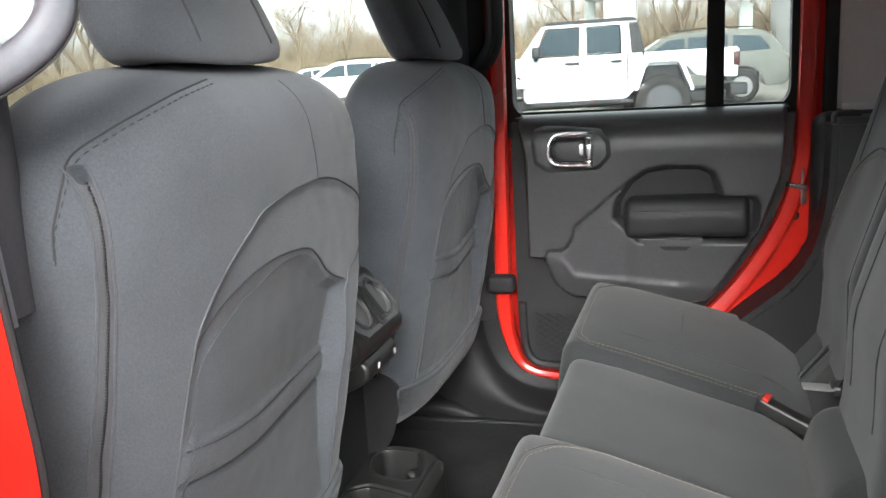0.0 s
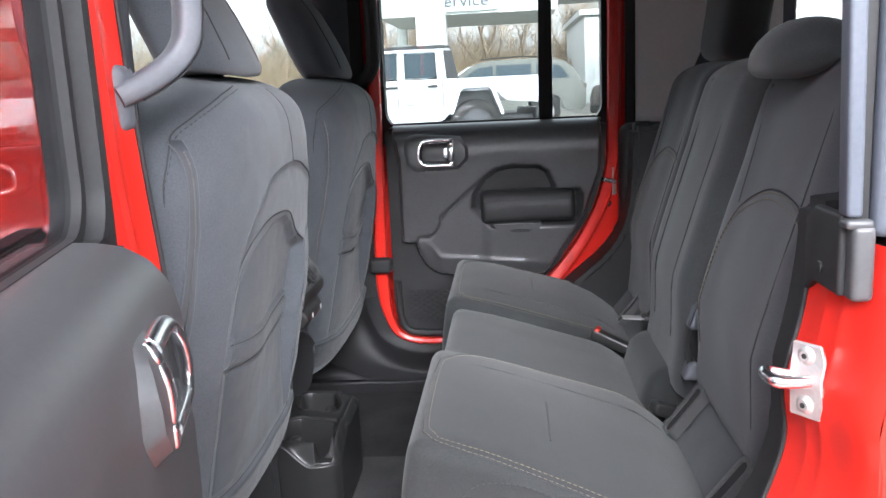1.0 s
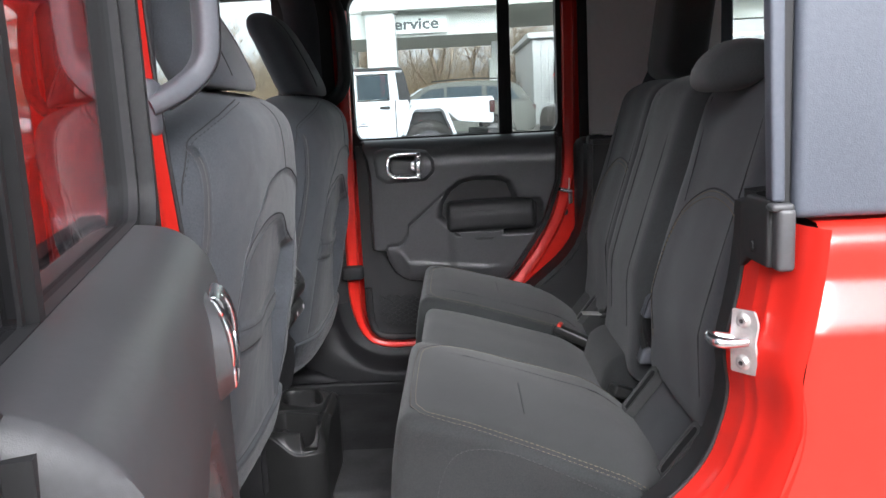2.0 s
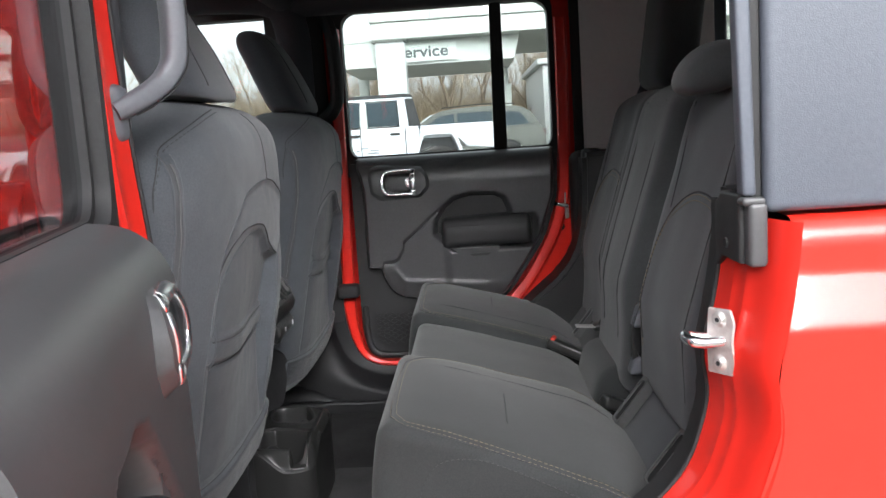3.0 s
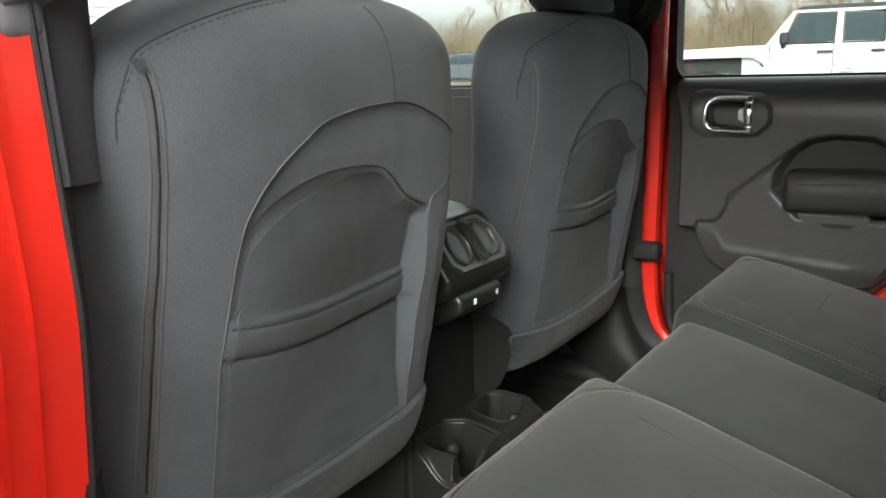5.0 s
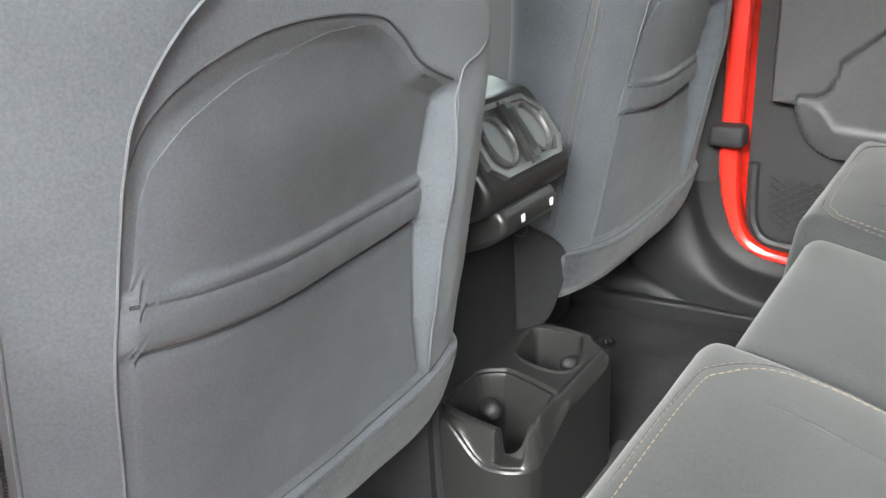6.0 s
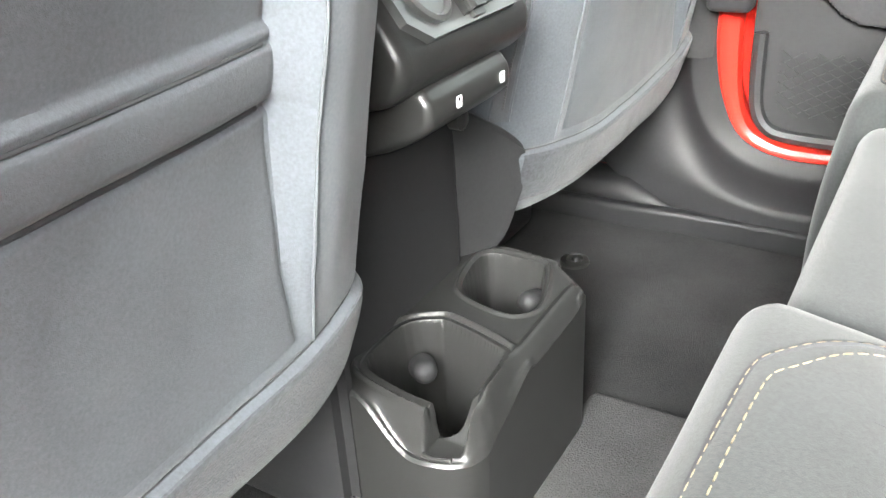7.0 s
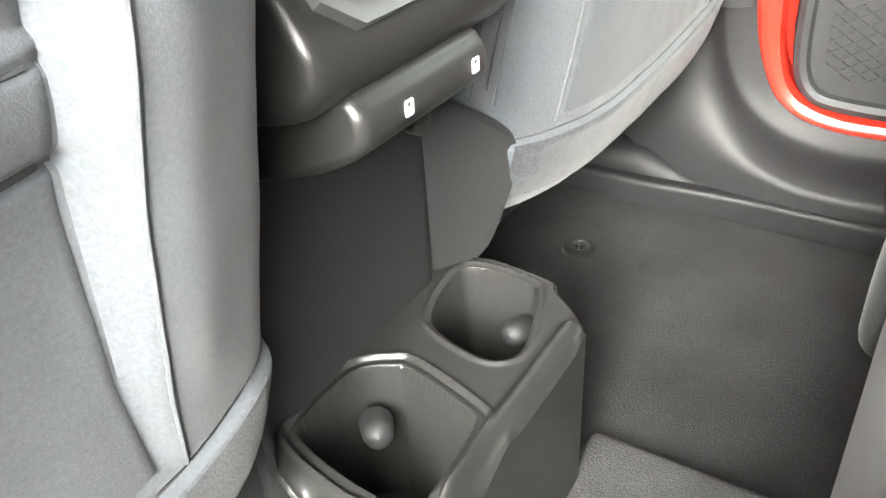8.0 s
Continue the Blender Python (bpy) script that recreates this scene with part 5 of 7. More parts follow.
def rear_headrest(y, half, z0, z1, x0, parent):
    def warp(p):
        k = (p.z - z0) / (z1 - z0)
        f = (p.y - y) / half
        return Vector((p.x + 0.035 * k - 0.012 * (1 - f * f), p.y, p.z - 0.012 * f * f * k))
    h = part("headrest", rbox(x0, x0 + 0.090, y - half, y + half, z0, z1, 0.040, 7, warp), FABRIC_HALF_SHADED, parent, "charcoal fabric headrest")
    return h


rear_headrest(-0.370, 0.086, 1.338, 1.416, 0.050, bench)
rear_headrest(0.31, 0.125, 1.372, 1.62, 0.150, bench)

# latch openings in the bench, bezels with dark slots
def latch_bezel(x, y, z):
    q = thing("seat_anchor", "grey-rimmed oval child-seat anchor slot in the bench", "anchor", (x, y, z), "seat anchor slots")
    L = Vector((0.62, 0.0, 0.78)).normalized()
    nrm = Vector((-0.78, 0.0, 0.62))
    nrm = (nrm - L * nrm.dot(L)).normalized()
    W = L.cross(nrm)
    q.matrix_world = Matrix(((nrm.x, W.x, L.x, x), (nrm.y, W.y, L.y, y), (nrm.z, W.z, L.z, z), (0, 0, 0, 1)))
    pl = lambda u, v, d: (d, u, v)
    part("bezel", frame_between(rounded_loop(-0.019, 0.019, -0.050, 0.050, 0.015), rounded_loop(-0.012, 0.012, -0.042, 0.042, 0.009), -0.012, 0.005, pl), VENT, q, "grey rounded rim")
    part("slot", prism(rounded_loop(-0.012, 0.012, -0.042, 0.042, 0.009), -0.014, 0.002, pl), RUBBER, q)
    part("anchor_bar", tube([(-0.002, -0.008, -0.02), (-0.002, 0.008, -0.02)], 0.003), STEEL, q)


latch_bezel(-0.014, -0.270, 0.829)
latch_bezel(-0.014, -0.530, 0.829)
latch_bezel(-0.009, 0.36, 0.825)

# belt buckles, tongues, straps
b = thing("belt_buckle", "black seat belt buckle with a red button", "buckle", (-0.085, 0.133, 0.842), "seat belt buckles")
b.matrix_world = pose(-0.08, 0.132, 0.818, 0, 22, -18)
part("housing", rbox(-0.045, 0.055, -0.014, 0.014, -0.010, 0.012, 0.006, 2), PLASTIC_SMOOTH, b)
part("button", rbox(-0.040, -0.030, -0.012, 0.012, 0.008, 0.016, 0.002, 1), RED_PLASTIC, b, "red release button")
b = thing("belt_buckle", "black seat belt buckle sunk between the cushions", "buckle", (-0.05, -0.195, 0.835), "seat belt buckles")
b.matrix_world = pose(-0.01, -0.180, 0.788, 0, 22, 20)
part("housing", rbox(-0.05, 0.05, -0.014, 0.014, -0.010, 0.012, 0.006, 2), PLASTIC_SMOOTH, b)
t = thing("belt_tongue", "steel seat belt tongue on black webbing", "seat belt", (-0.02, 0.143, 0.852))
part("plate", prism([(-0.035, -0.012), (0.0, -0.014), (0.012, -0.010), (0.012, 0.010), (0.0, 0.014), (-0.035, 0.012)], 0.0, 0.003, lambda u, v, d: (u - 0.005, v - 0.012 + u * 0.3, d + 0.014 - u * 0.15), 0.001), STEEL, t)
part("grip", rbox(0.0, 0.035, -0.020, 0.016, 0.004, 0.020, 0.006, 2), PLASTIC_SMOOTH, t)
part("webbing", tube(smooth_path([(0.02, -0.005, 0.01), (0.045, 0.0, 0.07), (0.06, 0.01, 0.16), (0.10, 0.02, 0.3)], 5), 0.018, segs=8, flat=0.08), STRAP, t)
t = thing("belt_strap", "dark seat belt webbing folded behind the middle backrest", "seat belt", (0.04, -0.19, 0.97))
part("webbing", tube(smooth_path([(0.01, -0.003, -0.11), (-0.02, -0.004, -0.05), (-0.012, -0.004, 0.0), (0.02, 0.0, 0.04), (0.05, 0.003, 0.05)], 6), 0.022, segs=10, flat=0.1), STRAP, t)
part("loop", tube(smooth_path([(-0.03, -0.008, -0.10), (-0.034, -0.008, -0.04), (-0.015, -0.008, 0.01), (0.01, -0.008, 0.02)], 6), 0.006, segs=8), PLASTIC_SMOOTH, t)
# webbing on the far pillar
t = thing("belt_strap", "dark seat belt webbing beside the far backrest", "seat belt", (0.06, 0.57, 1.1))
part("webbing", tube([(0.02, 0.03, 0.12), (0.0, 0.02, 0.06), (-0.02, 0.0, -0.2)], 0.018, segs=8, flat=0.1), STRAP, t)
part("guide", rbox(-0.03, 0.02, 0.0, 0.05, 0.08, 0.14, 0.012, 2), PLASTIC, t)
part("clip", rbox(-0.034, -0.028, -0.002, 0.006, 0.03, 0.06, 0.001, 1), STEEL, t)

# latch loops on both rear pillars
def striker(x, y, z, s, lab):
    k = thing("door_striker", lab, "latch", (x, y, z), "door strikers")
    f = lambda p: (p[0] * 0.74, p[1] * s * 0.74, p[2] * 0.74)
    pl = prism([(-0.022, -0.050), (0.022, -0.050), (0.027, -0.03), (0.022, 0.0), (0.027, 0.03), (0.020, 0.050), (-0.020, 0.050), (-0.024, 0.0)], 0.0, 0.005, lambda u, v, d: f((-d * 0.75 + u * 0.60, -d * 0.66 - u * 0.80, v)), 0.0012)
    part("plate", pl, STEEL, k, "zinc mounting plate")
    loop = smooth_path([f((-0.003, -0.018, 0.004)), f((-0.030, -0.020, 0.004)), f((-0.046, -0.019, 0.006)), f((-0.052, 0.0, 0.008)), f((-0.047, 0.016, 0.008)), f((-0.030, 0.018, 0.004)), f((-0.003, 0.016, -0.002))], 4)
    part("loop", tube(loop, 0.0062, segs=12), CHROME, k, "bright latch loop")
    for zz in (-0.032, 0.034):
        bolt = part("bolt", lathe([(0.0, 0.006), (0.007, 0.006), (0.0085, 0.003), (0.013, 0.001), (0.0135, -0.001)], 16, lambda a, b, h: f((-(0.004 + h) * 0.75 + a * 0.60, -(0.004 + h) * 0.66 - a * 0.80, zz + b))), STEEL, k)
        part("socket", lathe([(0.0, 0.0), (0.004, 0.0), (0.004, 0.0005)], 6, lambda a, b, h: f((-(0.0105 + h) * 0.75 + a * 0.60, -(0.0105 + h) * 0.66 - a * 0.80, zz + b))), RUBBER, bolt)


striker(-0.002, -0.762, 1.060, 1, "zinc door striker screwed to the red jamb")
striker(0.002, 0.700, 1.082, -1, "zinc door striker on the far red pillar")
k = thing("plug", "black round plug in the red pillar", "plug", (-0.021, 0.698, 1.022))
part("disc", lathe([(0.0, 0.003), (0.008, 0.003), (0.010, 0.0)], 14, lambda a, b, h: (a, -h, b)), RUBBER, k)

# bracket where the hardtop meets the body
g = thing("hardtop_bracket", "grey plastic hardtop bracket on the pillar", "bracket", (0.012, -0.785, 1.15))
part("block", rbox(0.002, 0.022, -0.028, -0.004, -0.002, 0.066, 0.006, 3), PLASTIC_TRIM, g)
part("flap", rbox(-0.004, 0.007, -0.012, 0.075, 0.000, 0.074, 0.004, 4, lambda p: p + Vector((0, 0, -0.014 * sstep(0.05, 0.075, p.y)))), PLASTIC, g)
part("pin", lathe([(0.0, 0.004), (0.006, 0.004), (0.006, -0.004)], 12, lambda a, b, h: (-0.0045 - h * 0.5, 0.030 + a, 0.018 + b)), RUBBER, g)
part("cap", rbox(-0.004, 0.020, -0.027, -0.004, 0.062, 0.071, 0.004, 2), PLASTIC_TRIM, g)

# ---- centre console ----
def soft_block(profile, y0, y1, r):
    """A moulding with a rounded side profile, its two ends rounded by r."""
    line = smooth_path([(x, z, 0) for x, z in profile], 6, True)
    c = sum(line, Vector((0, 0, 0))) / len(line)
    turn = [math.pi / 2 * i / 6 for i in range(7)]
    ends = [(y0 + r * (1 - math.cos(a)), r * (1 - math.sin(a))) for a in turn]
    ends += [(y1 - r * (1 - math.cos(a)), r * (1 - math.sin(a))) for a in reversed(turn)]
    return ring_loft([[(q.x, y, q.y) for q in [p - (p - c).normalized() * inset for p in line]] for y, inset in ends])


con = thing("centre_console", "black plastic centre console with rear vents and cup holders", "console")
part("body", rbox(-1.35, -0.735, CY - 0.115, CY + 0.115, 0.55, 0.985, 0.02, 3), PLASTIC, con, "black plastic console body")
part("armrest_lid", rbox(-1.15, -0.745, CY - 0.11, CY + 0.11, 0.985, 1.075, 0.03, 4), FABRIC_DARK, con, "padded black armrest lid")
rear = [(-0.78, 0.942), (-0.72, 0.943), (-0.675, 0.952), (-0.656, 0.966), (-0.652, 0.980), (-0.656, 0.994), (-0.676, 1.022), (-0.701, 1.056), (-0.722, 1.064), (-0.78, 1.064)]
part("rear_head", soft_block(rear, CY - 0.094, CY + 0.094, 0.012), PLASTIC_SMOOTH, con, "black moulded console end")


def head_face(y, s, lift=0.0):
    """A point on the sloped vent face: y across, s up the slope in metres."""
    a = Vector((-0.654, 0, 0.992))
    d = Vector((-0.058, 0, 0.080)).normalized()
    n = Vector((d.z, 0, -d.x))
    p = a + d * s + n * lift
    return Vector((p.x, y, p.z))


fp = lambda u, v, d: head_face(CY + u, v, d)
oct_o = [(-0.060, 0.0), (0.060, 0.0), (0.078, 0.016), (0.078, 0.056), (0.050, 0.080), (-0.050, 0.080), (-0.078, 0.056), (-0.078, 0.016)]
oct_i = [(-0.055, 0.006), (0.055, 0.006), (0.071, 0.020), (0.071, 0.053), (0.046, 0.074), (-0.046, 0.074), (-0.071, 0.053), (-0.071, 0.020)]
# vent panel and rims paler than the console: sky reflection given as colour
vents = part("vent_panel", prism(oct_i, -0.02, 0.002, fp), VENT, con, "satin black air vent panel", smooth=False)
part("panel_rim", frame_between(oct_o, oct_i, -0.01, 0.007, fp), VENT, vents)
for s in (-1, 1):
    oval = lambda a, b, h, s=s: head_face(CY + s * 0.037 + a * 0.80, 0.040 + b * 1.02, h)
    v = part("air_vent", lathe([(0.030, 0.002), (0.031, 0.007), (0.028, 0.009), (0.026, 0.007), (0.0255, 0.004), (0.0, 0.0045)], 32, oval), VENT, vents, "oval black air vent")
bridge = part("vent_bridge", prism([(-0.012, 0.002), (0.012, 0.002), (0.013, 0.02), (0.011, 0.078), (-0.011, 0.078), (-0.013, 0.02)], 0.0, 0.016, fp, 0.005), PLASTIC_SMOOTH, vents, "satin black bar between the vents")
part("bridge_inset", prism([(-0.005, 0.014), (0.005, 0.014), (0.007, 0.024), (0.006, 0.066), (-0.006, 0.066), (-0.007, 0.024)], 0.013, 0.0168, fp), PLASTIC, bridge)
# switch ledge with two marked buttons
ledge = [(-0.745, 0.902), (-0.70, 0.908), (-0.668, 0.922), (-0.652, 0.934), (-0.649, 0.945), (-0.653, 0.956), (-0.668, 0.962), (-0.745, 0.962)]
ledge_part = part("switch_ledge", soft_block(ledge, CY - 0.070, CY + 0.052, 0.008), PLASTIC_SMOOTH, con, "dark switch ledge")
for y in (-0.067, -0.001):
    part("symbol", frame_between(rounded_loop(-0.0034, 0.0034, -0.0046, 0.0042, 0.001, 2), rounded_loop(-0.0020, 0.0020, 0.0002, 0.0030, 0.0008, 2), -0.0003, 0.0005, lambda u, v, d: (-0.6487 + d, y + u, 0.945 + v)), WHITE_MARK, ledge_part, "white printed window symbol")
part("socket", lathe([(0.0, 0.002), (0.006, 0.002), (0.009, 0.0), (0.009, -0.01)], 16, lambda a, b, h: (-0.676 + h, CY + 0.018 + a, 0.912 + b)), PLASTIC_SMOOTH, con)
part("rear_panel", rbox(-0.780, -0.746, CY - 0.105, CY + 0.085, 0.60, 0.925, 0.010, 3, lambda p: p + Vector((0.02 * (0.9 - p.z), 0, 0))), PLASTIC, con, "plain black rear panel")
part("panel_slot", tube([(-0.7405, -0.032, 0.741), (-0.7400, 0.008, 0.745), (-0.7405, 0.050, 0.744)], 0.0035), VENT, con)
cheek = []
corners = [(0.035, 0.56), (0.104, 0.56), (0.108, 0.718), (0.138, 0.752), (0.167, 0.795), (0.168, 0.808), (0.163, 0.822), (0.152, 0.834), (0.085, 0.882), (0.066, 0.888), (0.046, 0.884), (0.036, 0.872)]
for (a0, b0), (a1, b1) in zip(corners, corners[1:] + corners[:1]):
    cheek += [Vector((a0 + (a1 - a0) * i / 4, b0 + (b1 - b0) * i / 4, 0)) for i in range(4)]
mid = Vector((0.085, 0.76, 0))
rings = []
for d, k in ((-1.0, 1.0), (-0.722, 1.0), (-0.711, 0.985), (-0.704, 0.95), (-0.700, 0.89)):
    rings.append([(d - 0.10 * max(0.0, 0.86 - p.y) - (0.55 * max(0.0, 0.125 - p.x) if d > -0.9 else 0), *(mid + (p - mid) * k).xy) for p in cheek])
part("side_cheek", ring_loft(rings), PLASTIC, con, "black console side cheek")
part("side_cheek", prism([(-1.0, 0.56), (-0.715, 0.60), (-0.715, 0.875), (-1.0, 0.89)], CY - 0.125, CY - 0.098, lambda u, v, d: (u, d, v), 0.010), PLASTIC, con)


def cup_unit():
    """Cup holder block: one moulded skin with two hollows, a notched near wall and raised edge lines."""
    unit = thing("cup_holder", "black plastic double cup holder on the floor", "cup holder")
    plan = [(-0.775, -0.120), (-0.735, -0.142), (-0.700, -0.152), (-0.650, -0.160), (-0.618, -0.152), (-0.603, -0.134), (-0.600, -0.10), (-0.600, 0.046), (-0.604, 0.066), (-0.620, 0.083), (-0.640, 0.098), (-0.655, 0.110), (-0.738, 0.116), (-0.775, 0.106)]
    soft = lambda pts: [(p.x, p.y) for p in smooth_path([(u, v, 0) for u, v in pts], 4, True)]
    near = soft([(-0.712, -0.118), (-0.726, -0.103), (-0.726, -0.052), (-0.705, -0.032), (-0.690, -0.030), (-0.638, -0.044), (-0.627, -0.056), (-0.622, -0.112), (-0.634, -0.127), (-0.664, -0.128)])
    far = soft([(-0.714, 0.036), (-0.722, 0.076), (-0.714, 0.097), (-0.668, 0.098), (-0.653, 0.086), (-0.635, 0.032), (-0.641, 0.011), (-0.660, 0.007), (-0.698, 0.017)])
    rim = smooth_path([(u, v, 0) for u, v in plan], 10, True)
    rim_poly = [(p.x, p.y) for p in rim]

    def height(x, y, e):
        t = 0.7235 + 0.028 * (y + 0.10)
        n, f = signed_distance(x, y, near), signed_distance(x, y, far)
        front = 1 - sstep(-0.132, -0.112, y)
        t += 0.0028 * math.exp(-((n - 0.0110) / 0.0018) ** 2) - 0.0016 * math.exp(-((n - 0.0070) / 0.0015) ** 2)
        t += 0.0026 * math.exp(-((f - 0.0058) / 0.0018) ** 2)
        t += 0.010 * math.exp(-((x + 0.6125) / 0.0065) ** 2) * sstep(-0.124, -0.106, y) * (1 - sstep(0.058, 0.074, y))
        # nose falling from the rim to the edge line
        nose = max(sstep(-0.712, -0.650, x) * sstep(0.100, 0.128, -y), sstep(0.050, 0.125, -y) * sstep(-0.630, -0.612, x))
        t -= 0.036 * nose * sstep(0.013, 0.026, n)
        # notch through the near wall
        g = abs(x + 0.6300)
        t -= front * max(0.0, t - 0.690) * (1 - sstep(0.0125, 0.0175, g))
        z = t + (0.606 - t) * (1 - sstep(-0.0080, 0.0015, n))
        z = min(z, t + (0.618 - t) * (1 - sstep(-0.0080, 0.0015, f)))
        lined = max(1 - sstep(-0.055, -0.040, y), sstep(0.045, 0.055, y)) * sstep(-0.725, -0.705, x)
        z += lined * 0.0014 * math.exp(-((e + 0.0028) / 0.0014) ** 2)
        return z - 0.005 * sstep(-0.008, 0.0, e) ** 2 * (1 - lined) - 0.002 * sstep(-0.002, 0.0, e)
    bm = bmesh.new()
    xs = [-0.758 + 0.0012 * i for i in range(136)]
    ys = [-0.166 + 0.0012 * j for j in range(240)]
    grid = []
    for x in xs:
        col = []
        for y in ys:
            e = signed_distance(x, y, rim_poly)
            if e > 0.0020:
                col.append(None)
                continue
            px, py = x, y
            if e > -0.0007:
                q = min(zip(rim, rim[1:] + rim[:1]), key=lambda ab: ((ab[0] + ab[1]) / 2 - Vector((x, y, 0))).length)
                d = (q[1] - q[0]).normalized()
                foot = q[0] + d * (Vector((x, y, 0)) - q[0]).dot(d)
                px, py, e = foot.x, foot.y, 0.0
            col.append(bm.verts.new((px, py, height(px, py, e))))
        grid.append(col)
    for a, b in zip(grid, grid[1:]):
        for k in range(len(ys) - 1):
            quad = (a[k], b[k], b[k + 1], a[k + 1])
            if None not in quad:
                bm.faces.new(quad)
    part("moulding", bm, PLASTIC_SMOOTH, unit, "satin black moulding with two wells")
    drop = [height(p.x, p.y, 0.0) + 0.0004 for p in rim]
    part("side_wall", ring_loft([[(p.x, p.y, h + (0.545 - h) * k / 6) for p, h in zip(rim, drop)] for k in range(7)], cap=False), PLASTIC_SMOOTH, unit)
    for tip, root in (((-0.696, -0.067, 0.695), (-0.716, -0.045, 0.684)), ((-0.662, 0.070, 0.700), (-0.662, 0.092, 0.690))):
        tip, root = Vector(tip), Vector(root)
        axis = (tip - root).normalized()
        u = axis.cross(Vector((0, 0, 1))).normalized()
        v = axis.cross(u)
        part("finger", lathe([(0.0, 0.011), (0.0055, 0.0097), (0.0095, 0.0060), (0.0112, 0.0), (0.0116, -0.006), (0.012, -0.013), (0.0125, -0.018)], 24, lambda a, b, h: tuple(tip + u * a + v * b + axis * h)), PLASTIC, unit, "rounded cup grip")
    part("notch_lip", tube([(-0.6430, -0.1560, 0.6925), (-0.634, -0.1560, 0.6915), (-0.6200, -0.1510, 0.6915)], 0.0022, segs=8), PLASTIC_SMOOTH, unit)
    return unit


cup_unit()

# floor: carpet tunnel, mats, clips
part_tunnel = part("tunnel_carpet", rbox(-0.615, -0.20, -0.10, 0.125, 0.54, 0.578, 0.012, 4), MAT_CARPET)
tagged(part_tunnel, "raised dark carpet over the floor tunnel", "carpet", kind="structure")
m = thing("floor_mat", "black carpet mat on the rear floor", "floor mat", (0, 0, 0))
part("carpet", rbox(-0.95, -0.33, 0.10, 0.555, 0.544, 0.557, 0.005, 8, lambda p: p + Vector((0, 0, 0.003 * noise.noise((p.x * 6, p.y * 6, 1))))), CARPET, m)
m = thing("floor_mat", "black carpet mat beside the open door", "floor mat", (0, 0, 0))
part("carpet", rbox(-0.90, -0.33, -0.62, -0.18, 0.544, 0.557, 0.005, 8), CARPET, m)
for x, y, r in ((-0.755, 0.408, 0.020), ):
    c = thing("mat_clip", "black round mat clip pressed into the carpet", "clip", (x, y, 0.556))
    part("ring", lathe([(0.0, 0.003), (r * 0.45, 0.003), (r * 0.6, 0.007), (r, 0.005), (r * 1.05, 0.0)], 20, lambda a, b, h: (a, b, h)), PLASTIC_SMOOTH, c)
    part("stud", lathe([(0.0, 0.010), (r * 0.2, 0.010), (r * 0.3, 0.0)], 12, lambda a, b, h: (a, b, h)), CHROME, c)
c = thing("bolt", "shiny seat bolt in the floor", "bolt", (-0.828, 0.567, 0.556))
part("head", lathe([(0.0, 0.012), (0.007, 0.012), (0.008, 0.0), (0.013, 0.0)], 6, lambda a, b, h: (a, b, h)), CHROME, c)


# ---- outside: parked vehicles ----
def wheel(root, x, y, z, r, width, s, rim_mat=RIM):
    """A wheel with its tyre and rim; s is the side that faces out along y."""
    pl = lambda a, b, h: (x + a, y + s * h, z + b)
    tyre = part("wheel", lathe([(r * 0.62, width * 0.42), (r * 0.72, width * 0.5), (r * 0.9, width * 0.48), (r * 0.985, width * 0.36), (r, 0.0), (r * 0.985, -width * 0.36), (r * 0.9, -width * 0.48), (r * 0.62, -width * 0.42)], 36, pl), TYRE, root, "dusty black tyre")
    bm = bmesh.new()
    for k in range(40):
        a = 2 * math.pi * k / 40
        c, sn = math.cos(a), math.sin(a)
        p = [pl(c * rr - sn * o, sn * rr + c * o, h) for rr, o, h in ((r * 0.985, -0.012, width * 0.40), (r * 1.012, -0.010, width * 0.36), (r * 1.012, 0.012, width * 0.05), (r * 0.985, 0.014, width * 0.02))]
        vs = [bm.verts.new(q) for q in p]
        bm.faces.new(vs)
    part("tread", bm, TYRE, tyre)
    rim = part("rim", lathe([(r * 0.63, width * 0.44), (r * 0.60, width * 0.44), (r * 0.56, width * 0.25), (r * 0.2, width * 0.20), (r * 0.16, width * 0.34), (0.0, width * 0.34)], 30, pl), rim_mat, tyre, "alloy rim")
    bm = bmesh.new()
    for k in range(5):
        a = 2 * math.pi * k / 5 + 0.3
        for da in (-0.13, 0.13):
            tube([pl(math.cos(a) * r * 0.14, math.sin(a) * r * 0.14, width * 0.32), pl(math.cos(a + da) * r * 0.58, math.sin(a + da) * r * 0.58, width * 0.38)], [r * 0.07, r * 0.05], segs=6, bm=bm)
    part("spokes", bm, rim_mat, rim)


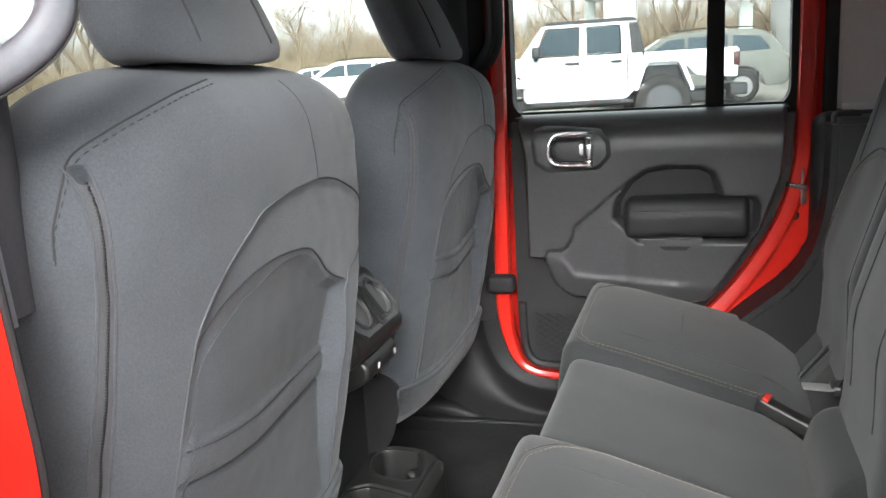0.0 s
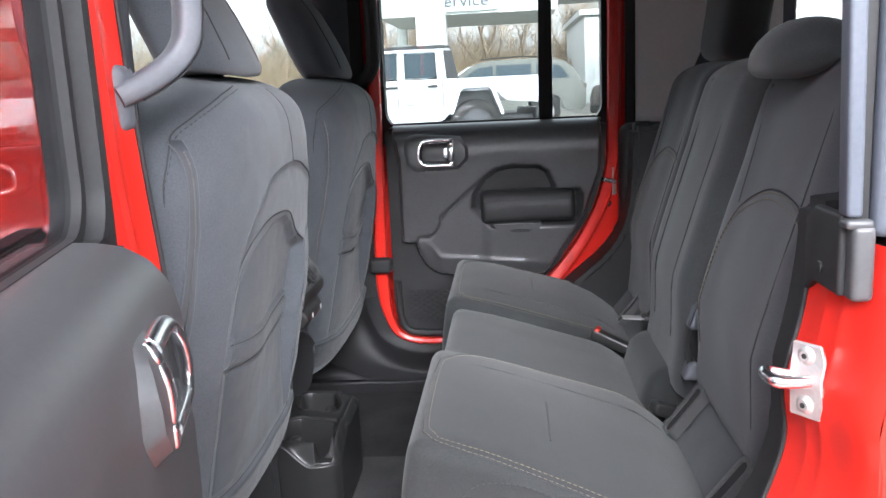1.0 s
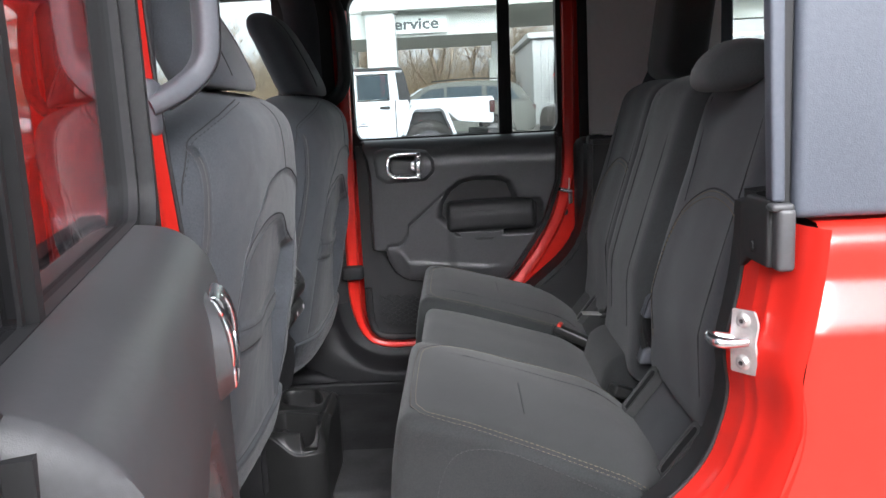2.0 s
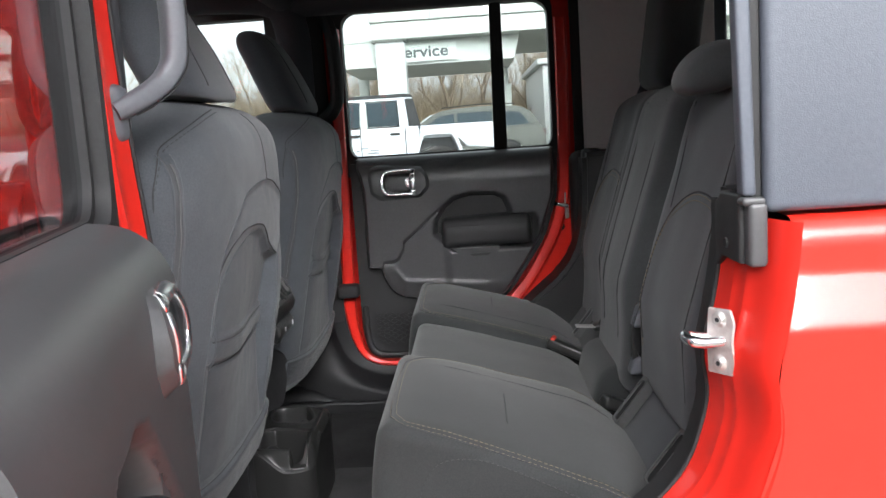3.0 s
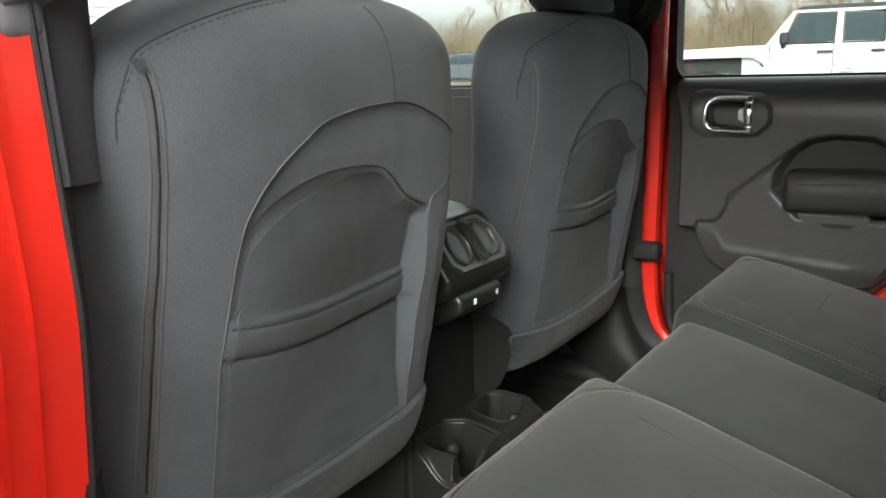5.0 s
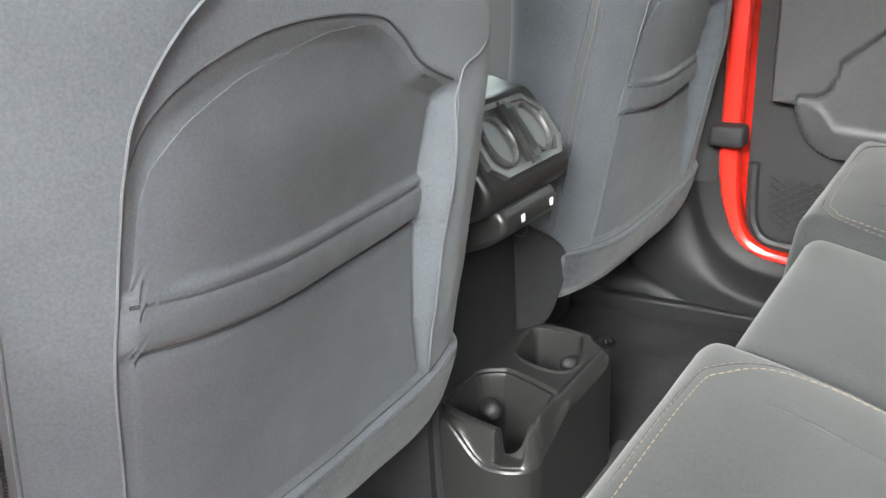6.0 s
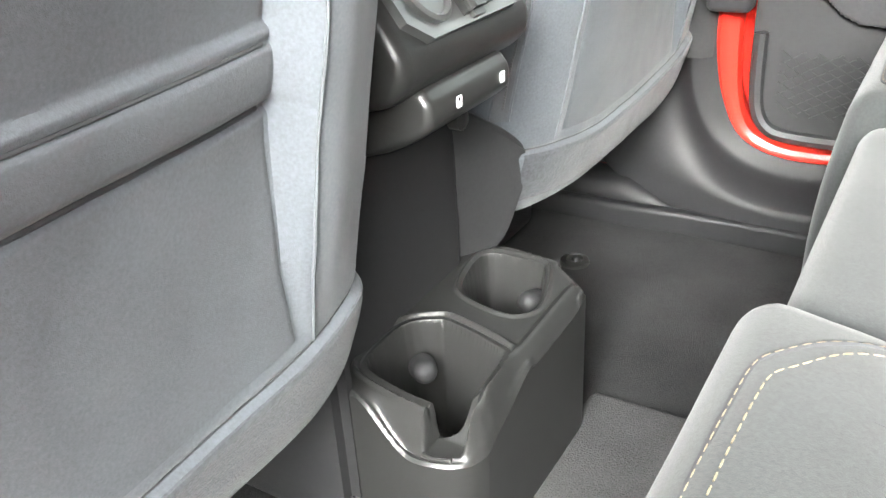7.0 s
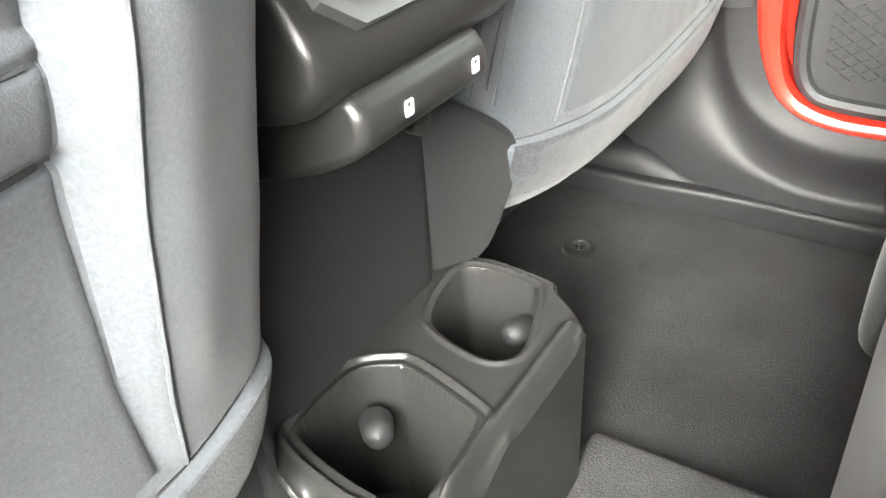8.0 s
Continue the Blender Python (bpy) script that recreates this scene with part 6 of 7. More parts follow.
def pickup(x_rear, y, g):
    """White crew-cab pickup, nose towards -x, near side at y."""
    t = thing("pickup_truck", "white crew-cab off-road pickup truck parked side-on", "truck", (x_rear, y, g), turn=13)
    cab = [(-9, -9), (-4.55, -4.5), (-3.45, -3.30), (-3.02, -2.52), (-2.84, -2.30), (-2.52, -2.08), (-1.98, -1.54), (-1.86, -1.44), (-1.22, -0.97), (-1.10, -0.86), (-1.0, -0.72), (-0.77, -0.52), (0.0, 0.05), (1.0, 1.0), (9, 9)]
    X = lambda u: interp(u, cab)
    side = lambda u, v, d: (X(u), d, v)
    W = 1.55
    # lower body: doors and sill
    part("cab_body", prism([(-2.98, 0.55), (-1.05, 0.55), (-0.90, 0.72), (-0.78, 0.98), (-0.76, 1.27), (-2.98, 1.27)], 0.02, W - 0.02, side, 0.03), WHITE_PAINT, t, "white cab body")
    part("bed_side", prism([(-0.77, 0.98), (-0.70, 1.05), (0.10, 1.05), (0.30, 0.86), (0.98, 0.80), (1.0, 1.27), (-0.77, 1.27)], 0.0, W, side, 0.025), WHITE_PAINT, t, "white cargo bed")
    part("bed_seam", rbox(X(-0.775), X(-0.765), -0.004, 0.02, 0.6, 1.27, 0.002, 1), RUBBER, t)
    part("bonnet", prism([(-4.55, 0.90), (-2.95, 0.90), (-2.95, 1.27), (-3.1, 1.275), (-3.9, 1.235), (-4.45, 1.19), (-4.55, 1.13)], 0.14, W - 0.14, side, 0.04), WHITE_PAINT, t, "white bonnet")
    part("cowl", prism([(-3.2, 0.80), (-2.95, 0.80), (-2.95, 1.27), (-3.2, 1.27)], 0.02, W - 0.02, side, 0.02), WHITE_PAINT, t)
    part("frame_rail", rbox(X(-4.3), X(1.0), 0.25, W - 0.25, 0.42, 0.60, 0.03, 2), RUBBER, t, "dark underbody")
    part("side_step", rbox(X(-2.9), X(-0.95), 0.0, 0.08, 0.47, 0.545, 0.02, 2), RUBBER, t, "black side step")
    # pillars and roof
    roof_z = 1.83
    part("roof", prism([(-2.55, 1.77), (-2.50, roof_z), (-0.98, roof_z + 0.02), (-0.86, roof_z - 0.02), (-0.84, 1.77)], 0.08, W - 0.08, side, 0.02), PLASTIC, t, "black roof panel")
    part("roof_rail", prism([(-2.60, 1.735), (-2.56, 1.775), (-0.88, 1.78), (-0.86, 1.735)], 0.06, W - 0.06, side, 0.01), WHITE_PAINT, t)
    for u0, u1, v0, v1 in ((-2.93, -2.84, -2.60, -2.52), (-1.98, -1.86, -1.96, -1.86), (-1.10, -0.98, -1.12, -1.02)):
        for d0, d1 in ((0.04, 0.10), (W - 0.10, W - 0.04)):
            part("pillar", prism([(u0, 1.26), (u1, 1.26), (v1, 1.76), (v0, 1.76)], d0, d1, side, 0.008), WHITE_PAINT, t)
    part("cab_back", prism([(-0.98, 1.27), (-0.72, 1.27), (-0.86, 1.78), (-1.03, 1.78)], 0.06, W - 0.06, side, 0.015), PLASTIC, t, "black cab rear quarter")
    for u in ((-2.84, -1.98, -2.52, -1.96), (-1.86, -1.10, -1.86, -1.12)):
        part("window", prism([(u[0] + 0.03, 1.30), (u[1] - 0.02, 1.30), (u[3] - 0.02, 1.715), (u[2] + 0.03, 1.715)], 0.06, 0.07, side), CAR_GLASS, t, "grey tinted side window")
    part("windscreen", prism([(-3.02, 1.27), (-2.93, 1.27), (-2.55, 1.77), (-2.60, 1.77)], 0.10, W - 0.10, side, 0.004), PALE_GLASS, t, "pale windscreen")
    part("cabin_floor", rbox(X(-2.9), X(-1.0), 0.1, W - 0.1, 1.15, 1.29, 0.02, 1), RUBBER, t)
    # fenders with flat tops
    for c, name, sc in ((-3.49, "front_fender", 1.0), (-0.36, "rear_fender", 0.82)):
        arch = [(c - 0.72, 0.62), (c - 0.50, 1.02), (c - 0.42, 1.07), (c + 0.38, 1.07), (c + 0.48, 1.02), (c + 0.72, 0.60), (c + 0.66, 0.58), (c + 0.44, 0.93), (c + 0.36, 0.985), (c - 0.38, 0.985), (c - 0.46, 0.94), (c - 0.66, 0.62)]
        arch = [(c + (u - c) * sc, 0.40 + (v - 0.40) * 1.2) for u, v in arch]
        part(name, prism(arch, -0.13, 0.10, side, 0.012), WHITE_PAINT, t, "white flared fender")
        part("arch_liner", prism([(c + u * sc, 0.40 + v * 1.2) for u, v in ((-0.62, 0.22), (-0.44, 0.55), (-0.37, 0.58), (0.35, 0.58), (0.43, 0.55), (0.62, 0.22))], 0.08, 0.14, side), RUBBER, t)
        for yy, s in ((0.03, -1), (W - 0.03, 1)):
            wheel(t, X(c), yy, 0.455, 0.455, 0.26, s)
    part("side_vent", prism([(-3.06, 0.98), (-2.95, 0.90), (-2.93, 0.94), (-3.02, 1.02)], -0.006, 0.03, side, 0.004), RUBBER, t)
    for u in (-2.12, -1.22):
        part("door_handle", rbox(X(u - 0.11), X(u + 0.11), -0.035, 0.0, 1.135, 1.175, 0.014, 2), PLASTIC, t, "black door handle")
    for u in (-1.985, ):
        for v in (0.86, 1.17):
            part("hinge", rbox(X(u - 0.0), X(u + 0.16), -0.012, 0.02, v, v + 0.05, 0.008, 1), WHITE_PAINT, t)
    for v in (0.80, 1.10):
        part("hinge", rbox(X(-2.98), X(-2.82), -0.012, 0.02, v, v + 0.05, 0.008, 1), WHITE_PAINT, t)
    for u in (-2.0, -1.04, -2.965):
        part("door_gap", rbox(X(u - 0.006), X(u + 0.006), 0.014, 0.03, 0.62, 1.27, 0.002, 1), RUBBER, t)
    part("mirror", rbox(X(-2.86), X(-2.68), -0.24, -0.02, 1.27, 1.45, 0.04, 3), PLASTIC, t, "black door mirror")
    part("mirror_arm", rbox(X(-2.83), X(-2.74), -0.12, 0.03, 1.22, 1.28, 0.02, 2), PLASTIC, t)
    part("tail_lamp", rbox(X(0.90), X(1.01), -0.02, 0.12, 0.98, 1.20, 0.02, 2), TAIL, t, "dark red tail lamp")
    part("rear_bumper", rbox(X(0.86), X(1.16), 0.05, W - 0.05, 0.50, 0.70, 0.04, 2), PLASTIC, t, "black rear bumper")
    part("front_bumper", rbox(X(-4.85), X(-4.55), 0.05, W - 0.05, 0.55, 0.75, 0.05, 2), PLASTIC, t, "black front bumper")
    part("grille", prism([(-4.62, 0.80), (-4.5, 0.80), (-4.5, 1.16), (-4.60, 1.16)], 0.15, W - 0.15, side, 0.02), WHITE_PAINT, t)
    part("side_marker", rbox(X(-4.18), X(-4.04), -0.14, -0.10, 0.98, 1.03, 0.01, 1), AMBER, t, "amber side marker")
    part("fuel_cap", lathe([(0.0, 0.012), (0.03, 0.012), (0.034, 0.0)], 16, lambda a, b, h: (X(-3.05) + a, 0.01 - h, 1.12 + b)), RUBBER, t)
    part("aerial", tube([(X(-3.12), 0.2, 1.27), (X(-3.12), 0.2, 1.62)], 0.006, segs=5), RUBBER, t)
    # bars for the lettering on bonnet, fender and door
    bm = bmesh.new()
    for k in range(6):
        rbox(-3.98 + k * 0.085, -3.98 + k * 0.085 + 0.055, 0.128, 0.142, 1.10, 1.16, 0.004, 1, bm=bm)
    part("bonnet_marking", bm, SIGN_GREY, t, "grey lettering bars")
    bm = bmesh.new()
    for k in range(3):
        rbox(-3.19 + k * 0.06, -3.19 + k * 0.06 + 0.045, 0.008, 0.022, 0.84, 0.88, 0.004, 1, bm=bm)
    part("badge", bm, SIGN_GREY, t)
    bm = bmesh.new()
    for k, (u, w, v) in enumerate(((-1.58, 0.14, 0.93), (-1.50, 0.24, 0.885), (-1.46, 0.20, 0.84), (-1.66, 0.06, 0.885), (-1.22, 0.03, 0.89))):
        rbox(u, u + w, 0.010, 0.0205, v, v + 0.018, 0.003, 1, bm=bm)
    for k in range(4):
        rbox(X(-0.70), X(-0.55), -0.0055, 0.004, 1.01 + k * 0.035, 1.022 + k * 0.035, 0.003, 1, bm=bm)
    part("door_sticker", bm, SIGN_GREY, t, "small grey sticker bars")
    return t


pickup(-0.62, 13.3, GROUND)


def suv(name, label, x, y, g, paint, turn=0.0, flip=1, glass_mat=CAR_GLASS, length=4.9, rim_mat=ALLOY):
    """A large estate-shaped car. Its nose points along -x for flip 1."""
    t = thing(name, label, "car", (x, y, g), "parked cars", turn=turn)
    k = length / 4.9
    side = lambda u, v, d: (u * k * flip, d, v)
    body = [(-2.42, 0.42), (-2.45, 0.72), (-2.36, 0.98), (-2.05, 1.06), (-1.15, 1.12), (0.0, 1.13), (1.9, 1.18), (2.36, 1.16), (2.45, 0.95), (2.46, 0.55), (2.36, 0.40), (1.95, 0.38), (1.86, 0.66), (1.66, 0.82), (1.42, 0.86), (1.18, 0.82), (0.98, 0.66), (0.90, 0.34), (-0.98, 0.32), (-1.06, 0.64), (-1.24, 0.80), (-1.48, 0.85), (-1.72, 0.80), (-1.90, 0.64), (-1.98, 0.36)]
    part("body", prism(body, 0.0, 1.85, side, 0.03), paint, t)
    cabin = [(-1.20, 1.10), (-0.42, 1.60), (-0.1, 1.70), (0.8, 1.735), (1.7, 1.70), (2.02, 1.60), (2.38, 1.15)]
    part("cabin", prism(cabin, 0.10, 1.75, side, 0.05), paint, t)
    part("windscreen", prism([(-1.19, 1.13), (-1.08, 1.13), (-0.40, 1.575), (-0.48, 1.575)], 0.22, 1.63, lambda u, v, d: ((u - 0.015) * k * flip, d, v + 0.015)), PALE_GLASS, t, "pale windscreen")
    for w in ([(-0.88, 1.17), (0.12, 1.18), (0.12, 1.58), (-0.25, 1.54)], [(0.20, 1.18), (1.08, 1.18), (1.10, 1.59), (0.20, 1.59)], [(1.22, 1.19), (2.06, 1.22), (1.82, 1.53), (1.22, 1.58)]):
        for d0, d1 in ((0.092, 0.102), (1.748, 1.758)):
            part("window", prism(w, d0, d1, side), glass_mat, t, "dark side window")
    part("roof_rail", tube([(-0.2 * k * flip, 0.22, 1.75), (0.8 * k * flip, 0.22, 1.79), (1.7 * k * flip, 0.22, 1.75)], 0.018, segs=6), PLASTIC, t)
    for u in (-1.48, 1.42):
        part("arch_liner", rbox(min(u * k * flip - 0.38, u * k * flip + 0.38), u * k * flip + 0.38, 0.10, 1.75, 0.30, 0.84, 0.05, 1), RUBBER, t)
        for yy, s in ((0.09, -1), (1.76, 1)):
            wheel(t, u * k * flip, yy, 0.385, 0.385, 0.25, s, rim_mat)
    for u in (0.16, 1.14, -0.95):
        part("door_gap", rbox(u * k * flip - 0.005, u * k * flip + 0.005, -0.004, 0.01, 0.5, 1.12, 0.002, 1), RUBBER, t)
    for u in (0.0, 0.98):
        part("door_handle", rbox(u * k * flip - 0.10, u * k * flip + 0.10, -0.03, 0.0, 0.98, 1.01, 0.01, 1), paint, t)
    part("mirror", rbox(-0.95 * k * flip - 0.09, -0.95 * k * flip + 0.09, -0.18, 0.02, 1.10, 1.26, 0.04, 2), paint, t)
    part("tail_lamp", rbox(min(2.36 * k * flip, 2.47 * k * flip), max(2.36 * k * flip, 2.47 * k * flip), 0.02, 0.3, 0.92, 1.06, 0.03, 1), TAIL, t)
    part("head_lamp", rbox(min(-2.40 * k * flip, -2.2 * k * flip), max(-2.40 * k * flip, -2.2 * k * flip), -0.006, 0.35, 0.80, 0.95, 0.03, 1), PALE_GLASS, t)
    part("bumper", rbox(min(-2.46 * k * flip, -2.2 * k * flip), max(-2.46 * k * flip, -2.2 * k * flip), 0.03, 1.8, 0.36, 0.56, 0.05, 1), RUBBER, t)
    part("lower_trim", rbox(-0.95 * k, 0.92 * k, -0.008, 0.02, 0.32, 0.46, 0.02, 1), RUBBER, t)
    return t


suv("estate_car", "grey-green sport utility car parked behind the pickup", -0.75, 20.2, GROUND, GREY_PAINT)
suv("estate_car", "taupe sport utility car with its nose towards the lot", 4.35, 17.5, GROUND, TAUPE_PAINT, 8)
suv("estate_car", "slate-blue sport utility car parked far off", -24.5, 38.0, GROUND, BLUE_PAINT, 30)
suv("estate_car", "white sport utility car parked far off", -20.2, 40.5, GROUND, WHITE_PAINT, 35)
suv("estate_car", "white car parked at the lot's far side", -12.5, 27.0, GROUND, WHITE_PAINT, 12)

# ---- service canopy with brick column ----
hall = thing("service_canopy", "pale clad service canopy on white brick columns", "building", (0, 0, 0))
flat = lambda u, v, d: (u, d, v)
part("upper_fascia", rbox(-2.93, 14, 23.2, 31, 4.07, 4.55, 0.02, 1), PANEL, hall, "pale green-grey upper fascia")
part("upper_fascia", rbox(-2.97, 14, 23.12, 31, 4.565, 6.2, 0.02, 1), PANEL, hall, "pale green-grey upper fascia")
part("joint", rbox(-2.92, 14, 23.24, 30.9, 4.545, 4.57, 0.005, 1), RUBBER, hall)
for u in (-1.2, 1.9, 5.0):
    part("panel_joint", rbox(u - 0.008, u + 0.008, 23.112, 23.2, 4.57, 6.2, 0.002, 1), SIGN_GREY, hall)
part("beam", prism([(-4.15, 4.12), (-4.02, 3.36), (1.22, 3.36), (1.40, 4.12)], 23.95, 29.5, flat, 0.01), PANEL, hall, "pale lower fascia beam")
part("beam_cap", rbox(-4.22, 1.46, 23.90, 29.5, 4.10, 4.17, 0.01, 1), PANEL, hall)
part("column_core", rbox(-2.86, -2.04, 23.48, 24.28, GROUND, 4.07, 0.01, 1), MORTAR, hall)
part("column_cap", rbox(-2.98, -1.92, 23.36, 24.40, 4.03, 4.10, 0.02, 1), PANEL, hall)
for x, y, w in ((-3.95, 29.2, 0.34), (1.05, 27.5, 0.22)):
    part("slim_column", rbox(x - w / 2, x + w / 2, y - w / 2, y + w / 2, 2.75, 3.5, 0.01, 1), PANEL, hall)
    part("column_base", rbox(x - w * 0.9, x + w * 0.9, y - w * 0.9, y + w * 0.9, GROUND, 2.75, 0.02, 1), PANEL, hall)
    part("base_cap", rbox(x - w, x + w, y - w, y + w, 2.73, 2.80, 0.01, 1), PANEL, hall)
part("showroom_wall", rbox(5.2, 14, 24.6, 30.5, GROUND, 4.06, 0.02, 1), CAR_GLASS, hall, "dark glazed showroom wall")
part("showroom_fascia", rbox(5.1, 14, 24.45, 24.62, 3.45, 4.06, 0.01, 1), PANEL, hall)
for z in (2.55, 2.95):
    for x in (6.1, 8.0, 9.9):
        part("showroom_lamp", rbox(x, x + 1.1, 24.56, 24.60, z, z + 0.09, 0.005, 1), LAMP, hall, "pale lit strip lamp")
for x in (5.25, 7.4, 9.6, 11.8):
    part("mullion", rbox(x - 0.05, x + 0.05, 24.52, 24.62, GROUND, 3.45, 0.01, 1), PANEL, hall)
sign = thing("service_sign", "pale sign board reading Service in grey letters", "sign", (0, 0, 0))
part("board", rbox(-2.55, -0.47, 23.82, 23.94, 3.46, 3.96, 0.01, 1), SIGN_FACE, sign)
part("board_rim", frame_between(rounded_loop(-2.57, -0.45, 3.44, 3.98, 0.02), rounded_loop(-2.53, -0.49, 3.48, 3.94, 0.02), 23.80, 23.84, flat), PANEL, sign)
font = bpy.data.curves.new("letters", "FONT")
font.body, font.size, font.extrude, font.align_x, font.align_y = "Service", 0.46, 0.015, "CENTER", "CENTER"
font.offset = 0.008
txt = new("letters", font)
txt.matrix_world = pose(-1.52, 23.80, 3.71, 90, 0, 0) @ Matrix.Diagonal((1.18, 1, 1, 1))
txt.data.materials.append(SIGN_GREY)
txt.parent = sign

# ---- ribbed shed with a red arrow board ----
shed = thing("metal_shed", "pale ribbed metal shed with a low roof", "building", (0, 0, 0))
part("wall", rbox(3.45, 16, 40, 52, GROUND, 4.25, 0.02, 1), SIDING, shed, "pale ribbed siding")
bm = bmesh.new()
for k in range(34):
    rbox(3.47 + k * 0.37, 3.47 + k * 0.37 + 0.07, 39.95, 40.02, GROUND, 4.25, 0.01, 1, bm=bm)
part("ribs", bm, SIDING, shed)
part("roof_edge", rbox(3.2, 16.2, 39.7, 52, 4.25, 4.52, 0.03, 1), SIDING, shed, "pale roof edge trim")
part("doorway", rbox(4.45, 7.2, 39.9, 39.99, GROUND, 3.1, 0.02, 1), RUBBER, shed, "dark doorway")
board = thing("arrow_board", "red upward arrow board on the shed", "sign", (0, 0, 0))
part("arrow", prism([(4.62, 1.6), (5.02, 1.6), (5.02, 2.45), (5.28, 2.45), (4.82, 3.05), (4.36, 2.45), (4.62, 2.45)], 39.80, 39.88, flat, 0.01), RED_SIGN, board)

# unseen wall, added behind the open door to close the lot and block sky
back = thing("dealer_building", "unseen grey panelled wall added to block low sky", "building", (0, -9, GROUND))
part("wall", rbox(-22, 22, -3, 0, 0, 3.3, 0.03, 1), SIGN_GREY, back, "grey panelled wall")
for k in range(18):
    part("panel_joint", rbox(-21.3 + 2.5 * k, -21.26 + 2.5 * k, 0.0, 0.012, 0, 3.3, 0.003, 1), RUBBER, back)
part("roof_edge", rbox(-22.2, 22.2, -3.1, 0.25, 3.3, 3.7, 0.03, 1), PANEL, back, "pale roof edge")

# pale hall ahead of the vehicle and one behind it
hall2 = thing("pale_building", "cream sided low building across the lot", "building", (-34, 14, GROUND), turn=40)
part("wall", rbox(-11, 11, -4, 4, 0, 6.5, 0.03, 1), SIDING, hall2)
for k in range(22):
    part("siding_board", rbox(-11.05, 11.05, -4.06, -3.99, 0.1 + k * 0.29, 0.35 + k * 0.29, 0.02, 1), SIDING, hall2)
part("eave", rbox(-11.3, 11.3, -4.4, 4.3, 6.5, 6.8, 0.03, 1), PANEL, hall2)
part("window", rbox(-3, 1, -4.09, -3.98, 1.4, 2.6, 0.02, 1), CAR_GLASS, hall2)

# ---- bare trees and scrub ----
def bare_tree(seed, height, spread):
    rnd = random.Random(seed)
    trunk, crown = bmesh.new(), bmesh.new()
    count = [0]

    def limb(p, d, length, r, depth):
        bm = trunk if depth < 2 else crown
        pts, q, dd = [p], p.copy(), d.copy()
        n = 4 if depth < 3 else 3
        for i in range(n):
            dd = (dd + Vector((rnd.uniform(-1, 1), rnd.uniform(-1, 1), rnd.uniform(-0.3, 0.7))) * 0.22).normalized()
            q = q + dd * length / n
            pts.append(q.copy())
        rs = [r * (1 - 0.55 * i / n) for i in range(n + 1)]
        tube(pts, rs, segs=6 if depth < 2 else 3, bm=bm)
        count[0] += 1
        if depth >= 5:
            return
        kids = (5, 5, 5, 4, 4)[depth]
        for k in range(kids):
            f = rnd.uniform(0.35, 1.0) if depth else rnd.uniform(0.3, 1.0)
            i = min(n - 1, int(f * n))
            base = pts[i].lerp(pts[i + 1], f * n - i if f < 1 else 1)
            side = Vector((rnd.uniform(-1, 1), rnd.uniform(-1, 1), rnd.uniform(-0.1, 0.8))).normalized()
            nd = (dd * 0.55 + side * spread).normalized()
            limb(base, nd, length * rnd.uniform(0.48, 0.68), max(0.006, r * 0.42), depth + 1)
    limb(Vector((0, 0, 0)), Vector((0, 0, 1)), height * 0.5, height * 0.022, 0)
    return trunk, crown


protos = []
for k, (h, sp) in enumerate(((8.5, 0.9), (7.2, 1.0), (9.5, 0.7))):
    root = thing("bare_tree", "leafless brown tree with fine twigs", "tree", (-7.5 + 6 * k, 52 + 3 * k, GROUND), "bare trees")
    tr, cr = bare_tree(11 + k, h, sp)
    part("trunk", tr, BARK, root, "grey-brown trunk and limbs")
    part("crown", cr, TWIG, root, "crown of bare twigs")
    protos.append(root)
rnd = random.Random(5)
for k in range(46):
    x = -62 + 1.75 * k + rnd.uniform(-0.8, 0.8)
    y = 50 + rnd.uniform(0, 14) - max(0, -x - 12) * 0.25
    sc = rnd.uniform(0.7, 1.15)
    copy_thing(protos[k % 3], pose(x, y, GROUND, 0, 0, rnd.uniform(0, 360)) @ Matrix.Scale(sc, 4))


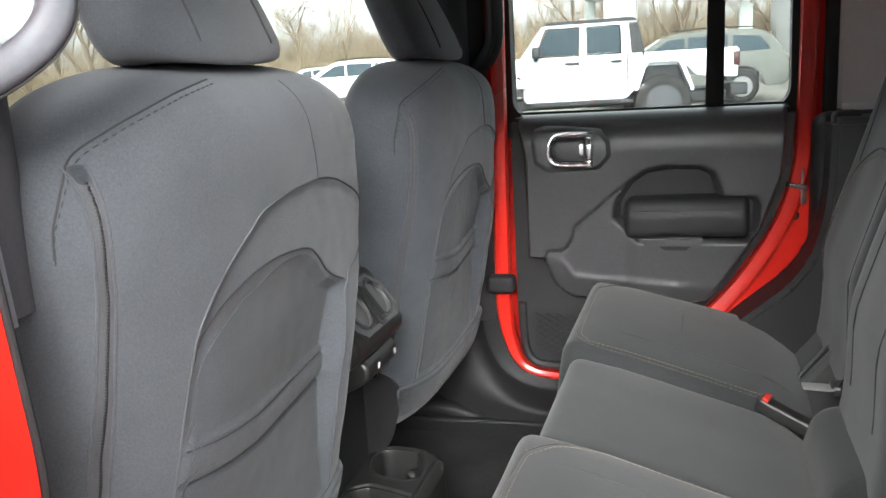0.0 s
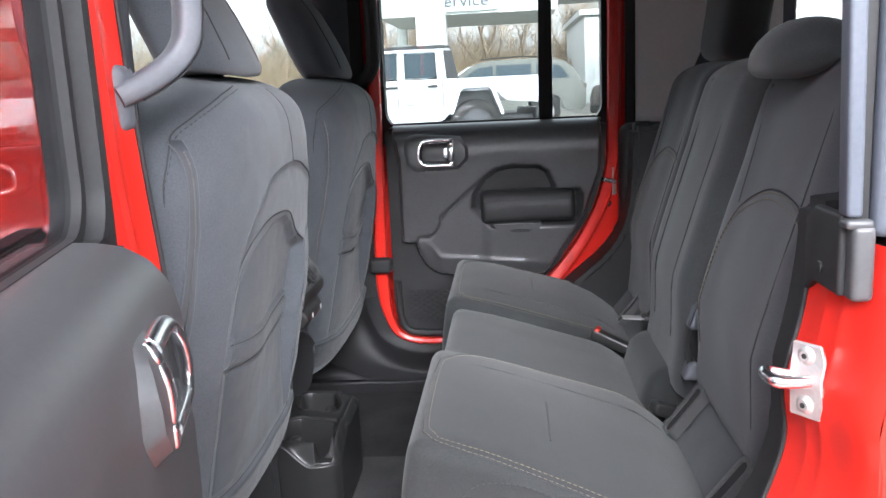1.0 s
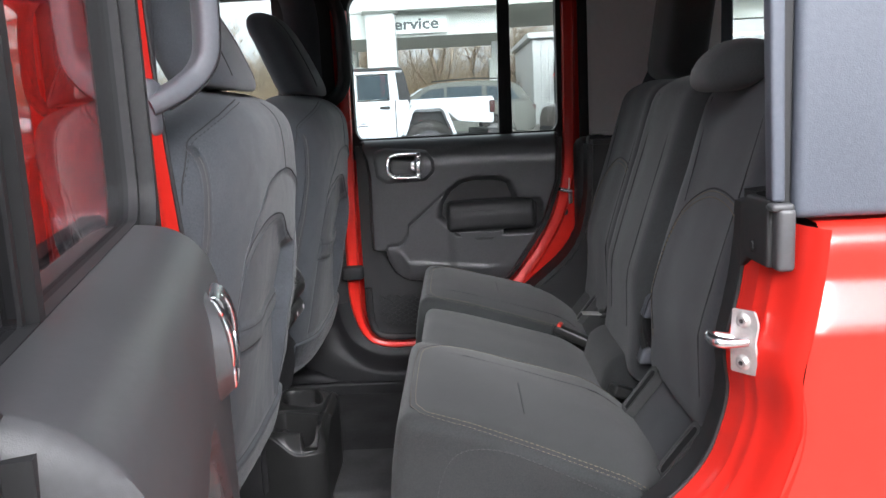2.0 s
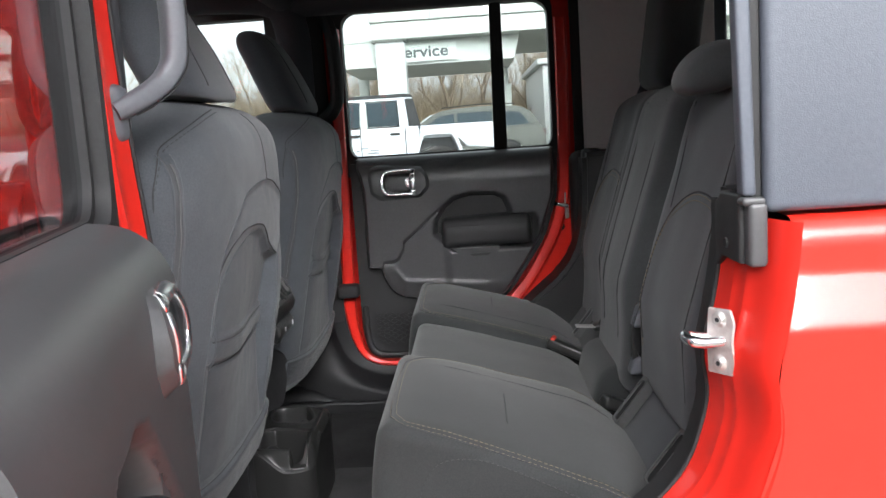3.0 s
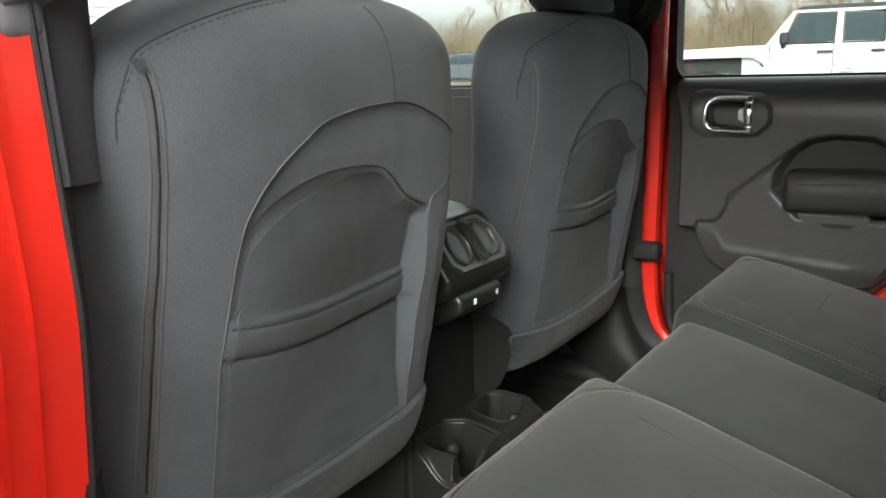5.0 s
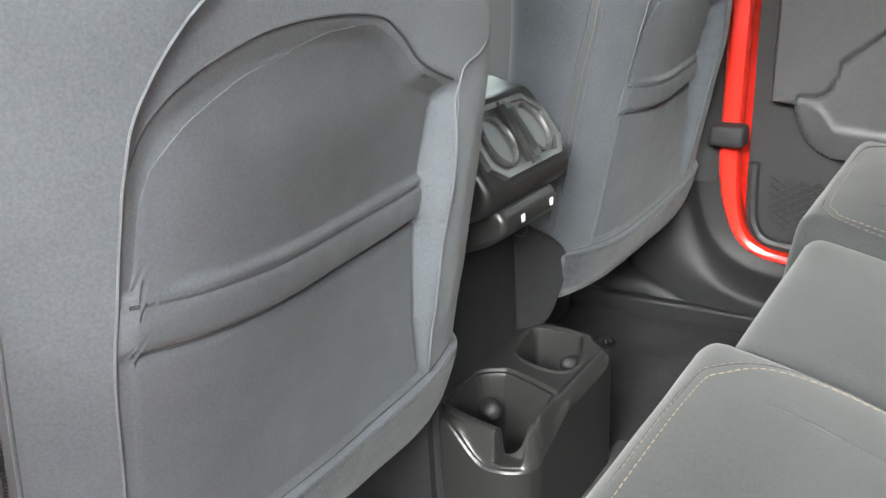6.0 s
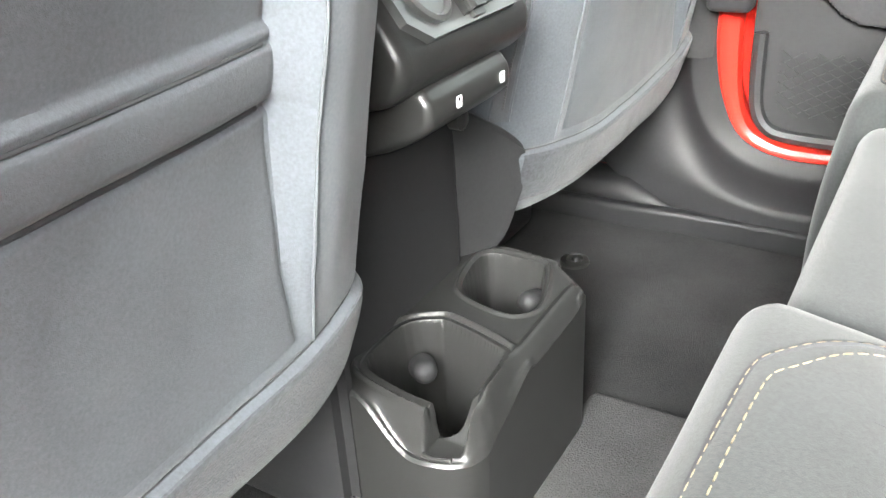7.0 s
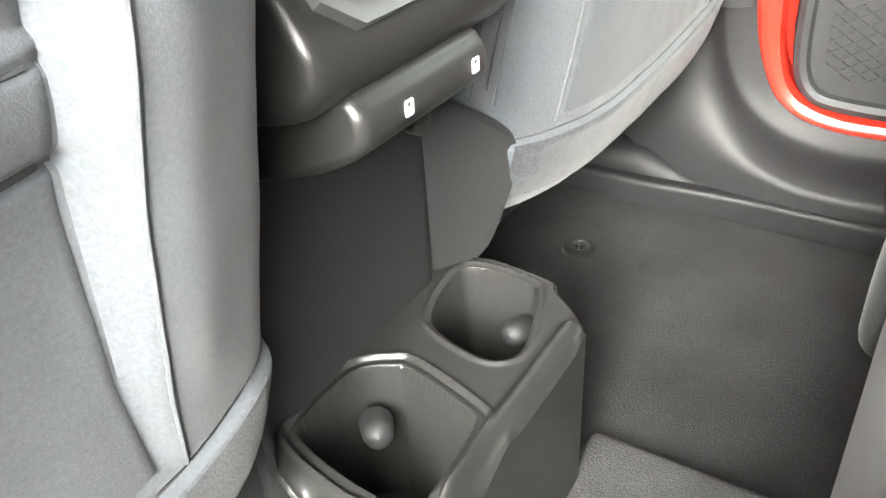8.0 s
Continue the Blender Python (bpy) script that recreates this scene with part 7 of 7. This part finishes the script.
def scrub(seed, x0, x1, y0, y1, n, h):
    rnd = random.Random(seed)
    vs, fs = [], []
    for i in range(n):
        x, y = rnd.uniform(x0, x1), rnd.uniform(y0, y1)
        hh = h * rnd.uniform(0.4, 1.0)
        lean = Vector((rnd.uniform(-0.35, 0.35), rnd.uniform(-0.35, 0.35), 1)).normalized()
        w = rnd.uniform(0.012, 0.03)
        a = Vector((x, y, GROUND))
        b = a + lean * hh
        s = Vector((w, rnd.uniform(-w, w), 0))
        k = len(vs)
        vs += [a - s, a + s, b]
        fs.append((k, k + 1, k + 2))
        for j in range(3):
            f = rnd.uniform(0.3, 0.9)
            p = a.lerp(b, f)
            e = p + Vector((rnd.uniform(-0.6, 0.6), rnd.uniform(-0.6, 0.6), rnd.uniform(0.2, 0.9))) * hh * 0.35
            k = len(vs)
            vs += [p - s * 0.6, p + s * 0.6, e]
            fs.append((k, k + 1, k + 2))
    me = bpy.data.meshes.new("scrub")
    me.from_pydata(vs, [], fs)
    me.materials.append(SCRUB)
    return tagged(new("scrub", me), "dense brown leafless scrub", "scrub", kind="stuff")


scrub(3, -75, 30, 46, 66, 26000, 3.4)
scrub(4, -75, 40, 60, 75, 16000, 5.5)

# ---- bricks of the column, last ----
def brick_mesh(w, d, h):
    bm = rbox(-w / 2, w / 2, -d / 2, d / 2, -h / 2, h / 2, 0.006, 1)
    me = bpy.data.meshes.new("brick")
    bm.free()
    bm = bmesh.new()
    bmesh.ops.create_cube(bm, size=1.0, matrix=Matrix.Diagonal((w, d, h, 1)))
    bmesh.ops.bevel(bm, geom=list(bm.edges), offset=0.006, segments=1, affect="EDGES")
    bm.to_mesh(me)
    bm.free()
    me.materials.append(BRICK)
    return me


FULL, HALF = brick_mesh(0.40, 0.05, 0.092), brick_mesh(0.195, 0.05, 0.092)
rows = 22
for r in range(rows):
    z = 1.82 + r * 0.102
    spans = ([(-2.655, FULL), (-2.245, FULL)] if r % 2 else [(-2.757, HALF), (-2.45, FULL), (-2.143, HALF)])
    for x, me in spans:
        b = new("brick", me)
        b.matrix_world = pose(x, 23.47, z)
        b.parent = hall
    spans = ([(23.685, FULL), (24.09, FULL)] if r % 2 else [(23.58, HALF), (23.885, FULL), (24.18, HALF)])
    for y, me in spans:
        b = new("brick", me)
        b.matrix_world = pose(-2.03, y, z, 0, 0, 90)
        b.parent = hall
